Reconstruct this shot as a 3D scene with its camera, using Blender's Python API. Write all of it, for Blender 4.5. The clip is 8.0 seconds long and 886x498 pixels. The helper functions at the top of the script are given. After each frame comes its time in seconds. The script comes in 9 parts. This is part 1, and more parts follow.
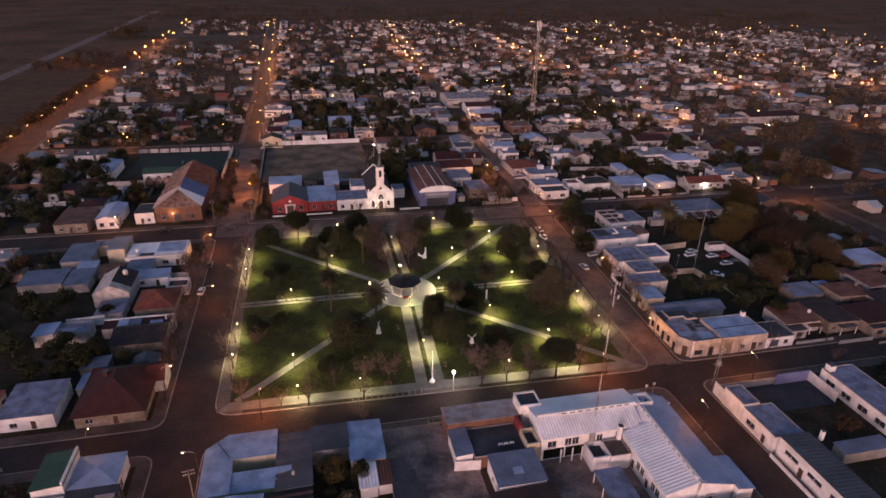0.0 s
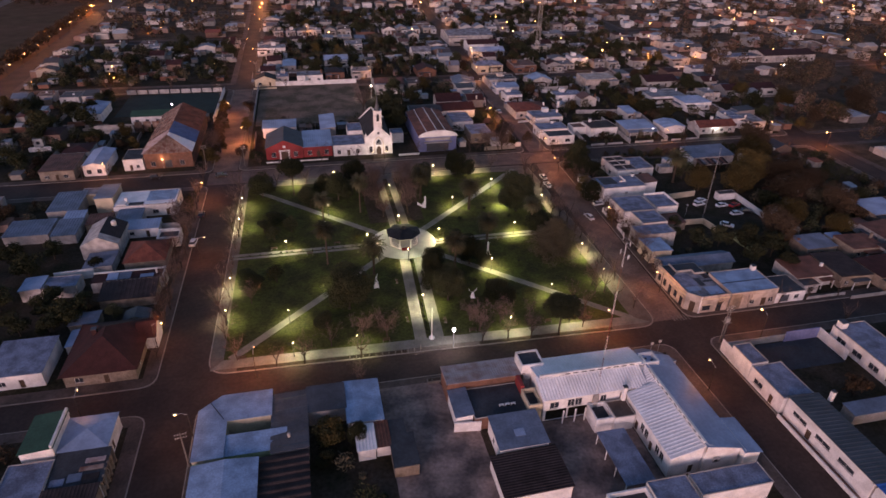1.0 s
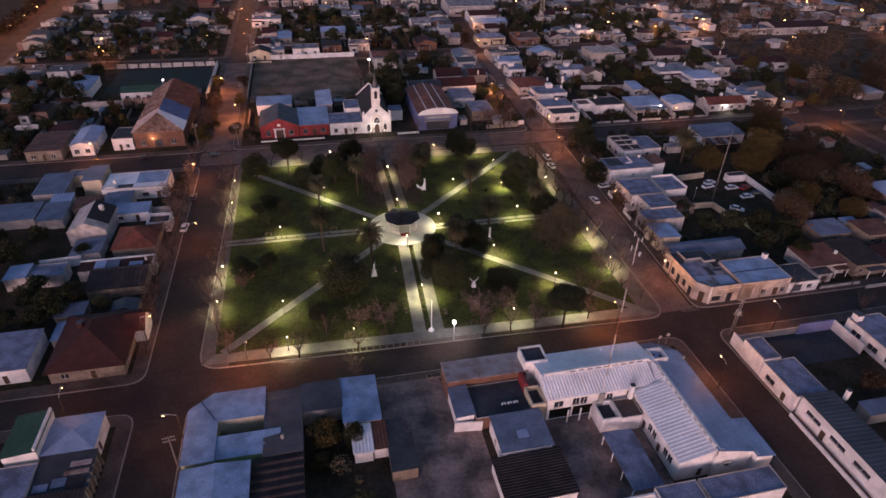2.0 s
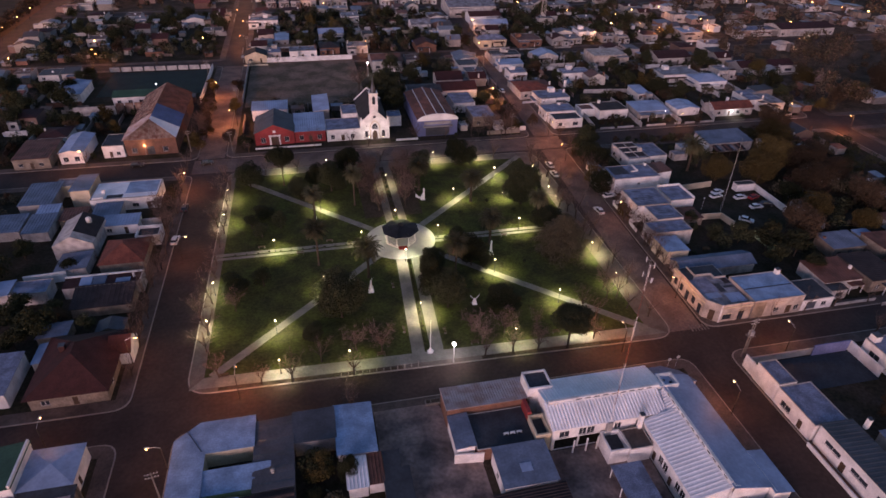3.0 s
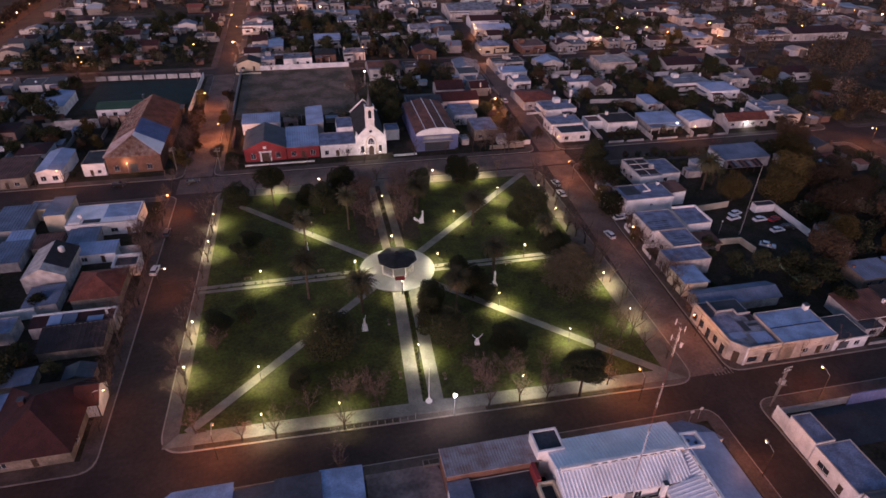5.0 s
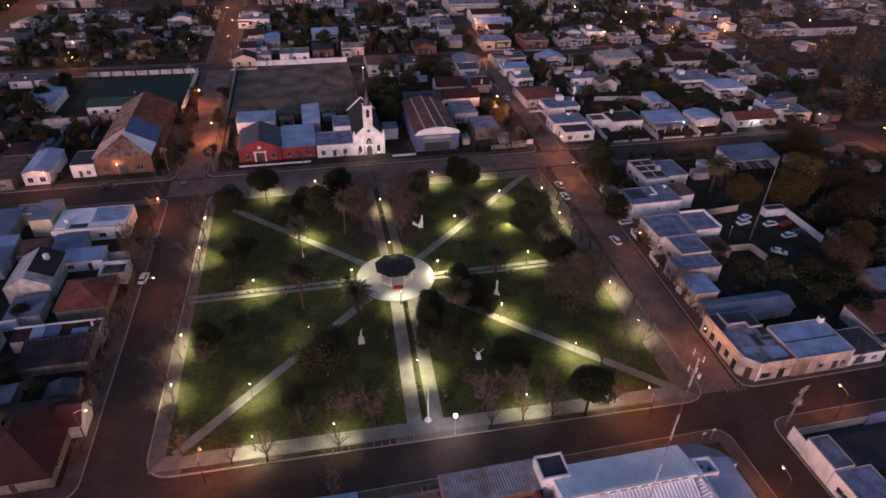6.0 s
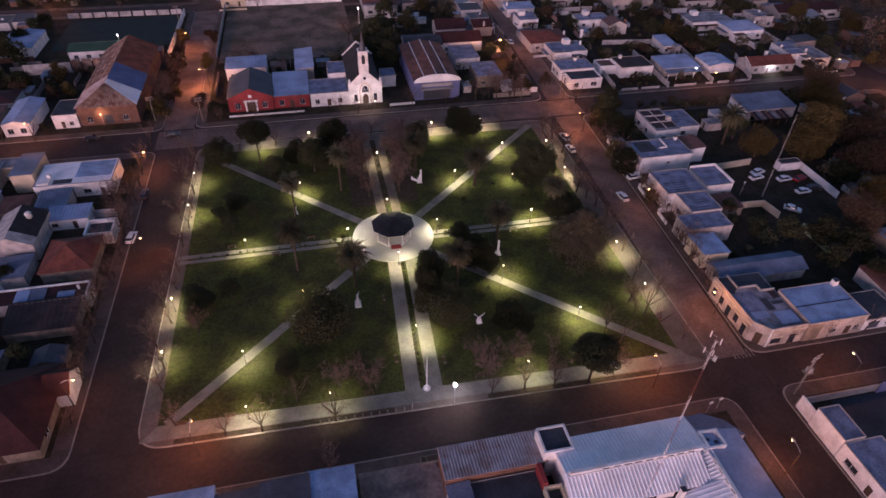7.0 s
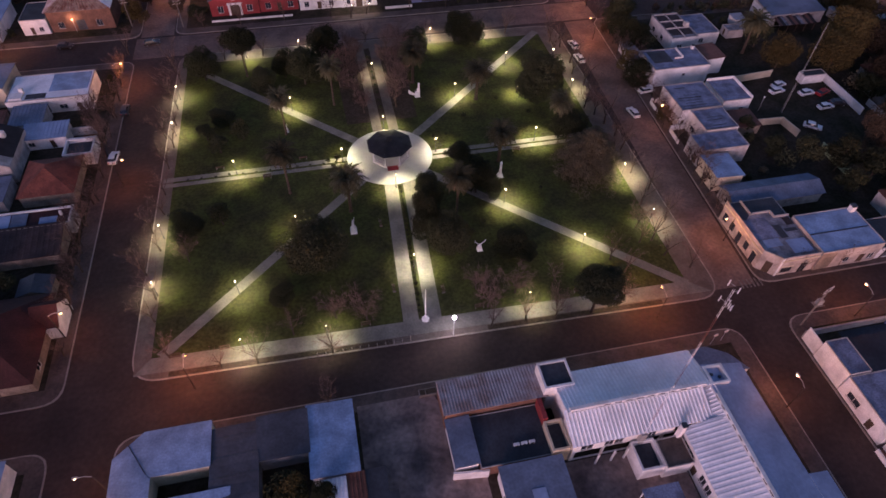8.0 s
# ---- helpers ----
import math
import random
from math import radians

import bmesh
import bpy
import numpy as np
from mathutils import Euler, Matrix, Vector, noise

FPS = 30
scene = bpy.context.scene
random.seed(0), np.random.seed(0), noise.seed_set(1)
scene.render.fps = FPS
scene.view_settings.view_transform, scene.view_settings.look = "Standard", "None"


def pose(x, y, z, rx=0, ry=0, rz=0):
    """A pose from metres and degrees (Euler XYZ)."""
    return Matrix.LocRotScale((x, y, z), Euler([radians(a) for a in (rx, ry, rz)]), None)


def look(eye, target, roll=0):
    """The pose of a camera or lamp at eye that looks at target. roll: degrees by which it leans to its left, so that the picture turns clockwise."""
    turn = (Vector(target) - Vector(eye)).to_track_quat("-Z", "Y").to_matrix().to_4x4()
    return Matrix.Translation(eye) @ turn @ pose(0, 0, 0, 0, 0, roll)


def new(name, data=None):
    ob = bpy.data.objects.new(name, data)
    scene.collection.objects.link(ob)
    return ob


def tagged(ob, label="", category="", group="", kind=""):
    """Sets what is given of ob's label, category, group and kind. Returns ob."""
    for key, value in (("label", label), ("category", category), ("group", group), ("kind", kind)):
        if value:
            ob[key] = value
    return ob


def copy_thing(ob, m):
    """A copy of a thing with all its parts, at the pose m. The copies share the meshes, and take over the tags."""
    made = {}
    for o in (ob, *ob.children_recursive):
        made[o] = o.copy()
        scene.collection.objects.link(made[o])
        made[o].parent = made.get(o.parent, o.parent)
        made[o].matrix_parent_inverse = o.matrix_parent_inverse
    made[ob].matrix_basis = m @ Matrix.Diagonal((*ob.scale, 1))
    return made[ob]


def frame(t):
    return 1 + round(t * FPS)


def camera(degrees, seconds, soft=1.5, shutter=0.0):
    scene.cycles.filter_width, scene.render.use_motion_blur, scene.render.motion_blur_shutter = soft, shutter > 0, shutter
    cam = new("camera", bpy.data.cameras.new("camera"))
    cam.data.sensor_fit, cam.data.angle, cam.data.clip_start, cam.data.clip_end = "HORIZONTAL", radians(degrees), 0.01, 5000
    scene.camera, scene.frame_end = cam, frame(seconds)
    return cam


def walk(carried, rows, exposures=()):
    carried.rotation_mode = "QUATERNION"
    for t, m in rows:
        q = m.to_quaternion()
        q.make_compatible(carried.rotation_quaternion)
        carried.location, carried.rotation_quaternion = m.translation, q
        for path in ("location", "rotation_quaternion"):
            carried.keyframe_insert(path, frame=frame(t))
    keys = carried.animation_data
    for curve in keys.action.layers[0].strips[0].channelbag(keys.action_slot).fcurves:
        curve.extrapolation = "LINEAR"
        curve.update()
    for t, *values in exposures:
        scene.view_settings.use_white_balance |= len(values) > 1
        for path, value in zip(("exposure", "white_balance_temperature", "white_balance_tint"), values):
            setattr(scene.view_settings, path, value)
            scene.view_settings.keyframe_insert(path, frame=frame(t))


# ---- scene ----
cam = camera(72.5, 8.0, soft=1.6)
PATH = [
    (0, (-26.35, -165.275, 90.053), (-25.94, -163.508, 89.211), 1.2),
    (0.5, (-25.423, -161.735, 89.868), (-25.023, -160.01, 88.939), 1.2),
    (1, (-24.589, -158.33, 89.709), (-24.198, -156.652, 88.694), 1.3),
    (2.5, (-22.202, -147.865, 90.182), (-21.822, -146.238, 89.081), 1.4),
    (3, (-21.364, -144.399, 90.286), (-20.984, -142.772, 89.187), 1.4),
    (3.5, (-20.594, -140.959, 90.428), (-20.214, -139.332, 89.328), 1.4),
    (4, (-19.783, -137.469, 90.524), (-19.404, -135.842, 89.425), 1.4),
    (4.5, (-18.899, -134.009, 90.587), (-18.521, -132.381, 89.488), 1.3),
    (6, (-16.626, -123.902, 90.61), (-16.252, -122.291, 89.485), 1.4),
    (6.5, (-15.92, -120.417, 90.488), (-15.549, -118.83, 89.329), 1.5),
    (7, (-14.984, -117.26, 90.011), (-14.632, -115.758, 88.737), 1.5),
    (7.5, (-13.987, -113.877, 89.67), (-13.657, -112.48, 88.278), 1.6),
    (8, (-13.326, -110.516, 89.195), (-13.016, -109.229, 87.696), 1.8),
]
walk(cam, [(t, look(eye, target, roll)) for t, eye, target, roll in PATH], [(0.0, 1.85, 7650, 36), (0.5, 1.8, 7250, 34), (1.0, 1.77, 7050, 34), (2.5, 1.73, 6800, 35), (4.5, 1.73, 6720, 37), (6.5, 1.7, 6600, 43), (8.0, 1.68, 6500, 48)])

# ==== world and light ====
world = bpy.data.worlds.new("dusk")
scene.world = world
world.use_nodes = True
wn = world.node_tree.nodes
sky = wn.new("ShaderNodeTexSky")
sky.sky_type = "NISHITA"
sky.sun_disc = False
sky.sun_elevation = radians(2.0)
sky.sun_rotation = radians(180)
sky.air_density, sky.dust_density, sky.ozone_density = 1.0, 0.8, 2.6
wn["Background"].inputs["Strength"].default_value = 0.12
world.node_tree.links.new(sky.outputs[0], wn["Background"].inputs["Color"])
sun = new("sun", bpy.data.lights.new("sun", "SUN"))
sun.data.energy, sun.data.angle, sun.data.color = 0.7, radians(24), (1.0, 0.75, 0.74)
sun.matrix_world = look((-150, -200, 38), (0, 0, 0))

PLAZA_WATT, STREET_WATT = 1120.0, 860.0
PLAZA_TINT, STREET_TINT, WHITE_TINT = (0.95, 1.0, 0.56), (1.0, 0.41, 0.13), (0.92, 1.0, 0.95)

# ==== materials ====


def surface(name, colour, rough=0.8, metal=0.0, vary=0.25, size=1.0, bump=0.15, second=None, spread=0.0, stains=0.2, spec=0.3):
    """Paint with fine grain, broad stains, a slight difference from object to object, and bump; size in metres of the broad stains."""
    m = bpy.data.materials.new(name)
    m.use_nodes = True
    n, l = m.node_tree.nodes, m.node_tree.links
    b = n["Principled BSDF"]
    geo = n.new("ShaderNodeNewGeometry")
    broad, fine = n.new("ShaderNodeTexNoise"), n.new("ShaderNodeTexNoise")
    for tex, scale, detail in ((broad, 1.0 / size, 4.0), (fine, 9.0 / size, 3.0)):
        tex.inputs["Scale"].default_value, tex.inputs["Detail"].default_value = scale, detail
        l.new(geo.outputs["Position"], tex.inputs["Vector"])
    mix = n.new("ShaderNodeMix")
    mix.data_type = "RGBA"
    dark = second or tuple(c * (1 - vary) for c in colour)
    mix.inputs[6].default_value, mix.inputs[7].default_value = (*dark, 1), (*colour, 1)
    ramp = n.new("ShaderNodeValToRGB")
    ramp.color_ramp.elements[0].position, ramp.color_ramp.elements[1].position = 0.36, 0.62
    l.new(broad.outputs["Fac"], ramp.inputs[0])
    l.new(ramp.outputs[0], mix.inputs[0])
    grain = n.new("ShaderNodeMapRange")
    grain.inputs[1].default_value, grain.inputs[2].default_value = 0.3, 0.7
    grain.inputs[3].default_value, grain.inputs[4].default_value = 1 - stains, 1 + stains * 0.6
    l.new(fine.outputs["Fac"], grain.inputs[0])
    hsv = n.new("ShaderNodeHueSaturation")
    l.new(mix.outputs[2], hsv.inputs["Color"])
    last = grain.outputs[0]
    if spread:
        info, rng, mul = n.new("ShaderNodeObjectInfo"), n.new("ShaderNodeMapRange"), n.new("ShaderNodeMath")
        rng.inputs[3].default_value, rng.inputs[4].default_value = 1 - spread, 1 + spread
        mul.operation = "MULTIPLY"
        l.new(info.outputs["Random"], rng.inputs[0])
        l.new(rng.outputs[0], mul.inputs[0])
        l.new(last, mul.inputs[1])
        last = mul.outputs[0]
    l.new(last, hsv.inputs["Value"])
    l.new(hsv.outputs[0], b.inputs["Base Color"])
    b.inputs["Roughness"].default_value, b.inputs["Metallic"].default_value = rough, metal
    b.inputs["Specular IOR Level"].default_value = spec
    if bump:
        bp = n.new("ShaderNodeBump")
        bp.inputs["Strength"].default_value, bp.inputs["Distance"].default_value = bump, 0.05
        l.new(fine.outputs["Fac"], bp.inputs["Height"])
        l.new(bp.outputs[0], b.inputs["Normal"])
    return m


def palette(name, colours, rough=0.85, size=1.2, island=False):
    """One paint a house, picked by chance from the colours, with streaks and grain."""
    m = surface(name, (0.8, 0.8, 0.8), rough, vary=0.18, size=size, stains=0.12)
    n, l = m.node_tree.nodes, m.node_tree.links
    mul, ramp = n.new("ShaderNodeMix"), n.new("ShaderNodeValToRGB")
    mul.data_type, mul.blend_type = "RGBA", "MULTIPLY"
    mul.inputs[0].default_value = 1.0
    pick = n.new("ShaderNodeNewGeometry").outputs["Random Per Island"] if island else n.new("ShaderNodeObjectInfo").outputs["Random"]
    ramp.color_ramp.interpolation = "CONSTANT"
    for i, c in enumerate(colours):
        e = ramp.color_ramp.elements[i] if i < 2 else ramp.color_ramp.elements.new(i / len(colours))
        e.position, e.color = i / len(colours), (*c, 1)
    l.new(pick, ramp.inputs[0])
    hsv, b = next(x for x in n if x.type == "HUE_SAT"), n["Principled BSDF"]
    l.new(hsv.outputs[0], mul.inputs[6])
    l.new(ramp.outputs[0], mul.inputs[7])
    l.new(mul.outputs[2], b.inputs["Base Color"])
    return m


def glow(name, colour, strength):
    m = bpy.data.materials.new(name)
    m.use_nodes = True
    b = m.node_tree.nodes["Principled BSDF"]
    b.inputs["Base Color"].default_value = (*colour, 1)
    b.inputs["Emission Color"].default_value, b.inputs["Emission Strength"].default_value = (*colour, 1), strength
    m.cycles.emission_sampling = "NONE"
    return m


def leafage(name, colour, other, rough=0.7):
    """Leaves that differ from clump to clump and from tree to tree."""
    m = bpy.data.materials.new(name)
    m.use_nodes = True
    n, l = m.node_tree.nodes, m.node_tree.links
    geo, info, mix, hsv = (n.new(k) for k in ("ShaderNodeNewGeometry", "ShaderNodeObjectInfo", "ShaderNodeMix", "ShaderNodeHueSaturation"))
    mix.data_type = "RGBA"
    mix.inputs[6].default_value, mix.inputs[7].default_value = (*colour, 1), (*other, 1)
    l.new(geo.outputs["Random Per Island"], mix.inputs[0])
    rng = n.new("ShaderNodeMapRange")
    rng.inputs[3].default_value, rng.inputs[4].default_value = 0.65, 1.35
    l.new(info.outputs["Random"], rng.inputs[0])
    l.new(rng.outputs[0], hsv.inputs["Value"])
    l.new(mix.outputs[2], hsv.inputs["Color"])
    b = n["Principled BSDF"]
    l.new(hsv.outputs[0], b.inputs["Base Color"])
    b.inputs["Roughness"].default_value, b.inputs["Specular IOR Level"].default_value = rough, 0.06
    return m


def glass(name, colour=(0.03, 0.035, 0.045)):
    m = bpy.data.materials.new(name)
    m.use_nodes = True
    b = m.node_tree.nodes["Principled BSDF"]
    b.inputs["Base Color"].default_value = (*colour, 1)
    b.inputs["Roughness"].default_value, b.inputs["Specular IOR Level"].default_value = 0.06, 0.6
    return m


M = {
    "field": surface("field_soil", (0.165, 0.1, 0.074), 1.0, size=90, vary=0.5, stains=0.2, second=(0.1, 0.074, 0.048), spec=0.0),
    "dirt": surface("bare_dirt", (0.26, 0.175, 0.135), 1.0, size=9, vary=0.35, stains=0.25, second=(0.12, 0.1, 0.07), spec=0.0),
    "asphalt": surface("asphalt", (0.064, 0.041, 0.034), 0.85, size=7, vary=0.35, stains=0.25),
    "pavement": surface("pavement_concrete", (0.125, 0.092, 0.078), 0.85, size=4, vary=0.4, stains=0.25),
    "kerb": surface("kerb_stone", (0.32, 0.27, 0.235), 0.85, size=2),
    "yard": surface("yard_earth", (0.065, 0.05, 0.038), 1.0, size=6, vary=0.45, second=(0.032, 0.03, 0.018), stains=0.35, spec=0.05),
    "lawn": surface("lawn_grass", (0.068, 0.078, 0.024), 1.0, size=5, vary=0.4, second=(0.042, 0.044, 0.021), stains=0.35, bump=0.5, spec=0.05),
    "path": surface("path_concrete", (0.2, 0.188, 0.168), 0.85, size=3, vary=0.3, stains=0.18),
    "slab": surface("plaza_paving", (0.15, 0.122, 0.1), 0.85, size=3, vary=0.3, stains=0.2),
    "yardcon": surface("stained_yard_concrete", (0.3, 0.22, 0.195), 0.85, size=6, second=(0.085, 0.068, 0.066), stains=0.3),
    "white": surface("white_plaster", (0.82, 0.79, 0.775), 0.85, size=2.4, vary=0.26, stains=0.13),
    "dirty": surface("dirty_white_plaster", (0.52, 0.48, 0.46), 0.9, size=2, vary=0.4, stains=0.2),
    "paintline": surface("worn_road_paint", (0.24, 0.2, 0.18), 0.85, size=0.6, vary=0.5, stains=0.3),
    "greyroof": surface("worn_grey_roof", (0.27, 0.28, 0.32), 0.8, size=2.5, second=(0.12, 0.115, 0.125), stains=0.35),
    "paleroad": surface("pale_road", (0.2, 0.135, 0.112), 0.85, size=6, vary=0.4, stains=0.25),
    "barnblue": surface("faded_blue_sheet", (0.1, 0.16, 0.33), 0.55, size=4, vary=0.3, stains=0.2),
    "cream": surface("cream_plaster", (0.62, 0.52, 0.38), 0.85, size=3, vary=0.25, stains=0.12),
    "pink": surface("pale_pink_plaster", (0.52, 0.44, 0.39), 0.85, size=2.2, vary=0.42, stains=0.2),
    "red": surface("red_painted_wall", (0.3, 0.045, 0.045), 0.8, size=3, vary=0.25),
    "brick": surface("red_brick", (0.2, 0.1, 0.07), 0.9, size=2, vary=0.35, stains=0.3),
    "blue": surface("blue_violet_wall", (0.17, 0.19, 0.36), 0.8, size=3),
    "greenwall": surface("pale_green_wall", (0.42, 0.52, 0.3), 0.85, size=3),
    "grey": surface("grey_render", (0.36, 0.34, 0.33), 0.9, size=3, vary=0.3),
    "stone": surface("old_masonry", (0.3, 0.24, 0.19), 0.9, size=2, vary=0.4, stains=0.3),
    "zinc": surface("zinc_sheet", (0.86, 0.85, 0.88), 0.5, 0.0, size=5, vary=0.2, stains=0.1),
    "zincblue": surface("blue_grey_sheet", (0.27, 0.36, 0.53), 0.5, 0.0, size=5, vary=0.3, stains=0.12),
    "zincdark": surface("dark_grey_sheet", (0.075, 0.08, 0.095), 0.5, 0.0, size=4, vary=0.35),
    "slateblue": surface("slate_blue_sheet", (0.15, 0.19, 0.27), 0.55, 0.0, size=4, vary=0.35, stains=0.2),
    "rust": surface("rusty_sheet", (0.42, 0.36, 0.37), 0.65, 0.0, size=2.0, vary=0.4, second=(0.3, 0.2, 0.18)),
    "rusttan": surface("tan_rusty_sheet", (0.33, 0.24, 0.2), 0.7, 0.0, size=1.6, vary=0.5, second=(0.16, 0.07, 0.05)),
    "mastred": surface("faded_red_paint", (0.2, 0.06, 0.045), 0.6, size=1.5, vary=0.25),
    "rustred": surface("red_brown_sheet", (0.2, 0.085, 0.06), 0.65, 0.15, size=3, vary=0.45),
    "tile": surface("red_roof_tile", (0.055, 0.017, 0.016), 0.8, size=2, vary=0.35, stains=0.35, bump=0.6),
    "tilered": surface("faded_red_roof_tile", (0.2, 0.062, 0.042), 0.8, size=2, vary=0.35, stains=0.35, bump=0.6),
    "tiledark": surface("dark_roof_tile", (0.03, 0.028, 0.032), 0.8, size=2, vary=0.4, bump=0.6),
    "terrace": surface("terrace_concrete", (0.46, 0.44, 0.41), 0.85, size=3, vary=0.15, stains=0.1),
    "paleblue": surface("pale_blue_sheet", (0.27, 0.39, 0.58), 0.5, 0.0, size=3, vary=0.38, stains=0.2),
    "deck": surface("bitumen_roof", (0.21, 0.25, 0.36), 0.75, size=2.4, second=(0.11, 0.125, 0.18), stains=0.3),
    "deckdark": surface("dark_bitumen_roof", (0.055, 0.06, 0.07), 0.8, size=4, vary=0.4),
    "greenroof": surface("green_sheet", (0.035, 0.09, 0.055), 0.6, 0.1, size=4, vary=0.3),
    "court": surface("court_green", (0.012, 0.03, 0.025), 0.85, size=5, vary=0.3),
    "wood": surface("dark_wood", (0.09, 0.055, 0.035), 0.7, size=0.8),
    "iron": surface("painted_iron", (0.03, 0.032, 0.035), 0.5, 0.4, size=0.6),
    "pole": surface("concrete_pole", (0.19, 0.165, 0.148), 0.85, size=1.0),
    "steel": surface("galvanised_steel", (0.5, 0.5, 0.5), 0.45, 0.6, size=1.0),
    "marble": surface("white_statue_stone", (0.78, 0.78, 0.76), 0.6, size=0.8, vary=0.12),
    "bark": surface("bark", (0.07, 0.05, 0.038), 0.95, size=0.6, vary=0.4, stains=0.3, spread=0.2),
    "twig": surface("bare_twigs", (0.155, 0.1, 0.084), 0.95, size=0.6, vary=0.3, spread=0.25),
    "palmbark": surface("palm_trunk", (0.07, 0.05, 0.036), 0.95, size=0.4, vary=0.4, stains=0.4),
    "brownsheet": surface("dark_brown_sheet", (0.05, 0.033, 0.032), 0.75, size=2.5, vary=0.5, stains=0.35),
    "strongblue": surface("strong_blue_sheet", (0.03, 0.13, 0.45), 0.5, size=5, vary=0.2),
    "courtblue": surface("blue_grey_court", (0.035, 0.05, 0.065), 0.85, size=5, vary=0.35),
    # Far yard earth, lightened so that distance haze sits in its colour.
    "outskirts": surface("hazed_yard_earth", (0.13, 0.092, 0.07), 1.0, size=8, vary=0.45, second=(0.07, 0.055, 0.038), stains=0.35, spec=0.05),
    "litter": surface("bare_earth_and_leaf_litter", (0.075, 0.055, 0.042), 1.0, size=4, vary=0.4, second=(0.05, 0.042, 0.028), stains=0.35, spec=0.05),
    "glass": glass("window_glass"),
    "rubber": surface("tyre_rubber", (0.02, 0.02, 0.02), 0.9, size=0.3),
    "carwhite": surface("white_car_paint", (0.8, 0.8, 0.8), 0.3, size=2, vary=0.05, stains=0.03, spec=0.6),
    "carblack": surface("black_car_paint", (0.03, 0.03, 0.035), 0.3, size=2, vary=0.05, stains=0.03, spec=0.6),
    "carred": surface("red_car_paint", (0.4, 0.03, 0.03), 0.3, size=2, vary=0.05, stains=0.03, spec=0.6),
    "paint": palette("house_paint", [(0.74, 0.71, 0.69), (0.58, 0.54, 0.51), (0.44, 0.4, 0.36), (0.7, 0.68, 0.66), (0.52, 0.45, 0.43), (0.36, 0.34, 0.34), (0.27, 0.17, 0.14), (0.64, 0.6, 0.57)]),
    "roofs": palette("house_roof", [(0.2, 0.23, 0.3), (0.3, 0.31, 0.34), (0.12, 0.125, 0.15), (0.17, 0.17, 0.2), (0.17, 0.09, 0.075), (0.22, 0.26, 0.32), (0.085, 0.085, 0.095), (0.14, 0.055, 0.042)], 0.65),
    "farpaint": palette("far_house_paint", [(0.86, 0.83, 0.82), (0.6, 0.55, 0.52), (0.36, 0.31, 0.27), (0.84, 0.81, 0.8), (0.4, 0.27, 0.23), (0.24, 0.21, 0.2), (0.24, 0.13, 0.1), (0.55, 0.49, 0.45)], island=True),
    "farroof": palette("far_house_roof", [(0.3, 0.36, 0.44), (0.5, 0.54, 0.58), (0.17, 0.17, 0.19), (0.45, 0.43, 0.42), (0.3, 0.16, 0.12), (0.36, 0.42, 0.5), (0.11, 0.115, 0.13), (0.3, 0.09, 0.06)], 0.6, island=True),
    "leafdark": leafage("evergreen_leaves", (0.023, 0.027, 0.014), (0.04, 0.042, 0.022)),
    "leafgreen": leafage("green_leaves", (0.026, 0.031, 0.016), (0.044, 0.046, 0.023)),
    "leafgold": leafage("autumn_leaves", (0.09, 0.063, 0.022), (0.055, 0.044, 0.018)),
    "leafrust": leafage("brown_leaves", (0.066, 0.042, 0.026), (0.044, 0.032, 0.021)),
    "leafshrub": leafage("olive_leaves", (0.06, 0.054, 0.036), (0.095, 0.078, 0.05)),
    # Leaves of the far trees, paled to carry the distance haze.
    "leaffar": leafage("hazed_brown_leaves", (0.13, 0.082, 0.058), (0.088, 0.06, 0.043)),
    "palmleaf": leafage("palm_fronds", (0.036, 0.036, 0.02), (0.082, 0.075, 0.041)),
    "palmdry": leafage("dry_palm_fronds", (0.1, 0.072, 0.042), (0.06, 0.048, 0.028)),
    "leafcedar": leafage("cedar_needles", (0.08, 0.068, 0.042), (0.125, 0.104, 0.064)),
    "bulb": glow("lantern_bulb", (1.0, 0.86, 0.45), 6.0),
    "bulbwarm": glow("sodium_bulb", (1.0, 0.5, 0.12), 9.0),
    "bulbwhite": glow("white_floodlight", (0.95, 1.0, 0.97), 40.0),
    "lit": glow("lit_window", (1.0, 0.62, 0.28), 2.5),
}

# ==== small builders ====
rng = random.Random(7)


def thing(name, at, label, category, group="", kind="", rz=0.0):
    ob = new(name)
    ob.empty_display_size = 0.2
    ob.matrix_world = pose(at[0], at[1], at[2], 0, 0, rz)
    return tagged(ob, label, category, group, kind)


def part(name, bm, material, parent=None, label="", smooth=False):
    """One mesh object under a thing or a part, or a piece of the setting when it has no parent."""
    me = bpy.data.meshes.new(name)
    bm.to_mesh(me)
    bm.free()
    for mm in material if isinstance(material, (list, tuple)) else [material]:
        me.materials.append(mm)
    if smooth:
        me.shade_smooth()
    ob = new(name, me)
    ob.parent = parent
    return tagged(ob, label)


def raw(name, verts, faces, material, parent=None, label=""):
    me = bpy.data.meshes.new(name)
    me.from_pydata(verts, [], faces)
    me.materials.append(material)
    ob = new(name, me)
    ob.parent = parent
    return tagged(ob, label)


def box(bm, x0, y0, z0, x1, y1, z1, bevel=0.0):
    v = [bm.verts.new((x, y, z)) for z in (z0, z1) for x, y in ((x0, y0), (x1, y0), (x1, y1), (x0, y1))]
    fs = [bm.faces.new([v[i] for i in f]) for f in ((3, 2, 1, 0), (4, 5, 6, 7), (0, 1, 5, 4), (1, 2, 6, 5), (2, 3, 7, 6), (3, 0, 4, 7))]
    if bevel:
        bmesh.ops.bevel(bm, geom=list({e for f in fs for e in f.edges}), offset=bevel, segments=1, affect="EDGES")
    return bm


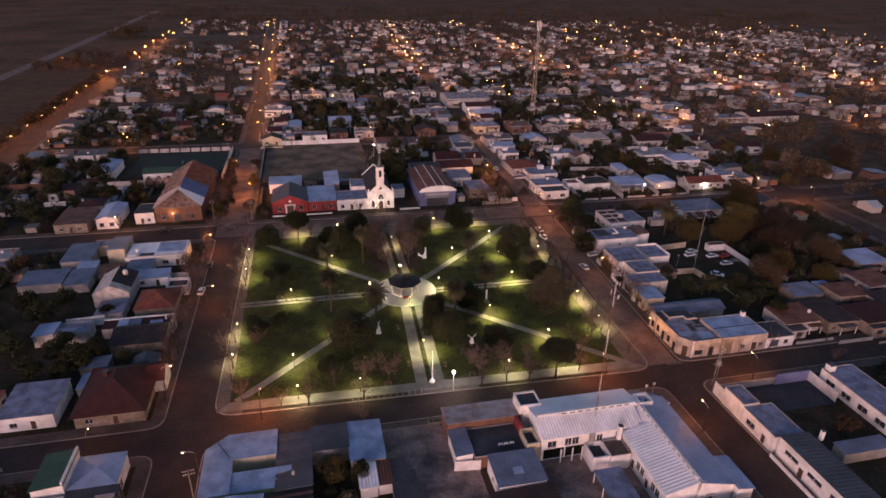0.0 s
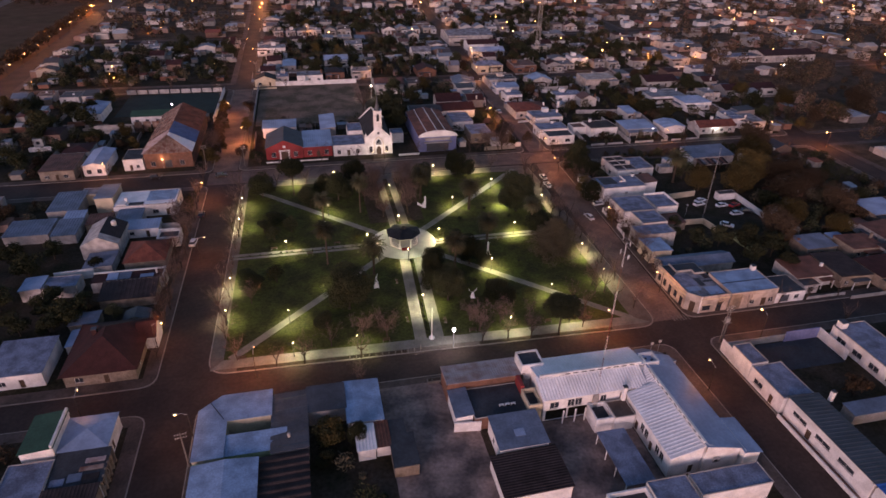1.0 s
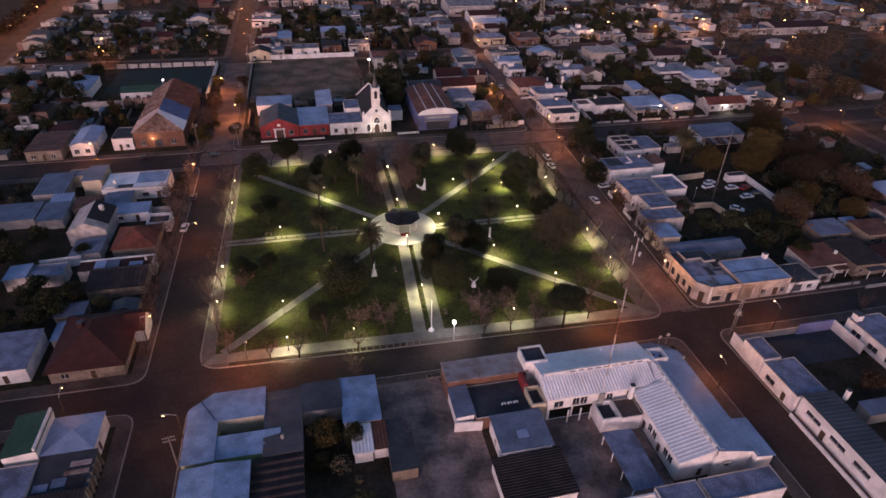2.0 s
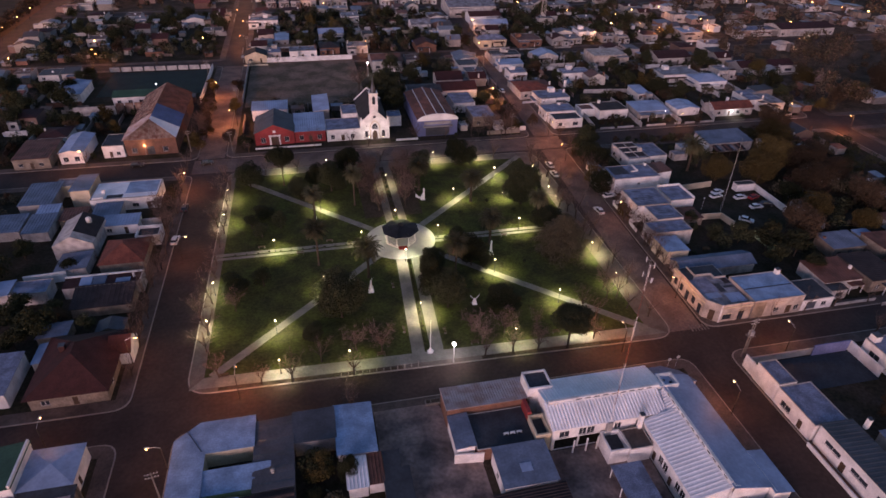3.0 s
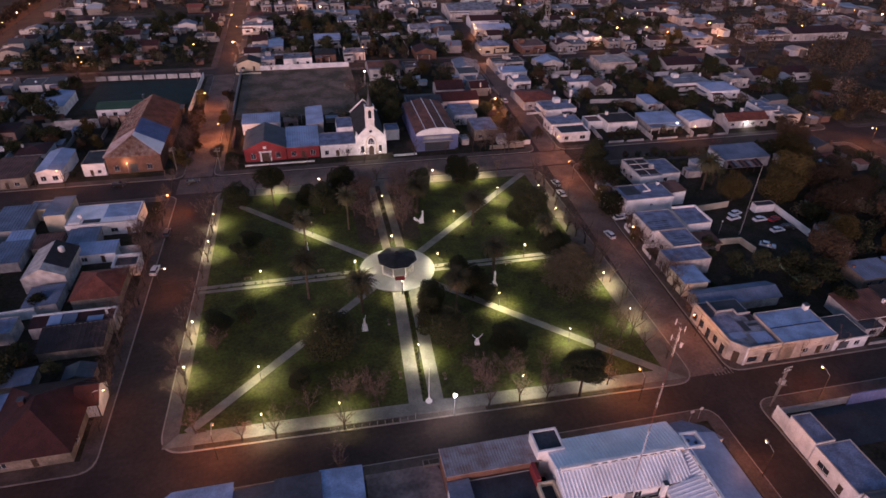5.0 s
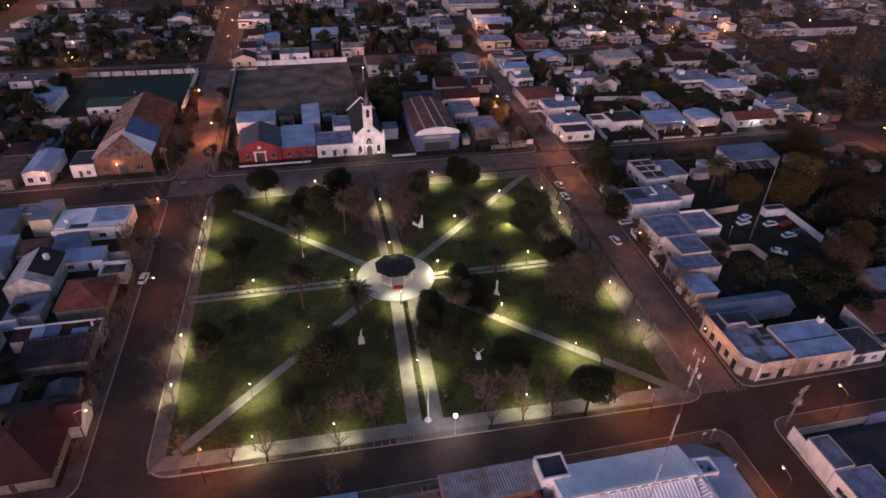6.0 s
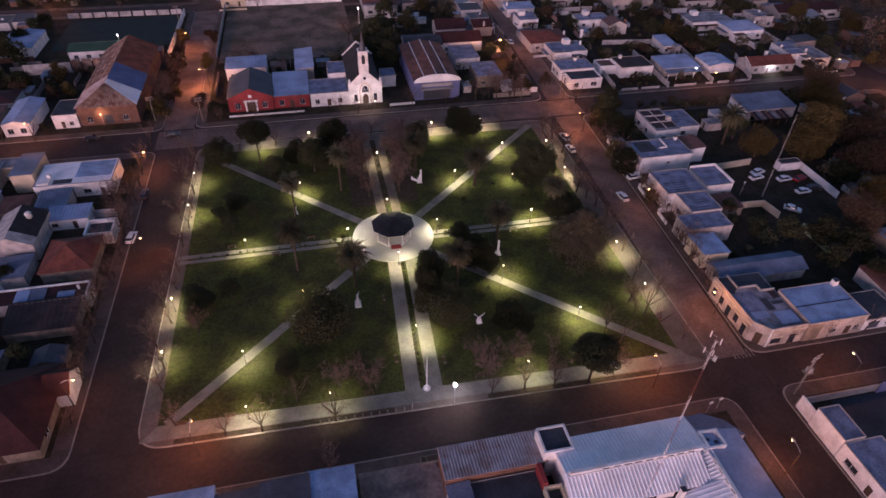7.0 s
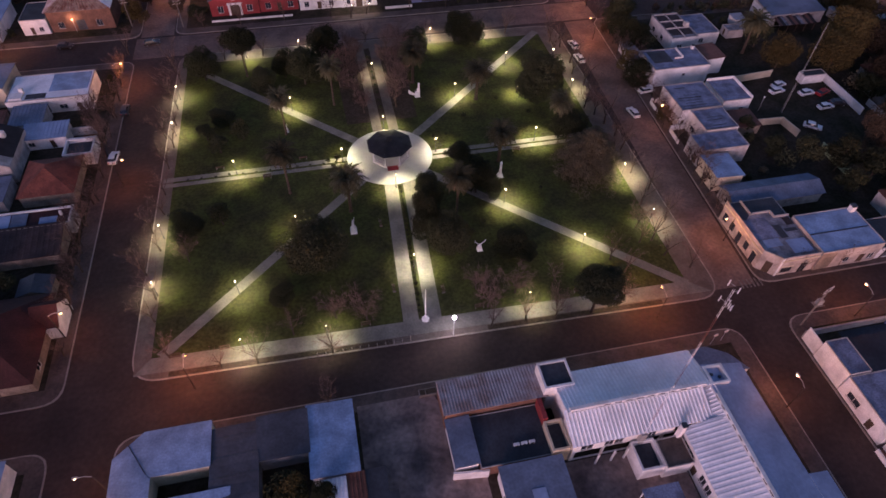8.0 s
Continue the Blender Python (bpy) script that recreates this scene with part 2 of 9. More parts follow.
def boxed(*b, bevel=0.0):
    return box(bmesh.new(), *b, bevel=bevel)


def prism(bm, pts, z0, z1):
    """An upright prism over a flat outline, counter-clockwise."""
    lo, hi = [bm.verts.new((x, y, z0)) for x, y in pts], [bm.verts.new((x, y, z1)) for x, y in pts]
    bm.faces.new(hi)
    bm.faces.new(lo[::-1])
    for i in range(len(pts)):
        j = (i + 1) % len(pts)
        bm.faces.new((lo[i], lo[j], hi[j], hi[i]))
    return bm


def tube(bm, a, b, ra, rb, sides=6, cap=True):
    a, b = Vector(a), Vector(b)
    q = (b - a).to_track_quat("Z", "Y")
    rings = []
    for c, r in ((a, ra), (b, rb)):
        rings.append([bm.verts.new(c + q @ Vector((r * math.cos(2 * math.pi * i / sides), r * math.sin(2 * math.pi * i / sides), 0))) for i in range(sides)])
    for i in range(sides):
        j = (i + 1) % sides
        bm.faces.new((rings[0][i], rings[0][j], rings[1][j], rings[1][i]))
    if cap:
        bm.faces.new(rings[1])
        bm.faces.new(rings[0][::-1])
    return bm


def lathe(bm, profile, sides=12, at=(0, 0, 0)):
    """A turned body from (radius, height) pairs, bottom to top."""
    rings = [[bm.verts.new((at[0] + r * math.cos(2 * math.pi * i / sides), at[1] + r * math.sin(2 * math.pi * i / sides), at[2] + z)) for i in range(sides)] for r, z in profile]
    for lo, hi in zip(rings, rings[1:]):
        for i in range(sides):
            j = (i + 1) % sides
            bm.faces.new((lo[i], lo[j], hi[j], hi[i]))
    bm.faces.new(rings[-1])
    bm.faces.new(rings[0][::-1])
    return bm


def ball(bm, at, r, squash=1.0, detail=1):
    bmesh.ops.create_icosphere(bm, subdivisions=detail, radius=r, matrix=Matrix.Translation(at) @ Matrix.Diagonal((1, 1, squash, 1)))
    return bm


def light(at, watt, tint, radius=0.15):
    ob = new("lamp_light", bpy.data.lights.new("lamp_light", "POINT"))
    ob.data.energy, ob.data.color, ob.data.shadow_soft_size = watt, tint, radius
    ob.location = at
    return ob


def downlight(at, watt, tint, spread=134.0):
    """The light that a lantern's cap throws down: a wide soft cone."""
    ob = new("lantern_light", bpy.data.lights.new("lantern_light", "SPOT"))
    ob.data.energy, ob.data.color, ob.data.shadow_soft_size = watt, tint, 0.15
    ob.data.spot_size, ob.data.spot_blend = radians(spread), 0.8
    ob.location = at
    return ob


# ==== ground, streets and blocks ====
ground = raw("ground", [(-6000, -1500, -0.06), (6000, -1500, -0.06), (6000, 9000, -0.06), (-6000, 9000, -0.06)], [(0, 1, 2, 3)], M["field"])
tagged(ground, "flat brown and green fields reaching the horizon", "ground", kind="structure")


def street_x(i, y):
    """The middle of the north-south streets, from the town's west edge eastwards."""
    if i == 0:
        return -172.0 - 0.035 * max(y - 150, 0)
    if i == 1:
        return -56.5 - 0.02 * max(y - 250, 0)
    if i == 2:
        return 57.5 + 0.06 * max(y + 50, 0)
    if i == 3:
        return 186.5 + 0.27 * min(max(y - 55, 0), 60) + 0.16 * min(max(y - 115, 0), 60) + 0.03 * max(y - 175, 0)
    return 212.0 + 118.0 * (i - 3) + 0.06 * max(y + 50, 0)


STREET_Y = (-300.0, -172.0, -58.2, 53.0, 173.0, 290.0, 405.0, 520.0, 640.0, 760.0, 880.0, 1000.0)
road = raw("road", [(-180, -310, 0), (872, -310, 0), (940, 1005, 0), (-208, 1005, 0), (-180, 150, 0)], [(0, 1, 2, 3, 4)], M["asphalt"])
tagged(road, "worn grey-brown asphalt town streets", "road", kind="structure")


def block_edges(i, j):
    """Kerb corners of a block: south-west, south-east, north-east, north-west."""
    half_s, half_n = (3.9 if j == 2 else 6.0 if j == 3 else 4.5), (3.9 if j + 1 == 2 else 6.0 if j + 1 == 3 else 4.5)
    ys, yn = STREET_Y[j] + half_s, STREET_Y[j + 1] - half_n
    return [(street_x(i, ys) + 4.6, ys), (street_x(i + 1, ys) - 4.6, ys), (street_x(i + 1, yn) - 4.6, yn), (street_x(i, yn) + 4.6, yn)]


def corner_round(q, r=3.5, steps=5):
    out = []
    for k in range(4):
        p, a, b = Vector(q[k]), Vector(q[k - 1]), Vector(q[(k + 1) % 4])
        u, v = p + (a - p).normalized() * r, p + (b - p).normalized() * r
        for s in range(steps + 1):
            t = s / steps
            out.append(tuple((1 - t) ** 2 * u + 2 * t * (1 - t) * p + t * t * v))
    return out


def shrink(q, d):
    c = Vector((sum(p[0] for p in q) / 4, sum(p[1] for p in q) / 4))
    return [(p[0] + d * (1 if p[0] < c.x else -1), p[1] + d * (1 if p[1] < c.y else -1)) for p in q]


BLOCKS = [(i, j) for i in range(0, 8) for j in range(0, 11) if (i, j) != (1, 2)]
for i, j in BLOCKS:
    q = block_edges(i, j)
    near = j in (1, 2, 3) and i in (0, 1, 2)
    if near:
        bm = prism(bmesh.new(), corner_round(q), -0.05, 0.15)
        tagged(part("kerb", bm, M["kerb"]), "pale stone kerb round a town block", "kerb", kind="structure")
    bm = prism(bmesh.new(), corner_round(shrink(q, 0.22 if near else 0.0)), -0.05, 0.156 if near else 0.15)
    tagged(part("pavement", bm, M["pavement"]), "brown-grey concrete pavement round a block", "pavement", kind="structure")
    bm = prism(bmesh.new(), shrink(q, 3.0), -0.05, 0.17)
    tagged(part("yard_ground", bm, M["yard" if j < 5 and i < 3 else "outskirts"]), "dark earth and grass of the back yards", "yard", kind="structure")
# Paler strips over the asphalt: lamplight on these streets put into the colour.
for name, pts in (("street_surface", [(-62.0, 47.8), (70.0, 47.8), (70.0, 58.4), (-62.0, 58.4)]), ("street_surface", [(53.0, -53.9), (61.5, -53.9), (67.9, 47.0), (59.3, 47.0)]), ("street_surface", [(61.0, 59.0), (69.0, 59.0), (75.5, 168.0), (67.2, 168.0)]), ("street_surface", [(-61.0, 59.2), (-52.2, 59.2), (-52.2, 168.0), (-61.0, 168.0)])):
    tagged(part(name, prism(bmesh.new(), pts, -0.02, 0.005), M["paleroad"]), "paler brown-grey street surface with lamplight in its colour", "road", kind="structure")

# ==== the plaza ====
CX, CY = -0.8, -4.3
EDGE = [(-51.2, -52.9), (54.0, -55.6), (55.2, 46.0), (-49.8, 47.6)]
bm = prism(bmesh.new(), corner_round(EDGE, 5.0, 7), -0.05, 0.15)
tagged(part("kerb", bm, M["kerb"]), "pale stone kerb round the plaza", "kerb", kind="structure")
bm = prism(bmesh.new(), corner_round(shrink(EDGE, 0.25), 4.8, 7), -0.05, 0.156)
tagged(part("pavement", bm, M["slab"]), "grey-brown paving along the edge of the plaza", "pavement", kind="structure")
LAWN = [(-48.0, -48.6), (48.6, -50.9), (49.4, 41.4), (-47.4, 42.6)]
bm = prism(bmesh.new(), LAWN, -0.05, 0.19)
tagged(part("lawn", bm, M["lawn"]), "trimmed dark green plaza lawn", "lawn", kind="structure")
for x0, x1 in ((-45.0, -8.0), (9.0, 42.0)):
    y0, y1 = -54.05 - 0.026 * x0, -54.05 - 0.026 * x1
    bm = prism(bmesh.new(), [(x0, y0 + 0.1), (x1, y1 + 0.1), (x1, y1 + 1.1), (x0, y0 + 1.1)], 0.0, 0.2)
    tagged(part("verge", bm, M["litter"]), "narrow earth verge beside the kerb", "verge", kind="structure")


def paved(name, pts, z, mat, label):
    tagged(part(name, prism(bmesh.new(), pts, 0.0, z), mat), label, "path", kind="structure")


def strip(a, b, w, z, label, name="garden_path", mat="path"):
    a, b = Vector(a), Vector(b)
    n = Vector((-(b - a).y, (b - a).x)).normalized() * w / 2
    paved(name, [tuple(a - n), tuple(b - n), tuple(b + n), tuple(a + n)], z, M[mat], label)


RING = "pale concrete walk round the plaza"
O = [(-50.6, -51.5), (52.3, -54.0), (53.2, 44.4), (-49.4, 45.6)]
for k in range(4):
    j = (k + 1) % 4
    # East, north and west walks get darker paving: tree shade in the colour.
    paved("walk", [O[k], O[j], LAWN[j], LAWN[k]], 0.196, M["slab" if k else "path"], RING)
tagged(part("planting_bed", prism(bmesh.new(), [(-9.0, 9.0), (8.0, 9.0), (9.0, 42.2), (-9.5, 42.4)], 0.0, 0.198), M["litter"]), "bare brown earth with fallen leaves beside the avenue", "planting bed", kind="structure")
LANE = "pale concrete lane of the central avenue"
for sx in (-1, 1):
    strip((CX + 0.9 + sx * 2.0, CY - 7), (CX - 1.3 + sx * 2.05, -51.5), 2.8, 0.205, LANE)
    # The dimness of the north lanes is put into their darker paving colour.
    strip((CX + 0.5 + sx * 1.9, CY + 7), (CX + 0.6 + sx * 1.9, 43.0), 2.3, 0.205, LANE, mat="slab")
DIAG = "straight pale concrete path across the lawn"
strip((CX, CY), (-46.5, -48.6), 2.0, 0.212, DIAG)
strip((CX, CY), (48.6, -51.6), 2.0, 0.214, DIAG)
strip((CX, CY), (-43.0, 37.5), 2.0, 0.216, DIAG)
strip((CX, CY), (49.0, 43.0), 2.1, 0.218, DIAG)
for side, y in ((-1, -4.4), (1, -5.6)):
    strip((CX, y + 0.9), (CX + side * 49.0, y + 0.9), 1.3, 0.221, DIAG)
    strip((CX, y - 0.9), (CX + side * 49.0, y - 0.9), 1.1, 0.223, DIAG)
bm = lathe(bmesh.new(), [(9.6, 0.0), (9.6, 0.27), (9.5, 0.3)], 48, (CX, CY, 0))
tagged(part("gazebo_terrace", bm, M["terrace"]), "round pale concrete terrace under the gazebo", "terrace", kind="structure")
# gazebo
gz = thing("gazebo", (CX, CY, 0.3), "octagonal bandstand with a dark roof, white columns and red steps", "gazebo")


def octagon(r, turn=22.5):
    return [(r * math.cos(radians(turn + 45 * k)), r * math.sin(radians(turn + 45 * k))) for k in range(8)]


part("plinth", prism(bmesh.new(), octagon(4.3), 0, 0.4), M["white"], gz, "white plastered plinth")
# Pale floor colour brightens the inside in place of light under the roof.
part("floor_slab", prism(bmesh.new(), octagon(4.4), 0.4, 0.5), M["terrace"], gz, "floor in pale grey that stands in for a lit interior")
for k, (x, y) in enumerate(octagon(4.2)):
    part("column", lathe(bmesh.new(), [(0.2, 0.5), (0.2, 0.9), (0.13, 1.0), (0.12, 3.2), (0.17, 3.35), (0.17, 3.45)], 8, (x, y, 0)), M["white"], gz, "slim white column", smooth=False)
pts = octagon(4.2)
for k in range(8):
    a, b = Vector((*pts[k], 0)), Vector((*pts[(k + 1) % 8], 0))
    if k == 5:
        continue
    bm = bmesh.new()
    for z in (0.65, 1.4):
        tube(bm, a + Vector((0, 0, z)), b + Vector((0, 0, z)), 0.04, 0.04, 4)
    for s in range(1, 12):
        p = a.lerp(b, s / 12)
        tube(bm, p + Vector((0, 0, 0.5)), p + Vector((0, 0, 1.4)), 0.02, 0.02, 4)
    part("railing", bm, M["white"], gz, "white iron railing")
bm = bmesh.new()
for s in range(4):
    box(bm, -1.2, -3.9 - 0.3 * (s + 1), 0, 1.2, -3.8 - 0.3 * s, 0.44 - 0.11 * s)
part("steps", bm, M["red"], gz, "red steps facing the avenue")
bm = bmesh.new()
lathe(bm, [(5.15, 3.4), (5.2, 3.5), (0.9, 4.75), (0.75, 4.8), (0.7, 5.1), (0.05, 5.5)], 8)
roof = part("roof", bm, M["tiledark"], gz, "dark low-pitched octagonal roof")
roof.rotation_euler.z = radians(22.5)
bm = bmesh.new()
for k, (x, y) in enumerate(octagon(5.15)):
    tube(bm, (x, y, 3.53), (0, 0, 4.85), 0.05, 0.05, 4)
part("hip_ribs", bm, M["iron"], roof).rotation_euler.z = radians(-22.5)
part("eaves_trim", lathe(bmesh.new(), [(4.6, 3.2), (5.0, 3.22), (5.1, 3.4), (4.5, 3.4)], 8), M["white"], gz).rotation_euler.z = radians(22.5)

# lanterns of the plaza: a slim post with one glowing head under a cap


def lantern():
    t = thing("plaza_lamp", (0, 0, 0.18), "slim iron lamp post with a glowing yellow-white lantern head", "street lamp", "plaza lanterns")
    part("post", lathe(bmesh.new(), [(0.14, 0), (0.14, 0.35), (0.07, 0.5), (0.05, 3.5), (0.09, 3.55), (0.09, 3.62)], 8), M["iron"], t)
    head = part("lantern_head", lathe(bmesh.new(), [(0.06, 3.62), (0.1, 3.72), (0.11, 3.95), (0.08, 4.08)], 8), M["bulb"], t, "glowing lantern glass")
    part("cap", lathe(bmesh.new(), [(0.19, 4.08), (0.19, 4.11), (0.06, 4.24), (0.02, 4.3)], 8), M["iron"], head)
    return t


def plaza_spots():
    for x in (-48.2, 48.4):
        for y in (26.6, 12.0, -20.8, -35.0):
            yield x, y
    for x in (-32.8, -18.7, 17.4, 32.5):
        yield x, -50.3
        yield x + 0.6, 43.0
    for x, y in ((-34.4, -4.3), (-11.4, -4.4), (9.7, -4.7), (33.2, -5.0), (-0.7, 5.7), (-1.1, -14.9), (-0.3, 28.5), (-1.3, -37.5)):
        yield x, y
    for x, y in ((-33.7, -37.7), (-22.3, -23.4), (20.5, -23.8), (32.1, -38.9), (35.4, 27.5), (18.8, 15.6), (-21.5, 17.0)):
        yield x, y


proto = lantern()
first = True
for x, y in plaza_spots():
    m = pose(x, y, 0.18, 0, 0, rng.uniform(0, 90))
    if first:
        proto.matrix_world, first = m, False
    else:
        copy_thing(proto, m)
    watt = PLAZA_WATT * rng.uniform(0.8, 1.2) * (0.9 if math.hypot(x - CX, y - CY) < 12 else 0.5 if abs(x) < 2 and y > 20 else 0.58 if y < -49 else 0.75 if x < -30 and y < -30 else 0.95)
    downlight((x + 0.28, y - 0.28, 3.95), watt, PLAZA_TINT)
    light((x + 0.28, y - 0.28, 3.9), watt * 0.14, PLAZA_TINT)


def street_lamp_thing():
    t = thing("street_lamp", (0, 0, 0.15), "dark pole with an orange glowing lamp on a bent arm", "street lamp", "orange street lamps")
    part("pole", lathe(bmesh.new(), [(0.12, 0), (0.06, 6.4)], 8), M["palmbark"], t, "weathered dark pole")
    bm = bmesh.new()
    tube(bm, (0, 0, 6.3), (0, 0.9, 6.75), 0.045, 0.04, 6)
    tube(bm, (0, 0.9, 6.75), (0, 1.9, 6.8), 0.04, 0.035, 6)
    part("arm", bm, M["steel"], t)
    head = part("lamp_head", boxed(-0.17, 1.7, 6.74, 0.17, 2.45, 6.94, bevel=0.05), M["steel"], t)
    part("bulb", ball(bmesh.new(), (0, 2.1, 6.7), 0.25, 0.75), M["bulbwarm"], head, "glowing orange bulb")
    return t


lamp_proto = street_lamp_thing()
lamp_first = [True]


def street_lamp(x, y, rz, watt=1.0):
    """An orange street lamp whose bulb hangs over the street; rz: where the arm points (0: north)."""
    m = pose(x, y, 0.15, 0, 0, rz)
    if lamp_first[0]:
        lamp_proto.matrix_world, lamp_first[0] = m, False
    else:
        copy_thing(lamp_proto, m)
    light(m @ Vector((0, 2.1, 6.3)), STREET_WATT * watt, STREET_TINT, 0.25)


for x, y, rz in ((-62.8, -41.3, -90), (-63.0, 34.6, -90), (-58.0, -3.2, -90), (61.0, -42.8, 90), (75.2, -64.5, 0), (52.4, -78.2, 0), (-72.7, -62.2, 0), (-49.5, 87.4, 90), (53.0, 96.8, -90), (64.0, 35.8, 90), (66.0, 58.0, 180), (-51.5, -70.5, 90)):
    street_lamp(x, y, rz, 0.14 if y < -60 and x < 0 else 0.4 if y < -60 and x < 60 else 0.17 if x < -60 and y < 0 else 1.9 if y > 80 else 0.7 if y > 30 else 0.42)
street_lamp(-61.6, 122.0, -90, 1.1)
street_lamp(-40.6, -55.8, 0, 0.9)
street_lamp(39.3, -57.9, 0, 0.9)
# Extra lamp, added only to warm the front yards on the east street.
street_lamp(65.4, -6.0, 90, 0.16)
for x, y, rz in ((-122, 184, 180), (-155, 170, 0), (66, 168, -90), (80, 218, 90), (75, 275, -90), (87, 321, 90), (-52, 200, 90), (-52, 232, 90), (-61, 262, -90), (-52, 330, 90), (-61, 355, -90), (-62, 295, -90), (-130, 321, 0), (225, 200, 90), (205.5, 175, -90), (171.6, 61, 180), (315, 257, 0), (341, 221, 0), (-54, 385, 90), (262, 372, 0), (-62, 460, -90), (187.8, 43, 90), (185, 186.7, 90), (214, 240, 90), (251, 151, 90), (140, 180, 0), (-118.5, 176, 180), (10, 178, 0), (-20, 296, 0), (150, 296, 0), (-96, 59, 180), (120, 58, 180), (-120, -54, 180), (170, -100, 90)):
    street_lamp(x, y, rz, 0.5 if abs(rz) != 90 else 1.0)
for k in range(11):
    y = 160 + 24.5 * k
    street_lamp(street_x(0, y) - 5.5, y, -90, 0.8)
for x, y in ((-192.0, 458.0), (-220.0, 486.0), (-243.0, 488.0)):
    street_lamp(x, y, 90, 1.0)

# bare lamps on house walls and back yards
for x, y, z, tint, watt, mat in ((-78.5, 65.4, 3.8, (1.0, 0.6, 0.28), 90, "lit"), (-84.0, 126.0, 6.2, WHITE_TINT, 160, "bulbwhite"), (150.0, 65.6, 2.6, WHITE_TINT, 150, "bulbwhite"), (119.2, 66.0, 4.2, WHITE_TINT, 60, "bulbwhite"), (252.0, 152.0, 6.2, WHITE_TINT, 160, "bulbwhite")):
    t = thing("yard_lamp", (x, y, 0.17), "small bright lamp on a thin post in a yard", "lamp", "yard lamps")
    part("post", lathe(bmesh.new(), [(0.05, 0), (0.04, z - 0.3)], 6), M["steel"], t)
    part("bulb", ball(bmesh.new(), (0, 0, z - 0.17), 0.16), M[mat], t, "glowing bulb")
    light((x, y - 0.35, z), watt, tint, 0.2)

# big white flood lamp on the south walk
t = thing("flood_lamp", (2.7, -53.8, 0.16), "white steel post with a bright white globe light", "street lamp")
part("post", lathe(bmesh.new(), [(0.16, 0), (0.16, 0.3), (0.09, 0.4), (0.07, 4.7)], 8), M["steel"], t, "pale steel post")
part("globe", ball(bmesh.new(), (0, 0, 5.0), 0.32, 1.0, 2), M["bulbwhite"], t, "bright white globe", smooth=True)
light((2.7, -54.3, 5.0), 220, WHITE_TINT, 0.3)

t = thing("ground_spotlight", (34.6, 14.2, 0.19), "small bright spotlight standing on the lawn", "spotlight")
part("stake", lathe(bmesh.new(), [(0.06, 0), (0.05, 1.6)], 6), M["iron"], t)
part("lamp_glass", ball(bmesh.new(), (0, 0, 1.75), 0.22), M["bulb"], t)
light((34.4, 13.7, 1.9), 420, (0.9, 1.0, 0.5), 0.2)
for k in range(6):
    bar = prism(bmesh.new(), [(58.6 + 0.8 * k, -54.6 - 0.02 * k), (58.95 + 0.8 * k, -54.6), (58.95 + 0.8 * k, -52.6), (58.6 + 0.8 * k, -52.6)], -0.02, 0.006)
    tagged(part("crosswalk_bar", bar, M["paintline"]), "worn white crosswalk bar on the asphalt", "road marking", kind="structure")
t = thing("flagpole", (-1.5, -49.8, 0.2), "bare white flagpole on a stepped concrete base", "flagpole")
part("base", lathe(bmesh.new(), [(0.7, 0), (0.7, 0.2), (0.45, 0.2), (0.45, 0.4), (0.25, 0.4), (0.2, 0.95)], 8), M["white"], t)
part("pole", lathe(bmesh.new(), [(0.09, 0.95), (0.05, 8.5)], 8), M["white"], t)
part("finial", ball(bmesh.new(), (0, 0, 8.55), 0.12), M["steel"], t)


def statue(x, y, label, kind, size=0.85):
    bm = bmesh.new()
    box(bm, -0.8, -0.8, 0, 0.8, 0.8, 0.3, bevel=0.04)
    box(bm, -0.55, -0.55, 0.3, 0.55, 0.55, 1.5 if kind != "tall" else 1.0, bevel=0.04)
    if kind == "figure":
        lathe(bm, [(0.75, 1.5), (0.6, 1.6), (0.42, 2.0), (0.24, 2.9), (0.27, 3.3), (0.2, 3.55), (0.09, 3.65), (0.14, 3.8), (0.12, 3.98), (0.03, 4.08)], 10)
        tube(bm, (0.2, 0, 3.4), (0.45, 0.1, 4.7), 0.09, 0.06, 6)
    elif kind == "curved":
        for k in range(7):
            a, b = k / 7, (k + 1) / 7
            box(bm, -2.6 + 2.6 * a, -0.22, 0.3 + 0.9 * (1 - a) ** 2, -2.6 + 2.6 * b, 0.22, 0.75 + 1.5 * (1 - a) ** 2)
        prism(bm, [(-0.1, -0.25), (0.75, -0.25), (0.75, 0.25), (-0.1, 0.25)], 0.3, 2.6)
        prism(bm, [(0.2, -0.2), (0.7, -0.2), (0.7, 0.2), (0.2, 0.2)], 2.6, 4.4)
    elif kind == "tall":
        lathe(bm, [(0.45, 1.0), (0.36, 1.2), (0.28, 4.2), (0.36, 4.35), (0.3, 4.6), (0.05, 5.0)], 8)
    else:
        lathe(bm, [(0.55, 1.5), (0.4, 1.8), (0.35, 2.2)], 8)
        tube(bm, (0, 0, 2.0), (-1.5, 0.1, 3.4), 0.1, 0.07, 6)
        tube(bm, (-1.5, 0.1, 3.4), (-1.6, 0.1, 4.0), 0.1, 0.05, 6)
        tube(bm, (0, 0, 2.0), (1.5, 0.1, 3.4), 0.14, 0.1, 6)
        tube(bm, (1.5, 0.1, 3.4), (1.6, 0.1, 4.0), 0.1, 0.05, 6)
    ob = part("statue", bm, M["marble"])
    ob.location = (x, y, 0.18)
    ob.scale = (size, size, size)
    tagged(ob, label, "statue")


statue(-11.5, -26.2, "white stone figure on a square pedestal", "figure")
statue(12.1, -35.6, "white monument with two raised arms on a pedestal", "arms", 0.68)
statue(21.9, -15.6, "tall white stone column on a pedestal", "tall")
statue(9.6, 17.6, "white curved stone monument on the lawn", "curved")
statue(-23.1, 8.9, "small white bust on a pedestal on the lawn", "figure", 0.5)

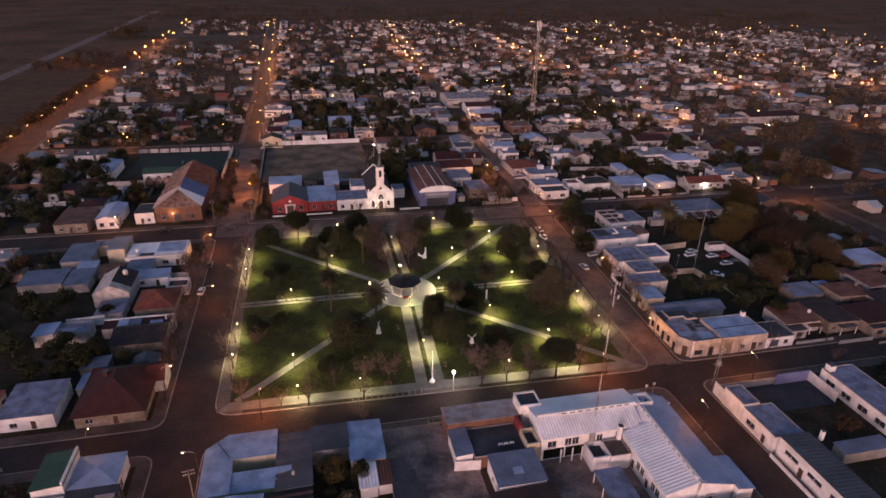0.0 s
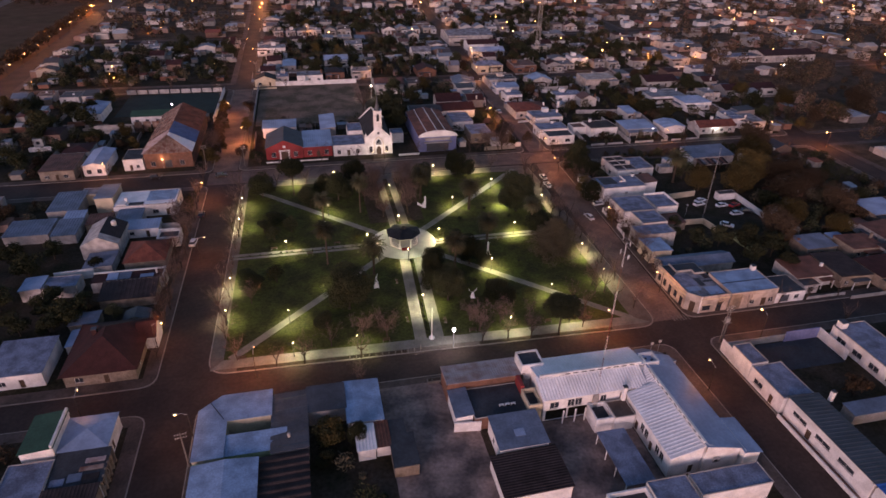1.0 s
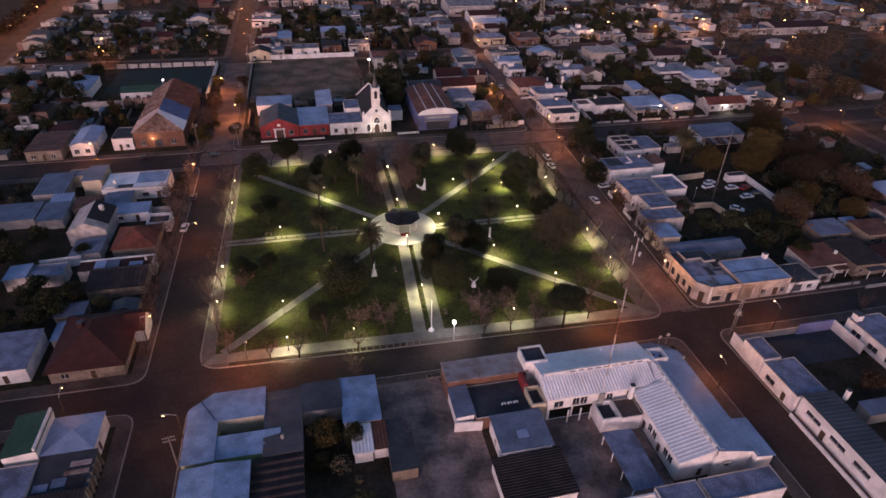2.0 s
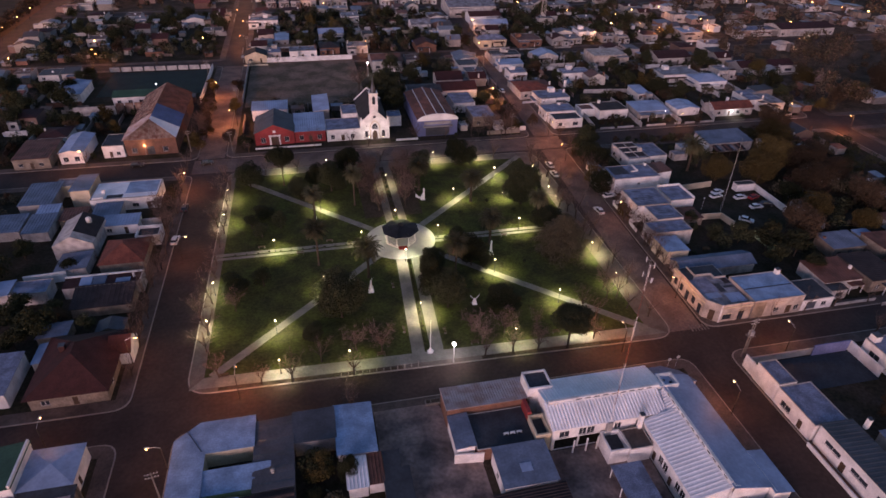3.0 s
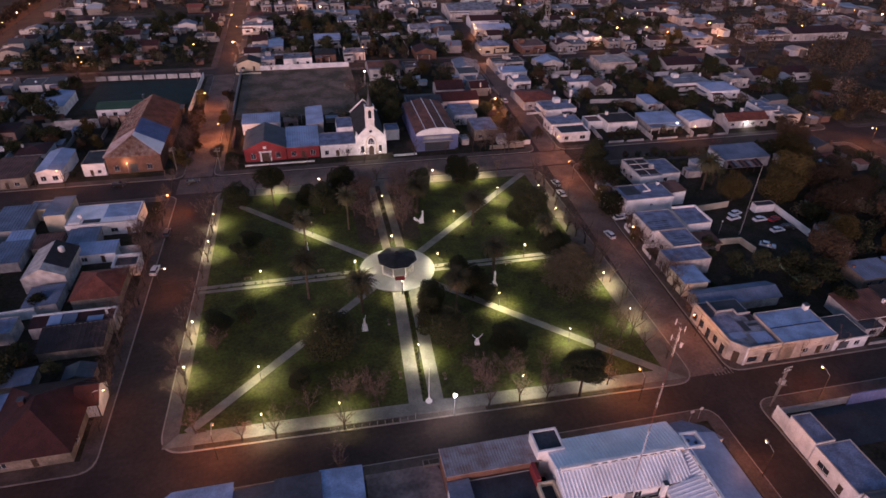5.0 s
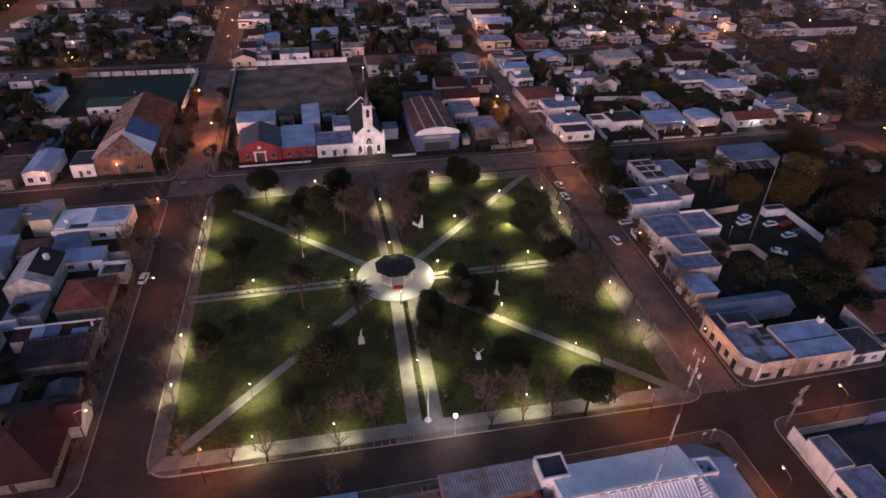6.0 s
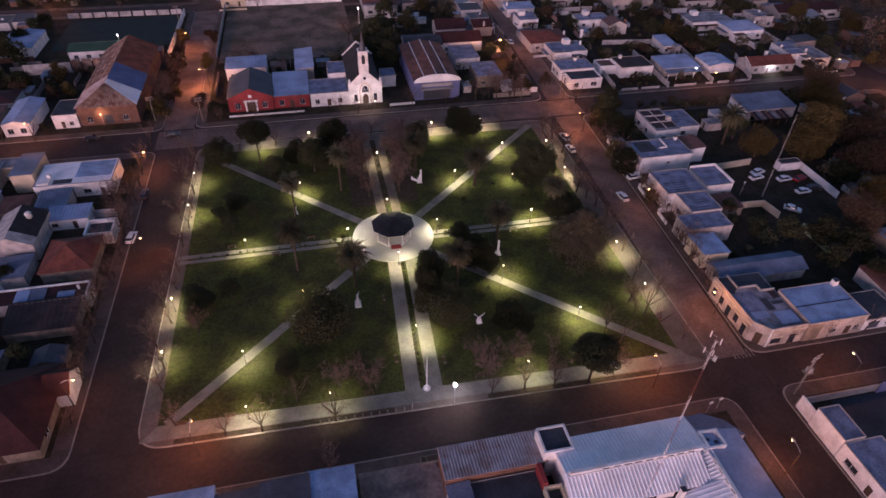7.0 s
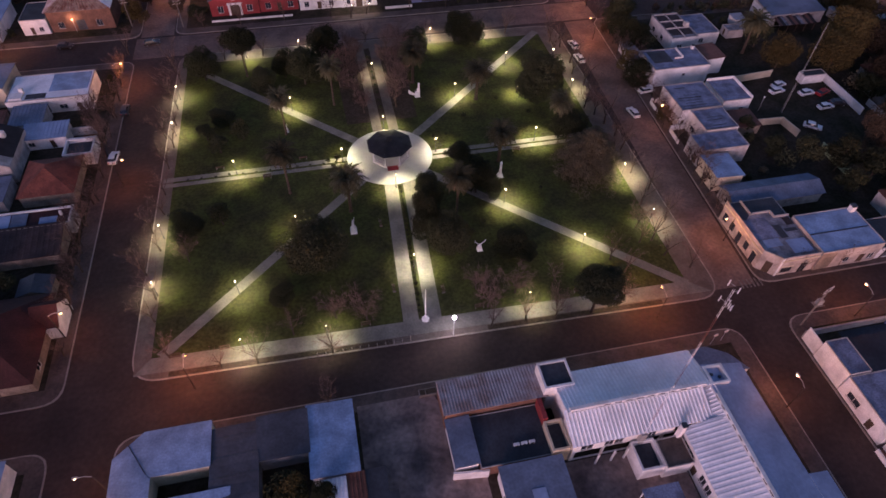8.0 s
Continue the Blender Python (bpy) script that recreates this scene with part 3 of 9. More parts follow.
# low rail of posts along the south kerb
fence = thing("post_rail", (-12.8, -53.7, 0.16), "low row of dark posts with a top rail", "fence")
for k in range(12):
    part("post", boxed(-8.0 + k * 1.45 - 0.06, -0.06, 0, -8.0 + k * 1.45 + 0.06, 0.06, 1.0 if k < 11 else 1.6), M["kerb"], fence)
bm = tube(bmesh.new(), (-8.0, 0, 0.85), (7.95, 0, 0.85), 0.035, 0.035, 6)
part("rail", bm, M["iron"], fence)


def bench():
    t = thing("bench", (0, 0, 0.2), "dark slatted park bench with concrete ends", "bench", "plaza benches")
    for k in range(3):
        part("slat", boxed(-0.9, -0.22 + 0.16 * k, 0.42, 0.9, -0.1 + 0.16 * k, 0.46), M["wood"], t)
    for k in range(2):
        part("back_slat", boxed(-0.9, 0.27, 0.58 + 0.16 * k, 0.9, 0.31, 0.7 + 0.16 * k), M["wood"], t)
    for x in (-0.75, 0.75):
        part("end_support", boxed(x - 0.06, -0.25, 0, x + 0.06, 0.33, 0.42), M["pole"], t)
    return t


bp = bench()
bp.matrix_world = pose(-44.0, -49.2, 0.2, 0, 0, 0)
for x, y, rz in ((-36.0, -49.2, 0), (-12.0, -49.0, 0), (8.6, -49.2, 0), (27.5, -49.3, 0), (-5.9, -25, 90), (3.2, -27, -90), (-5.9, -42, 90), (2.9, -44, -90), (-38, -1.6, 180), (-28, -6.6, 0), (-20, -1.6, 180), (28, -7.8, 0), (40, -2.6, 180)):
    copy_thing(bp, pose(x, y, 0.2, 0, 0, rz))

# ==== plants ====


def leaf_cloud(verts, faces, centre, radii, count, size, seed, shell=0.55):
    """Many small bent leaf clumps in an uneven lobe."""
    r = random.Random(seed)
    for _ in range(count):
        d = Vector((r.gauss(0, 1), r.gauss(0, 1), r.gauss(0, 1))).normalized()
        k = (shell + (1 - shell) * r.random()) * (0.85 + 0.3 * noise.noise(d * 1.7 + Vector((seed, 0, 0))))
        p = Vector(centre) + Vector((d.x * radii[0], d.y * radii[1], d.z * radii[2])) * k
        u = Vector((r.gauss(0, 1), r.gauss(0, 1), r.gauss(0, 0.6))).normalized() * size * r.uniform(0.6, 1.3)
        v = u.cross(d + Vector((r.gauss(0, 0.4), r.gauss(0, 0.4), r.gauss(0, 0.4)))).normalized() * size * r.uniform(0.5, 1.0)
        n = len(verts)
        verts += [tuple(p - u), tuple(p + u - v * 0.5), tuple(p + v + d * size * 0.25)]
        faces.append((n, n + 1, n + 2))


def leafy_tree(name, label, mat, h, spread, lobes, count, size, seed, trunk=0.22, clear=0.35):
    r = random.Random(seed)
    t = thing(name, (0, 0, 0), label, "tree")
    bm = bmesh.new()
    lathe(bm, [(trunk * 1.5, 0), (trunk, 0.5), (trunk * 0.7, h * 0.55)], 7)
    verts, faces = [], []
    for k in range(lobes):
        a = 2 * math.pi * k / lobes + r.uniform(-0.4, 0.4)
        far = spread * r.uniform(0.3, 0.62) if k else 0
        z = h * (r.uniform(clear + 0.18, 0.78) if k else 0.76)
        c = (far * math.cos(a), far * math.sin(a), z)
        tube(bm, (0, 0, h * r.uniform(clear * 0.8, 0.5)), c, trunk * 0.45, trunk * 0.12, 5, cap=False)
        s = spread * r.uniform(0.42, 0.62)
        leaf_cloud(verts, faces, c, (s, s, min(s * 0.85, h * 0.26)), count // lobes, size, seed * 31 + k, 0.72 if size < 0.25 else 0.55)
    part("trunk", bm, M["bark"], t)
    raw("crown", verts, faces, mat, t)
    return t


def cypress(name, label, mat, h, spread, count, size, seed):
    """A broad cedar: tiers of long drooping boughs, each with flat sprays of needles on both sides."""
    r = random.Random(seed)
    t = thing(name, (0, 0, 0), label, "tree")
    bm = lathe(bmesh.new(), [(0.4, 0), (0.28, 0.6), (0.05, h * 0.97)], 7)
    verts, faces = [], []
    tiers, around, boughs = 12, 9, bmesh.new()
    each = int(count / tiers / around)
    for k in range(tiers):
        z = h * (0.1 + 0.84 * k / tiers)
        reach = spread * (1 - (k / tiers) ** 1.3) ** 0.9 + 0.5
        for b in range(around):
            a = 2 * math.pi * (b + 0.5 * (k % 2)) / around + r.uniform(-0.3, 0.3)
            e = reach * r.uniform(0.6, 1.12)
            root, tip = Vector((0, 0, z + 0.3)), Vector((e * math.cos(a), e * math.sin(a), z - 0.1 * e + r.uniform(-0.3, 0.3)))
            tube(boughs, root, tip, 0.06, 0.02, 4, cap=False)
            along = (tip - root).normalized()
            side = along.cross(Vector((0, 0, 1))).normalized()
            for _ in range(each):
                u = r.uniform(0.18, 1.05)
                lat = r.uniform(-1, 1) * 0.32 * e * (1.15 - 0.75 * u)
                p = root.lerp(tip, u) + side * lat + Vector((0, 0, 0.25 * math.sin(3.0 * u) - 0.25 * abs(lat) + r.gauss(0, 0.1)))
                d = (along + side * (0.8 if lat > 0 else -0.8) + Vector((r.gauss(0, 0.3), r.gauss(0, 0.3), r.gauss(-0.25, 0.25)))).normalized() * size * r.uniform(1.2, 2.6)
                w = d.cross(Vector((r.gauss(0, 0.5), r.gauss(0, 0.5), 1))).normalized() * size * 0.42
                n = len(verts)
                verts += [tuple(p - w), tuple(p + w), tuple(p + d)]
                faces.append((n, n + 1, n + 2))
    tagged(part("branchwork", boughs, M["bark"], t), kind="stuff")
    part("trunk", bm, M["bark"], t)
    raw("crown", verts, faces, mat, t)
    return t


def palm(name, label, h, reach, fronds, seed, leaf, trunk_r=0.34, skirt=16):
    """A feather palm: ringed trunk, boss of old frond bases, arching fronds with narrow leaflets and a skirt of dry ones."""
    r = random.Random(seed)
    t = thing(name, (0, 0, 0), label, "palm tree")
    prof = [(trunk_r * 1.5, 0), (trunk_r * 1.2, 0.3)]
    for k in range(1, 16):
        z = h * k / 16
        prof += [(trunk_r * (1.08 - 0.2 * k / 16), z), (trunk_r * (0.94 - 0.2 * k / 16), z + h / 32)]
    prof += [(trunk_r * 1.5, h - 0.9), (trunk_r * 2.1, h - 0.2), (trunk_r * 1.7, h + 0.35), (trunk_r * 0.5, h + 0.7)]
    part("trunk", lathe(bmesh.new(), prof, 10), M["palmbark"], t)

    def crown(count, lift_hi, lift_lo, droop, scale):
        verts, faces = [], []
        for k in range(count):
            a = k * 2.39996 + r.uniform(-0.25, 0.25)
            ang = lift_hi + (lift_lo - lift_hi) * (k / count) + r.uniform(-0.12, 0.12)
            long = reach * scale * r.uniform(0.85, 1.12)
            d = Vector((math.cos(a), math.sin(a), 0))
            side = Vector((-d.y, d.x, 0))
            p, steps = Vector((0, 0, h + 0.25)) + d * 0.25, 10
            for s in range(steps):
                q = p + (d * math.cos(ang) + Vector((0, 0, 1)) * math.sin(ang)) * long / steps
                n = len(verts)
                w = 0.055 * (1 - s / steps) + 0.012
                verts += [tuple(p - side * w), tuple(p + side * w), tuple(q + side * w * 0.8), tuple(q - side * w * 0.8)]
                faces.append((n, n + 1, n + 2, n + 3))
                if s:
                    fw = (q - p) * 0.48
                    for g in (-1, 1):
                        for f in (0.0, 0.5):
                            c = p.lerp(q, f)
                            ll = 0.24 * reach * math.sin(math.pi * min(0.93, (s + f) / steps + 0.1)) * r.uniform(0.8, 1.15)
                            tip = c + side * g * ll * 0.8 + (q - p).normalized() * ll * 0.65 - Vector((0, 0, 0.28 * ll))
                            n = len(verts)
                            verts += [tuple(c), tuple(c + fw), tuple(tip)]
                            faces.append((n, n + 1, n + 2))
                p, ang = q, ang - droop * (0.75 + 0.5 * r.random())
        return verts, faces

    raw("crown", *crown(fronds, 1.45, -0.35, 0.17, 1.0), leaf, t)
    raw("dry_fronds", *crown(skirt, -0.45, -1.15, 0.1, 0.72), M["palmdry"], t, "hanging dry brown fronds")
    return t


def bare_tree(name, label, h, seed, limbs=6, branches=7, sprays=3, twigs=5, lean=0.5, mat="twig"):
    """A leafless tree: short trunk, rising limbs, side branches along them and a haze of fine twigs."""
    r = random.Random(seed)
    t = thing(name, (0, 0, 0), label, "tree")
    trunk, crown = bmesh.new(), bmesh.new()
    verts, faces = [], []

    def aside(d, spread):
        axis = Vector((r.gauss(0, 1), r.gauss(0, 1), r.gauss(0, 0.7)))
        axis = (axis - d * axis.dot(d)).normalized()
        return (d + axis * spread * r.uniform(0.7, 1.2) + Vector((0, 0, 0.12))).normalized()

    def blade(p, d, n, rad):
        s = d.orthogonal().normalized() * rad
        e = d.cross(s)
        k = len(verts)
        verts.extend((tuple(p + s), tuple(p - s * 0.5 + e * 0.87), tuple(p - s * 0.5 - e * 0.87), tuple(p + d * n)))
        faces.extend(((k, k + 1, k + 3), (k + 1, k + 2, k + 3), (k + 2, k, k + 3)))

    foot = h * r.uniform(0.2, 0.26)
    top = Vector((r.uniform(-0.3, 0.3), r.uniform(-0.3, 0.3), foot))
    tube(trunk, (0, 0, 0), top, 0.2, 0.15, 7, cap=False)
    for i in range(limbs):
        a = 2 * math.pi * i / limbs + r.uniform(-0.4, 0.4)
        out = lean * r.uniform(0.5, 1.25)
        d = Vector((math.cos(a) * out, math.sin(a) * out, 1)).normalized()
        p, long = top.copy(), h * r.uniform(0.5, 0.68)
        for s in range(4):
            q = p + d * long / 4
            tube(trunk, p, q, 0.1 - 0.022 * s, 0.1 - 0.022 * (s + 1), 4, cap=False)
            for b in range(branches // 4 + (s > 0)):
                bp, bd, bl = p.lerp(q, r.random()), aside(d, 0.9), long * r.uniform(0.3, 0.45) * (1.1 - 0.15 * s)
                tube(crown, bp, bp + bd * bl, 0.026, 0.01, 3, cap=False)
                for c in range(sprays):
                    cp, cd, cl = bp + bd * bl * r.uniform(0.35, 1.0), aside(bd, 0.8), bl * r.uniform(0.35, 0.6)
                    blade(cp, cd, cl, 0.016)
                    for g in range(twigs):
                        blade(cp + cd * cl * r.uniform(0.1, 0.9), aside(cd, 0.8), cl * r.uniform(0.5, 0.95), 0.0095)
            p, d = q, (d + Vector((r.gauss(0, 0.12), r.gauss(0, 0.12), 0.1))).normalized()
    part("trunk", trunk, M["bark"], t)
    me = bpy.data.meshes.new("twigs")
    me.from_pydata(verts, [], faces)
    crown.from_mesh(me)
    bpy.data.meshes.remove(me)
    part("crown", crown, M[mat], t)
    return t


class Sort:
    """Trees of one sort: the first is built, the others are copies at their places."""

    def __init__(self, *makes):
        self.made = [m() for m in makes]
        self.used = [False] * len(makes)
        self.turn = 0

    def put(self, x, y, s=1.0, z=0.17, tall=None):
        k = self.turn % len(self.made)
        self.turn += 1
        m = pose(x, y, z, 0, 0, rng.uniform(0, 360)) @ Matrix.Diagonal((s, s, tall or s * rng.uniform(0.92, 1.08), 1))
        if not self.used[k]:
            self.used[k] = True
            self.made[k].matrix_basis = m
            return self.made[k]
        return copy_thing_at(self.made[k], m)


def copy_thing_at(ob, m):
    keep = ob.matrix_basis.copy()
    ob.matrix_basis = Matrix.Identity(4)
    c = copy_thing(ob, m)
    ob.matrix_basis = keep
    c.matrix_basis = m
    return c


EVER = "dark evergreen tree with a dense uneven crown"
broads = Sort(lambda: leafy_tree("evergreen_tree", EVER, M["leafdark"], 10.0, 4.8, 13, 20000, 0.18, 3, clear=0.1), lambda: leafy_tree("evergreen_tree", EVER, M["leafdark"], 10.0, 4.8, 11, 20000, 0.18, 4, clear=0.06))
tall_trees = Sort(lambda: leafy_tree("evergreen_tree", "tall dark evergreen with a clear trunk and dense crown", M["leafdark"], 13.0, 4.4, 11, 15000, 0.19, 23, clear=0.45))
evergreen = Sort(lambda: leafy_tree("evergreen_tree", EVER, M["leafdark"], 9.5, 4.8, 10, 2600, 0.34, 33, clear=0.08), lambda: leafy_tree("evergreen_tree", EVER, M["leafdark"], 11.0, 4.6, 10, 2600, 0.34, 34, clear=0.06))
GREEN = "leafy green tree with an open crown"
greens = Sort(lambda: leafy_tree("green_tree", GREEN, M["leafgreen"], 7.0, 3.6, 9, 1900, 0.3, 5, clear=0.1), lambda: leafy_tree("green_tree", GREEN, M["leafdark"], 6.0, 3.2, 8, 1600, 0.3, 6, clear=0.1), lambda: leafy_tree("green_tree", GREEN, M["leafgreen"], 8.5, 4.2, 9, 2200, 0.31, 8, clear=0.12))
GOLD = "yellow-brown autumn tree with a thinning crown"
golds = Sort(lambda: leafy_tree("autumn_tree", GOLD, M["leafgold"], 8.0, 4.2, 10, 2500, 0.29, 9, clear=0.1), lambda: leafy_tree("autumn_tree", GOLD, M["leafrust"], 7.0, 3.6, 9, 2000, 0.29, 10, clear=0.1))
big_golds = Sort(lambda: leafy_tree("autumn_tree", "large olive and gold tree with a wide uneven crown", M["leafgold"], 12.0, 7.0, 15, 14000, 0.22, 61, trunk=0.32, clear=0.12), lambda: leafy_tree("autumn_tree", "large brown-leaved tree with a wide uneven crown", M["leafrust"], 12.5, 7.4, 15, 14000, 0.22, 62, trunk=0.32, clear=0.12))
PALM = "Canary palm with a rough trunk and arching fronds"
palms = Sort(lambda: palm("palm_tree", PALM, 8.2, 4.2, 66, 11, M["palmleaf"]))
tall_palms = Sort(lambda: palm("palm_tree", "tall palm with a slim rough trunk and arching fronds", 10.6, 3.8, 60, 12, M["palmleaf"], 0.27, 22))
dry_palms = Sort(lambda: palm("palm_tree", "thick palm with a dense crown and a skirt of dry fronds", 7.6, 4.1, 64, 21, M["palmleaf"], 0.4, 34))
BARE = "leafless street tree with red-brown twigs"
bares = Sort(lambda: bare_tree("bare_tree", BARE, 8.5, 13, lean=0.45), lambda: bare_tree("bare_tree", BARE, 9.0, 14, limbs=5, lean=0.6), lambda: bare_tree("bare_tree", BARE, 7.5, 15, limbs=6, lean=0.65), lambda: bare_tree("bare_tree", BARE, 7.0, 19, limbs=4, sprays=2, lean=0.5))
fluffs = Sort(lambda: bare_tree("bare_tree", "leafless tree with a dense red-brown haze of twigs", 8.0, 53, limbs=8, branches=11, sprays=4, twigs=8, lean=0.6), lambda: bare_tree("bare_tree", "leafless tree with a dense red-brown haze of twigs", 8.5, 54, limbs=7, branches=11, sprays=4, twigs=8, lean=0.7))
thin_bares = Sort(lambda: bare_tree("bare_tree", BARE, 7.5, 83, limbs=5, branches=6, sprays=2, twigs=4, lean=0.6), lambda: bare_tree("bare_tree", BARE, 8.0, 84, limbs=5, branches=6, sprays=2, twigs=4, lean=0.5))
FIR = "dark layered conifer with spreading boughs"
firs = Sort(lambda: cypress("conifer", FIR, M["leafcedar"], 10, 7.8, 26000, 0.2, 16))
SHRUB = "small rounded dark green shrub"


def shrub_thing(seed):
    t = thing("shrub", (0, 0, 0), SHRUB, "shrub")
    verts, faces = [], []
    leaf_cloud(verts, faces, (0, 0, 0.55), (0.75, 0.75, 0.6), 170, 0.16, seed)
    raw("foliage", verts, faces, M["leafgreen"], t)
    part("stem", lathe(bmesh.new(), [(0.07, 0), (0.04, 0.5)], 5), M["bark"], t)
    return t


shrubs = Sort(lambda: shrub_thing(17), lambda: shrub_thing(18))

for x, y, s in ((-23.3, 8.0, 0.92), (-23.4, -12.4, 1.02), (9.5, -26.6, 1.0), (-11.3, 17.6, 0.96)):
    tall_palms.put(x, y, s)
for x, y, s in ((-11.4, -20.2, 1.02), (39.6, -2.6, 0.92)):
    palms.put(x, y, s)
for x, y, s in ((23.9, 13.6, 1.08), (23.0, -10.6, 1.0), (9.6, 23.8, 1.12)):
    dry_palms.put(x, y, s)
for x, y, wide, high in ((-19.2, -34.6, 11.6, 11.4), (2.8, -30.2, 7.0, 11.0), (5.6, -35.6, 8.0, 9.5), (4.0, -25.2, 6.4, 9.5), (15.4, -19.6, 7.0, 8.4), (18.4, -21.6, 4.5, 6.0), (17.8, -37.4, 6.4, 5.5), (20.6, -39.8, 4.0, 4.0), (-42.4, 34.3, 8.2, 8.0), (-17.6, 28.0, 9.5, 10.0), (-11.7, 37.6, 8.4, 9.5), (-22.4, 32.0, 6.5, 7.5), (25.6, 40.0, 8.4, 9.0), (30.0, 39.0, 6.0, 6.5), (38.6, 9.2, 11.4, 13.0), (14.0, -9.2, 6.0, 5.5), (5.1, -17.8, 5.0, 5.0), (-25.8, -41.0, 5.0, 4.0), (12.5, 37.0, 7.0, 7.0), (-43.6, -20.0, 7.0, 4.6), (41.0, -5.4, 8.0, 7.0), (-37.8, 15.0, 6.0, 3.6), (-27.5, 26.5, 6.0, 6.0), (-7.5, 35.5, 5.0, 6.0)):
    broads.put(x, y, wide / 8.9, tall=high / 9.2)
tall_trees.put(28.2, -54.2, 1.12, tall=0.92)
tall_trees.put(-32.1, 34.2, 1.12, tall=1.15)
for x, y, s in ((-37.0, -19.0, 0.7), (-38.0, 4.0, 0.8), (-33.0, 8.0, 0.7), (-41.0, 9.0, 0.6), (-27.0, 24.0, 0.7)):
    greens.put(x, y, s)
for x, y, s in ((41.4, -17.0, 1.12), (45.6, -10.0, 0.62)):
    firs.put(x, y, s)
for x, y, s in ((-17.0, -46.4, 0.95), (-11.6, -47.8, 0.95), (10.1, -49.4, 1.1), (15.9, -47.2, 0.95), (9.0, -45.0, 0.85), (22.6, -51.6, 0.65), (35.0, -52.6, 0.75), (3.6, 14.0, 1.0), (-4.4, 13.0, 0.95), (4.4, 19.5, 1.1), (-4.6, 26.0, 1.1), (3.8, 29.0, 1.15), (-4.2, 34.5, 1.1), (8.8, 36.5, 1.1), (-9.6, 33.0, 1.0), (9.0, 42.0, 1.0), (-9.0, 42.5, 1.0), (6.0, 24.0, 1.0), (6.5, 33.0, 1.05), (-6.5, 30.0, 1.0), (-6.0, 20.0, 0.95), (5.0, 40.0, 1.0), (-5.0, 40.0, 0.95), (10.0, 28.5, 0.9), (-9.0, 25.0, 0.85), (-43.0, -28.0, 0.7), (45.0, -36.0, 0.9), (49.0, -14.0, 0.9), (51.0, 2.0, 1.0), (49.5, 5.0, 0.9)):
    fluffs.put(x, y, s)
for x, y, s in ((-48.6, 34.0, 0.8), (-48.5, 22.5, 0.85), (-48.4, 16.0, 0.7), (-48.4, 7.8, 0.9), (-49.0, 0.5, 0.8), (-49.0, -8.0, 0.75), (-48.7, -14.0, 0.8), (-48.6, -24.0, 0.9), (-48.4, -35.9, 1.0), (-48.2, -41.0, 0.8), (-45.0, -49.0, 0.85), (-36.6, -52.6, 0.75), (-30.6, -53.0, 0.95), (-24.5, -48.5, 0.75), (-18.2, -53.4, 0.95), (9.6, -53.6, 0.9), (16.0, -53.4, 0.8), (21.5, -53.8, 0.8), (24.0, -46.0, 0.7), (38.0, -46.5, 0.9), (36.5, -43.0, 0.8), (46.7, -39.9, 1.05), (47.4, -44.1, 0.9), (48.8, -30.0, 1.0), (44.0, -40.0, 0.85), (50.9, -48.0, 0.8), (51.8, 8.7, 1.0), (51.8, 20.0, 1.0), (50.0, 30.0, 1.0), (52.0, -2.0, 1.1), (52.6, -7.0, 1.1), (52.4, -26.0, 1.0), (52.0, -35.0, 1.0), (53.0, 14.5, 1.1), (53.2, 25.5, 1.1), (53.2, 33.5, 1.0), (52.6, 41.5, 1.0), (-50.2, 28.0, 1.0), (-50.3, 11.5, 1.0), (-50.5, -19.0, 1.0), (-50.6, -30.0, 1.0), (-50.3, 40.0, 1.0), (52.0, -12.0, 1.05), (51.0, -20.0, 0.9), (51.5, 37.0, 0.9), (40.0, 43.5, 0.9), (-28.0, 43.5, 0.8), (-38.0, 43.0, 0.8), (-45.0, 42.0, 0.8), (16.5, 44.0, 0.8), (0.0, 46.0, 0.8), (-12.0, 45.5, 0.8), (32.0, 45.0, 0.8)):
    bares.put(x, y, s * 1.1)
for k in range(27):
    shrubs.put(CX + 0.75 - 0.062 * (1.25 * k + 4) + 0.1 * (k % 2), -15.4 - 1.25 * k, rng.uniform(0.45, 0.75))
for k in range(9):
    shrubs.put(CX + 0.55, 11.0 + 3.2 * k, rng.uniform(0.5, 0.9))
for x, y, s in ((-12.6, -3.2, 1.1), (-13.6, -5.6, 1.0), (-11.8, -6.0, 0.8), (-14.6, -3.6, 0.9), (10.8, -3.2, 1.0), (11.6, -6.2, 1.0), (10.2, 0.6, 0.8)):
    shrubs.put(x, y, s)
for k in range(40):
    a = 2 * math.pi * rng.random()
    x, y, s = CX + rng.uniform(14, 42) * math.cos(a), CY + rng.uniform(12, 40) * math.sin(a), rng.uniform(0.5, 1.2)
    if abs(x) > 8 and abs(abs(x - CX) - abs(y - CY)) > 4 and abs(y - CY) > 4:
        shrubs.put(x, y, s)
for k in range(12):
    shrubs.put(CX - 12 - 2.9 * k, -4.4 + 0.1 * (k % 3), rng.uniform(0.35, 0.6))

# ==== buildings ====
MESHES = {}


def kept(key, make, material):
    """A mesh made once and shared by alike pieces."""
    if key not in MESHES:
        bm = make()
        me = bpy.data.meshes.new(key[0])
        bm.to_mesh(me)
        bm.free()
        me.materials.append(material)
        MESHES[key] = me
    return MESHES[key]


def piece(name, mesh, parent, m, label=""):
    ob = new(name, mesh)
    ob.parent = parent
    ob.matrix_basis = m
    return tagged(ob, label)


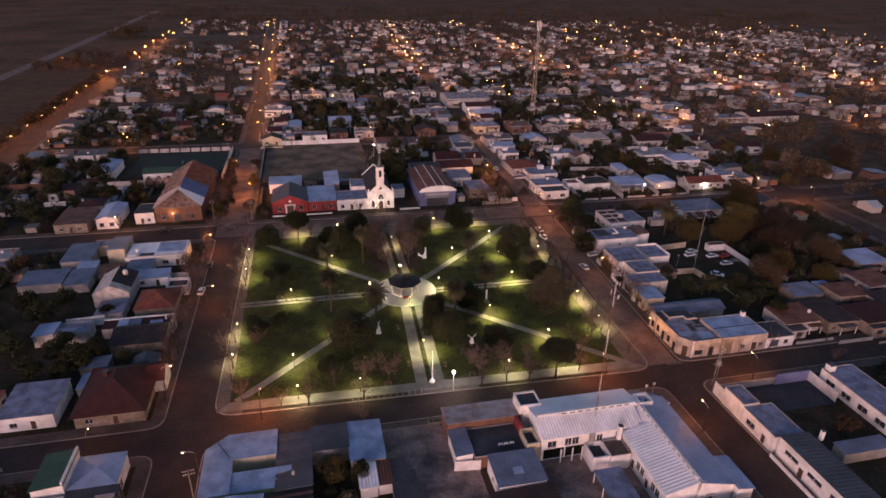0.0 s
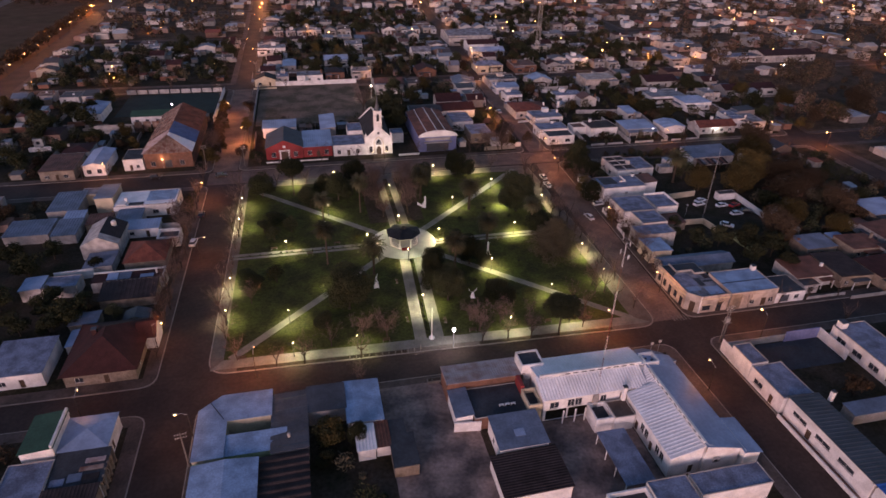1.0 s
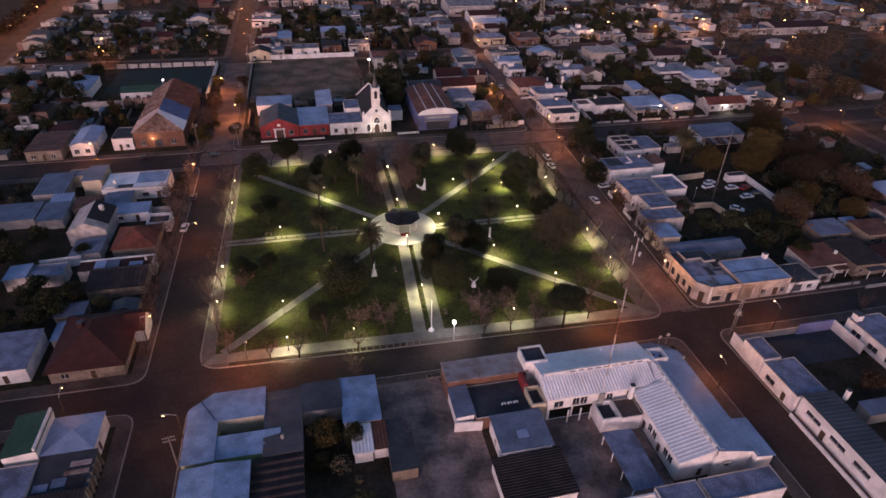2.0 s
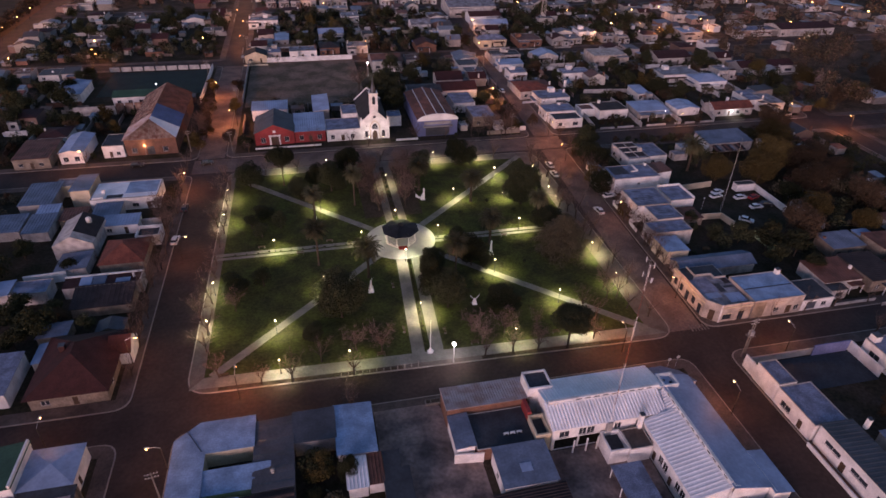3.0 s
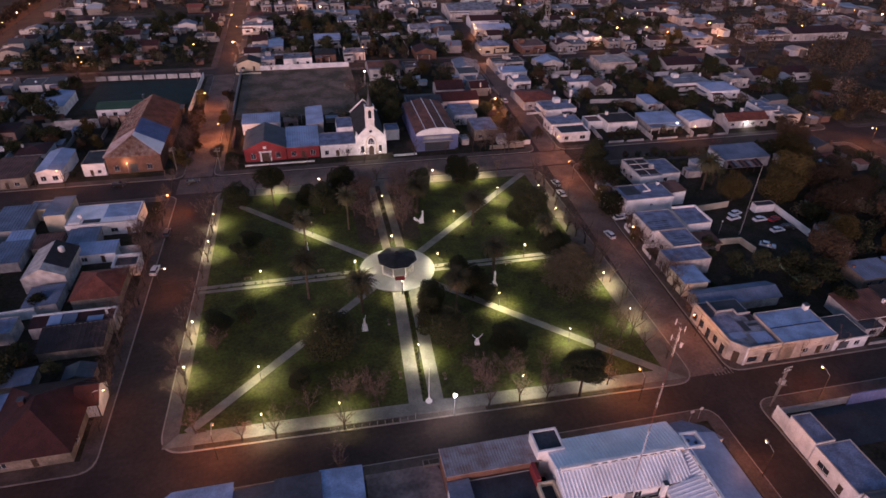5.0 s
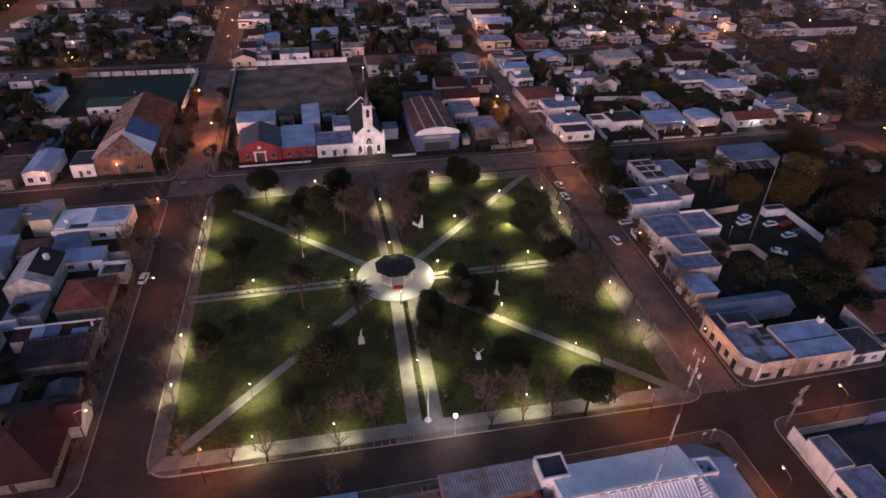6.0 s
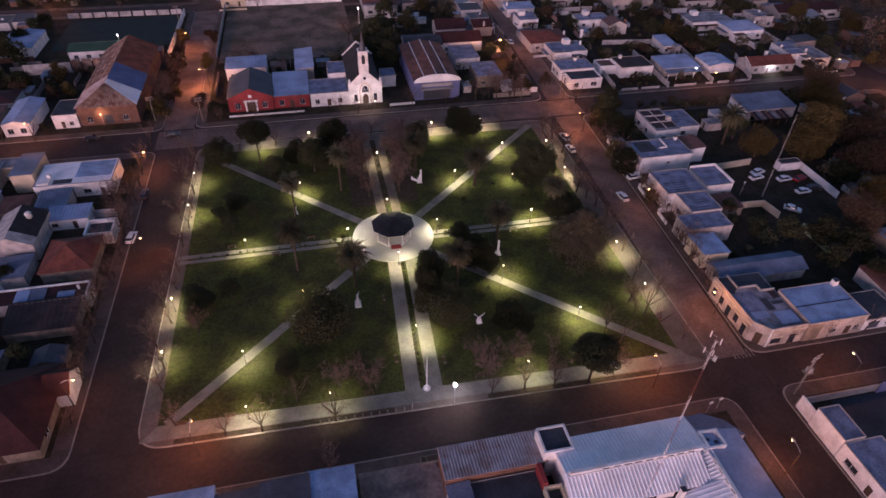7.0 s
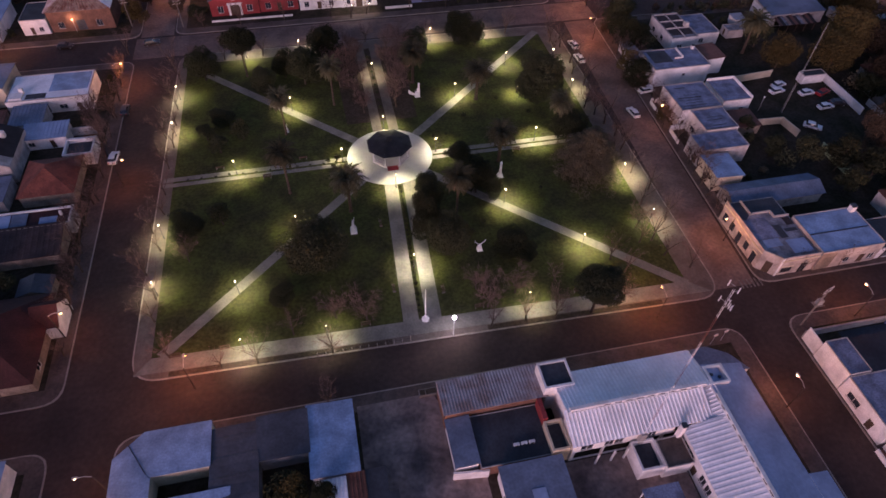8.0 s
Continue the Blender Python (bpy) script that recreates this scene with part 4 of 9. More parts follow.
def wall_face(bm, p0, p1, z0, z1, holes, thick=0.25):
    """A wall from p0 to p1 with its outside to the right, and openings (start, sill, width, height) that go through it."""
    p0, p1 = Vector(p0), Vector(p1)
    long = (p1 - p0).length
    d = (p1 - p0) / long
    inn = Vector((-d.y, d.x)) * thick
    holes = [tuple(round(q, 3) for q in h[:4]) for h in holes]
    ss = sorted({0.0, round(long, 3), *(round(s, 3) for h in holes for s in (h[0], h[0] + h[2]) if 0 < s < long - 0.01)})
    zs = sorted({z0, z1, *(round(z, 3) for h in holes for z in (h[1], h[1] + h[3]) if z0 + 0.005 < z < z1 - 0.005)})
    memo = {}

    def v(s, z, k):
        key = (round(s, 4), round(z, 4), k)
        if key not in memo:
            p = p0 + d * s + inn * k
            memo[key] = bm.verts.new((p.x, p.y, z))
        return memo[key]

    def solid(a, b):
        if not (0 <= a < len(ss) - 1 and 0 <= b < len(zs) - 1):
            return False
        s, z = (ss[a] + ss[a + 1]) / 2, (zs[b] + zs[b + 1]) / 2
        return not any(h[0] < s < h[0] + h[2] and h[1] < z < h[1] + h[3] for h in holes)

    for a in range(len(ss) - 1):
        for b in range(len(zs) - 1):
            if not solid(a, b):
                continue
            s0, s1, y0, y1 = ss[a], ss[a + 1], zs[b], zs[b + 1]
            bm.faces.new((v(s0, y0, 0), v(s1, y0, 0), v(s1, y1, 0), v(s0, y1, 0)))
            bm.faces.new((v(s0, y1, 1), v(s1, y1, 1), v(s1, y0, 1), v(s0, y0, 1)))
            if not solid(a + 1, b):
                bm.faces.new((v(s1, y0, 0), v(s1, y0, 1), v(s1, y1, 1), v(s1, y1, 0)))
            if not solid(a - 1, b):
                bm.faces.new((v(s0, y1, 0), v(s0, y1, 1), v(s0, y0, 1), v(s0, y0, 0)))
            if not solid(a, b + 1):
                bm.faces.new((v(s0, y1, 0), v(s1, y1, 0), v(s1, y1, 1), v(s0, y1, 1)))
            if not solid(a, b - 1) and b:
                bm.faces.new((v(s0, y0, 1), v(s1, y0, 1), v(s1, y0, 0), v(s0, y0, 0)))


def sheet(bm, a, b, c, d, pitch=0.0, rib=0.2, thick=0.08):
    """A roof plane from the eave a-b to the ridge d-c, with standing ribs that run up the slope when pitch is given."""
    a, b, c, d = (Vector(p) for p in (a, b, c, d))
    n = (b - a).cross(d - a).normalized()
    count = max(1, round((b - a).length / pitch)) if pitch else 1
    lo, hi = [], []
    for k in range(count):
        for f, lift in (((0.0, 0), (0.5, 0), (0.62, rib), (0.84, rib)) if pitch else ((0.0, 0),)):
            u = (k + f) / count
            lo.append(a.lerp(b, u) + n * lift)
            hi.append(d.lerp(c, u) + n * lift)
    lo.append(b)
    hi.append(c)
    vl, vh = [bm.verts.new(p) for p in lo], [bm.verts.new(p) for p in hi]
    for k in range(len(vl) - 1):
        bm.faces.new((vl[k], vl[k + 1], vh[k + 1], vh[k]))
    under = [bm.verts.new(p - n * thick) for p in (a, b, c, d)]
    bm.faces.new(under[::-1])
    bm.faces.new((vl[0], under[0], under[1], vl[-1]))
    bm.faces.new((vh[-1], under[2], under[3], vh[0]))
    bm.faces.new((vl[-1], under[1], under[2], vh[-1]))
    bm.faces.new((vh[0], under[3], under[0], vl[0]))


def window_frame_mesh(w, h):
    bm = bmesh.new()
    t = 0.05
    for x0, z0, x1, z1 in ((0, 0, w, t), (0, h - t, w, h), (0, t, t, h - t), (w - t, t, w, h - t), (w / 2 - t / 2, t, w / 2 + t / 2, h - t)):
        box(bm, x0, 0.06, z0, x1, 0.14, z1)
    return bm


def fit_opening(t, p0, d, hole, fine=True, lit=False):
    """A window or door set back in its opening."""
    s, z, w, h, kind = hole
    p = Vector(p0) + Vector(d) * s
    m = pose(p.x, p.y, z, 0, 0, math.degrees(math.atan2(d[1], d[0])))
    w, h = round(w, 2), round(h, 2)
    if kind == "o":
        return
    if kind == "w":
        f = piece("window", kept(("window", w, h), lambda: window_frame_mesh(w, h), M["white"]), t, m)
        glassy = "lit" if lit else "glass"
        piece("pane", kept(("pane", w, h, glassy), lambda: boxed(0.03, 0.09, 0.03, w - 0.03, 0.11, h - 0.03), M[glassy]), f, Matrix.Identity(4))
        if fine:
            piece("sill", kept(("sill", w), lambda: boxed(-0.06, -0.07, -0.06, w + 0.06, 0.05, 0.0), M["grey"]), f, Matrix.Identity(4))
    else:
        mat = "wood" if kind == "d" else "zincdark"

        def leaf():
            if kind == "g":
                bm, steps = bmesh.new(), max(4, round(h / 0.45))
                line = [(0.14, 0.0)] + [(0.14 - 0.06 * (q in (1, 2)), h * (k + (0.0, 0.12, 0.85, 0.97)[q]) / steps) for k in range(steps) for q in range(4)] + [(0.14, h), (0.2, h), (0.2, 0.0)]
                a, b = [bm.verts.new((0, y, z)) for y, z in line], [bm.verts.new((w, y, z)) for y, z in line]
                for k in range(len(line)):
                    q = (k + 1) % len(line)
                    bm.faces.new((a[k], b[k], b[q], a[q]))
                return bm
            bm = boxed(0.0, 0.08, 0.0, w, 0.14, h)
            n = 2
            for k in range(n):
                box(bm, w * 0.1, 0.06, h * (k + 0.12) / n, w * 0.9, 0.085, h * (k + 0.88) / n)
            return bm

        f = piece("door" if kind == "d" else "garage_door", kept(("door", w, h, kind), leaf, M[mat]), t, m)
        if fine:
            piece("handle", kept(("handle", w), lambda: boxed(w - 0.16, 0.0, 1.0, w - 0.12, 0.07, 1.12), M["steel"]), f, Matrix.Identity(4))


def building(name, label, x0, y0, x1, y1, h, roof="flat", wall="white", top="deck", rise=1.4, ridge="x", over=0.25, pitch=0.0, S=(), E=(), N=(), W=(), low="S", category="house", group="", base=0.15, lit=False, rib=0.08, sunk=0.0):
    """A building over a rectangle. Openings are (start along the wall, sill, width, height, kind) seen from outside, left to right. roof: flat, gable, shed (low: the side it falls to) or hip."""
    t = thing(name, (x0, y0, base), label, category, group)
    w, d = x1 - x0, y1 - y0
    corners = ((0, 0), (w, 0), (w, d), (0, d))
    bm = bmesh.new()
    for k, (side, holes) in enumerate(zip("SENW", (S, E, N, W))):
        a, b = corners[k], corners[(k + 1) % 4]
        thick = 0.25
        dd = (Vector(b) - Vector(a)).normalized()
        a2, b2 = (a, b) if side in "SN" else (tuple(Vector(a) + dd * thick), tuple(Vector(b) - dd * thick))
        shift = 0.0 if side in "SN" else thick
        wall_face(bm, a2, b2, -0.2, h, [(q[0] - shift, q[1], q[2], q[3]) for q in holes], thick)
        for q in holes:
            fit_opening(t, a, dd, q, group != "town houses", lit)
    if roof == "gable":
        for k in (0, 1):
            if ridge == "x":
                e = [((w - 0.25) * k, 0), ((w - 0.25) * k, d)]
                tri = [(e[0][0], 0, h), (e[0][0], d, h), (e[0][0], d / 2, h + rise)]
                push = Vector((0.25, 0, 0))
            else:
                tri = [(0, (d - 0.25) * k, h), (w, (d - 0.25) * k, h), (w / 2, (d - 0.25) * k, h + rise)]
                push = Vector((0, 0.25, 0))
            va, vb = [bm.verts.new(p) for p in tri], [bm.verts.new(Vector(p) + push) for p in tri]
            bm.faces.new(va)
            bm.faces.new(vb[::-1])
            for i in range(3):
                j = (i + 1) % 3
                bm.faces.new((va[j], va[i], vb[i], vb[j]))
    if roof == "shed":
        hi = {"S": (2, 3), "N": (0, 1), "E": (3, 0), "W": (1, 2)}[low]
        lo = [i for i in range(4) if i not in hi]
        ch, cl = [corners[i] for i in hi], [corners[i] for i in lo]
        cl.sort(key=lambda c: (Vector(c) - Vector(ch[0])).length)
        for k in (0, 1):
            a, b = Vector((*cl[k], h)), Vector((*ch[k], h))
            inn = (Vector((*cl[1 - k], h)) - a).normalized() * 0.25
            tri = [a, b, b + Vector((0, 0, rise))]
            va, vb = [bm.verts.new(p) for p in tri], [bm.verts.new(p + inn) for p in tri]
            bm.faces.new(va)
            bm.faces.new(vb[::-1])
            for i in range(3):
                j = (i + 1) % 3
                bm.faces.new((va[j], va[i], vb[i], vb[j]))
        a, b = Vector((*ch[0], h)), Vector((*ch[1], h))
        inn = (Vector((*cl[0], h)) - a).normalized() * 0.25
        up = Vector((0, 0, rise))
        vs = [bm.verts.new(p) for p in (a, b, b + up, a + up, a + inn, b + inn, b + inn + up, a + inn + up)]
        for f in ((0, 1, 2, 3), (7, 6, 5, 4), (3, 2, 6, 7)):
            bm.faces.new([vs[i] for i in f])
    bmesh.ops.recalc_face_normals(bm, faces=bm.faces)
    part("wall", bm, M[wall], t)
    bm, o = bmesh.new(), over
    if roof == "flat":
        box(bm, 0.25, 0.25, h - sunk - 0.25, w - 0.25, d - 0.25, h - sunk) if sunk else box(bm, 0.08, 0.08, h - 0.2, w - 0.08, d - 0.08, h + 0.03)
    elif roof == "gable" and ridge == "x":
        k = o * rise / (d / 2)
        sheet(bm, (-o, -o, h - k + 0.06), (w + o, -o, h - k + 0.06), (w + o, d / 2, h + rise + 0.06), (-o, d / 2, h + rise + 0.06), pitch, rib)
        sheet(bm, (w + o, d + o, h - k + 0.06), (-o, d + o, h - k + 0.06), (-o, d / 2, h + rise + 0.06), (w + o, d / 2, h + rise + 0.06), pitch, rib)
    elif roof == "gable":
        k = o * rise / (w / 2)
        sheet(bm, (-o, d + o, h - k + 0.06), (-o, -o, h - k + 0.06), (w / 2, -o, h + rise + 0.06), (w / 2, d + o, h + rise + 0.06), pitch, rib)
        sheet(bm, (w + o, -o, h - k + 0.06), (w + o, d + o, h - k + 0.06), (w / 2, d + o, h + rise + 0.06), (w / 2, -o, h + rise + 0.06), pitch, rib)
    elif roof == "hip":
        i = min(w, d) / 2
        r0, r1 = ((i, d / 2), (w - i, d / 2)) if w >= d else ((w / 2, i), (w / 2, d - i))
        z0, z1 = h + 0.05, h + rise
        q = [bm.verts.new(p) for p in ((-o, -o, z0), (w + o, -o, z0), (w + o, d + o, z0), (-o, d + o, z0), (*r0, z1), (*r1, z1))]
        fs = ((0, 1, 5, 4), (1, 2, 5), (2, 3, 4, 5), (3, 0, 4)) if w >= d else ((0, 1, 4), (1, 2, 5, 4), (2, 3, 5), (3, 0, 4, 5))
        for f in fs:
            bm.faces.new([q[x] for x in f])
        bm.faces.new([q[x] for x in (3, 2, 1, 0)])
    elif roof == "shed":
        c = [(-o, -o), (w + o, -o), (w + o, d + o), (-o, d + o)]
        order = {"S": (0, 1, 2, 3), "E": (1, 2, 3, 0), "N": (2, 3, 0, 1), "W": (3, 0, 1, 2)}[low]
        z = (h + 0.06, h + 0.06, h + rise + 0.06, h + rise + 0.06)
        sheet(bm, *((*c[q], z[k]) for k, q in enumerate(order)), pitch, rib)
    if roof == "open":
        bm.free()
        return t
    part("roof", bm, M[top], t)
    if roof == "flat":
        bm = bmesh.new()
        k = 0.28 if sunk else 0.1
        for b in ((-0.04, -0.04, w + 0.04, k), (-0.04, d - k, w + 0.04, d + 0.04), (-0.04, k, k, d - k), (w - k, k, w + 0.04, d - k)):
            box(bm, b[0], b[1], h + 0.003, b[2], b[3], h + (0.09 if sunk else 0.2))
        part("coping", bm, M[wall] if sunk else M["grey"], t)
    if group in ("town houses", "row houses"):
        dress(t, w, d, h, roof, wall)
    return t


def dress(t, w, d, h, roof, wall):
    """What grows on a small-town house: back annexe, porch, tank, chimney, roof walls."""
    r = random.Random(int(w * 131 + d * 977 + h * 53))
    flat = roof == "flat"
    if r.random() < 0.7:
        aw, ad, ah, ax = w * r.uniform(0.35, 0.65), r.uniform(2.5, 4.5), r.uniform(2.3, 2.8), r.choice((0.0, 0.3)) * w
        part("annexe", boxed(ax, d + 0.005, -0.2, ax + aw, d + ad, ah), M[r.choice((wall, "grey", "stone"))], t)
        part("annexe_roof", boxed(ax - 0.15, d + 0.01, ah + 0.004, ax + aw + 0.15, d + ad + 0.2, ah + 0.12), M[r.choice(("zincdark", "rustred", "slateblue", "zincblue"))], t)
    if r.random() < 0.45:
        pw = w * r.uniform(0.35, 0.7)
        px = r.uniform(0, w - pw)
        part("porch_roof", boxed(px, -1.7, 2.5, px + pw, -0.005, 2.66), M[r.choice(("zincdark", "tile", "rustred", wall))], t)
        for x in (px + 0.1, px + pw - 0.25):
            part("porch_post", boxed(x, -1.6, -0.1, x + 0.15, -1.45, 2.498), M["white"], t)
    if r.random() < 0.7:
        bw, bd, bh = w * r.uniform(0.3, 0.5), r.uniform(1.8, 3.2), h + r.choice((-0.9, -0.5, 0.7))
        bx = r.choice((0.0, w - bw))
        part("front_block", boxed(bx, -bd, -0.2, bx + bw, -0.004, bh), M[wall], t)
        part("front_roof", boxed(bx - 0.08, -bd - 0.08, bh + 0.003, bx + bw + 0.08, -0.003, bh + 0.12), M[r.choice(("greyroof", "deckdark", "greyroof", "tile"))], t)
        part("block_window", boxed(bx + bw * 0.3, -bd - 0.03, 0.9, bx + bw * 0.7, -bd + 0.02, 2.1), M["glass"], t)
    if r.random() < 0.6:
        part("front_fence", boxed(-0.5, -5.0, -0.1, w + 0.5, -4.85, r.uniform(0.6, 1.1)), M[r.choice((wall, "white", "grey"))], t, "low front garden wall")
    if r.random() < 0.2:
        sx = r.choice((-1.9, w + 0.4))
        part("side_roof", boxed(sx, d * 0.2, 2.3, sx + 1.5, d * 0.8, 2.4), M[r.choice(("rustred", "zincdark", "slateblue"))], t)
        for sy in (0.22, 0.78):
            part("side_post", boxed(sx + 0.7, d * sy, -0.1, sx + 0.8, d * sy + 0.1, 2.298), M["grey"], t)
    if flat and r.random() < 0.75:
        part("roof_tank", lathe(bmesh.new(), [(0.45, 0.3), (0.5, 0.4), (0.5, 1.2), (0.2, 1.4)], 9, (w * r.uniform(0.2, 0.8), d * r.uniform(0.3, 0.8), h - 0.62)), M[r.choice(("white", "white", "grey", "zincdark"))], t, "round roof water tank")
    if r.random() < 0.6:
        cx, cy = r.choice((0.3, w - 0.9)), d * r.uniform(0.3, 0.8)
        part("chimney", boxed(cx, cy, h - 0.6, cx + 0.6, cy + 0.6, h + r.uniform(0.9, 2.0)), M[r.choice(("white", wall, "brick"))], t)
    if flat and r.random() < 0.6:
        y = d * r.uniform(0.35, 0.65)
        part("roof_parapet", boxed(0.32, y, h - 0.36, w - 0.32, y + 0.2, h + 0.05), M[wall], t)
    if flat and r.random() < 0.4:
        x, y = w * r.uniform(0.1, 0.5), d * r.uniform(0.5, 0.7)
        part("roof_room", boxed(x, y, h - 0.4, x + 2.6, y + 2.6, h + 1.7), M[wall], t)


def add(parent, name, bm, mat, at=(0, 0, 0), label=""):
    """A further part of a building, given in metres from its own corner."""
    ob = part(name, bm, M[mat], parent, label)
    ob.location = at
    return ob


def tank(x, y, z, s=1.0, mat="white"):
    t = thing("water_tank", (x, y, z), "white water tank standing on a roof", "water tank", "roof tanks")
    part("tank_body", lathe(bmesh.new(), [(0.5 * s, 0.3), (0.55 * s, 0.4), (0.55 * s, 1.2 * s), (0.3 * s, 1.4 * s), (0.15 * s, 1.45 * s)], 12), M[mat], t)
    part("stand", boxed(-0.4 * s, -0.4 * s, 0, 0.4 * s, 0.4 * s, 0.3), M["grey"], t)


def chimney(x, y, z0, z1, w=0.5, mat="white"):
    t = thing("chimney", (x, y, z0), "plastered chimney stack with a dark cap", "chimney", "chimneys")
    part("shaft", boxed(-w / 2, -w / 2, 0, w / 2, w / 2, z1 - z0), M[mat], t)
    part("cap", boxed(-w / 2 - 0.08, -w / 2 - 0.08, z1 - z0 + 0.003, w / 2 + 0.08, w / 2 + 0.08, z1 - z0 + 0.12), M["zincdark"], t)


def garden_wall(x0, y0, x1, y1, h=2.0, mat="white", label="plastered garden wall with a flat coping"):
    a, b = Vector((x0, y0, 0)), Vector((x1, y1, 0))
    t = thing("garden_wall", (x0, y0, 0.12), label, "wall", "garden walls", rz=math.degrees(math.atan2(y1 - y0, x1 - x0)))
    n = (b - a).length
    part("wall_body", boxed(0, -0.11, 0, n, 0.11, h), M[mat], t)
    part("coping", boxed(-0.03, -0.15, h + 0.002, n + 0.03, 0.15, h + 0.08), M[mat], t)


def row(n, start, step, sill, w, h, kind="w"):
    return tuple((start + k * step, sill, w, h, kind) for k in range(n))


# ---- south side of the plaza ----
shop = thing("corner_shop", (-50.2, -79.5, 0.15), "low corner shop with a chamfered corner and pale blue sheet roof", "shop")
L = [(0, 0), (5.2, 0), (5.2, 8.6), (13.3, 8.6), (13.3, 15.4), (4.0, 15.4), (0, 12.0)]
part("wall", prism(bmesh.new(), L, -0.2, 3.75), M["cream"], shop)
part("north_roof", prism(bmesh.new(), [(4.6, 9.2), (5.0, 8.45), (13.45, 8.45), (13.45, 15.55), (3.95, 15.55), (1.9, 13.8)], 3.76, 3.88), M["paleblue"], shop)
part("west_roof", prism(bmesh.new(), [(-0.15, -0.15), (5.35, -0.15), (5.35, 8.4), (4.55, 9.15), (1.85, 13.75), (-0.15, 12.1)], 3.76, 3.88), M["paleblue"], shop)
part("gutter", tube(bmesh.new(), (4.7, 9.0, 3.9), (1.9, 13.8, 3.9), 0.07, 0.07, 5), M["iron"], shop)
for x, w in ((5.6, 1.6), (9.4, 1.6)):
    part("shop_window", boxed(x, 15.38, 0.9, x + w, 15.46, 2.4), M["glass"], shop)
part("shop_door", boxed(7.9, 15.38, 0.05, 8.9, 15.46, 2.3), M["wood"], shop)
garden_wall(-50.0, -80.2, -45.2, -80.6, 3.6, "greenwall", "pale green plastered wall between roofs")
building("back_wing", "narrow back wing with a pale blue sheet roof", -44.8, -79.0, -34.2, -74.7, 3.4, "shed", "greenwall", "paleblue", 0.3, low="S")
building("store_shed", "wide shed with a pale grey sheet roof", -49.8, -98.0, -39.0, -81.0, 4.0, "gable", "greenwall", "paleblue", 0.5, ridge="y")
building("roofed_store", "dark sheet-roofed store behind the street front", -36.7, -80.0, -30.3, -65.6, 3.5, "shed", "grey", "zincdark", 0.3, low="W", pitch=3.2)
building("roofed_store", "dark blue-grey roofed house on the street front", -30.1, -71.6, -23.0, -65.2, 3.7, "shed", "grey", "zincdark", 0.4, low="S", N=((1.0, 0.9, 1.4, 1.2, "w"), (4.0, 0.1, 1.0, 2.1, "d")))
building("sheet_roof_house", "house with a bright blue-grey sheet roof", -22.8, -75.6, -16.2, -64.6, 3.3, "shed", "white", "paleblue", 0.35, low="E", N=((1.2, 0.9, 1.4, 1.2, "w"),))
building("lean_to", "small lean-to with a pale sheet roof", -21.6, -82.0, -18.4, -76.3, 2.8, "shed", "white", "zinc", 0.3, low="S", pitch=0.6)
building("lean_to", "small lean-to with a rusty red sheet roof", -18.2, -81.6, -15.7, -76.0, 2.6, "shed", "white", "rustred", 0.3, low="S", pitch=0.6)
t = thing("dark_roof_shed", (-15.8, -87.0, 0.15), "low L-shaped shed with a flat dark roof", "shed")
part("wall", prism(bmesh.new(), [(0.1, 0.1), (4.5, 0.1), (4.5, 7.5), (3.2, 7.5), (3.2, 11.2), (0.1, 11.2)], -0.1, 2.6), M["stone"], t)
part("roof", prism(bmesh.new(), [(0, 0), (4.7, 0), (4.7, 7.7), (3.4, 7.7), (3.4, 11.4), (0, 11.4)], 2.605, 2.75), M["deckdark"], t)
t = thing("rubble_planter", (-5.4, -64.7, 0.2), "low empty concrete planter box with dark earth", "planter")
part("rim", boxed(0, 0, 0, 3.0, 1.2, 0.55), M["pole"], t)
part("earth", boxed(0.15, 0.15, 0.4, 1.0, 1.05, 0.56), M["yard"], t)
part("earth", boxed(1.15, 0.15, 0.4, 2.85, 1.05, 0.56), M["yard"], t)
building("brown_roof_shed", "long shed with a ribbed dark roof", -38.6, -98.0, -30.4, -80.6, 3.2, "shed", "grey", "brownsheet", 0.3, low="W", pitch=1.6, rib=0.25)
garden_wall(-36.6, -80.3, -30.6, -80.3, 2.2, "grey")
tank(-33.6, -77.0, 3.9, 0.6, "grey")
bm = prism(bmesh.new(), [(-15.5, -99), (2.0, -99), (2.0, -78), (-3.2, -64.2), (-15.5, -64.2)], 0.0, 0.2)
tagged(part("yard_slab", bm, M["yardcon"]), "stained grey concrete yard", "yard", kind="structure")
building("red_shop", "red-walled shop with a rusty ribbed sheet roof", -2.6, -70.6, 13.4, -65.0, 4.4, "shed", "brick", "rust", 0.5, low="N", pitch=0.5, rib=0.09, N=((2.0, 0.9, 2.0, 1.6, "w"), (7.0, 0.1, 1.4, 2.3, "d"), (11.0, 0.9, 2.0, 1.6, "w")))
store = building("shop_store", "low dark-roofed store behind the red shop", 1.0, -79.0, 12.4, -70.9, 3.0, "flat", "brick", "deckdark")
add(store, "side_wall", boxed(10.6, 4.6, 2.9, 11.3, 8.0, 5.2), "red", label="red-painted raised side wall")
building("blue_roof_annexe", "white annexe with a small blue-grey roof", -2.5, -78.2, 0.8, -71.0, 3.4, "shed", "white", "slateblue", 0.3, low="W")
patched = building("blue_roof_house", "house with a patched dark blue roof", 3.4, -87.5, 12.6, -79.8, 3.6, "shed", "white", "slateblue", 0.4, low="S", pitch=0.0, W=((3.0, 0.9, 1.2, 1.2, "w"),))
add(patched, "roof_patch", boxed(0, 0, 0, 2.0, 1.7, 0.05), "zincblue", (3.6, 2.2, 3.82), "lighter patch of new roof sheet").rotation_euler = (0.052, 0, 0)
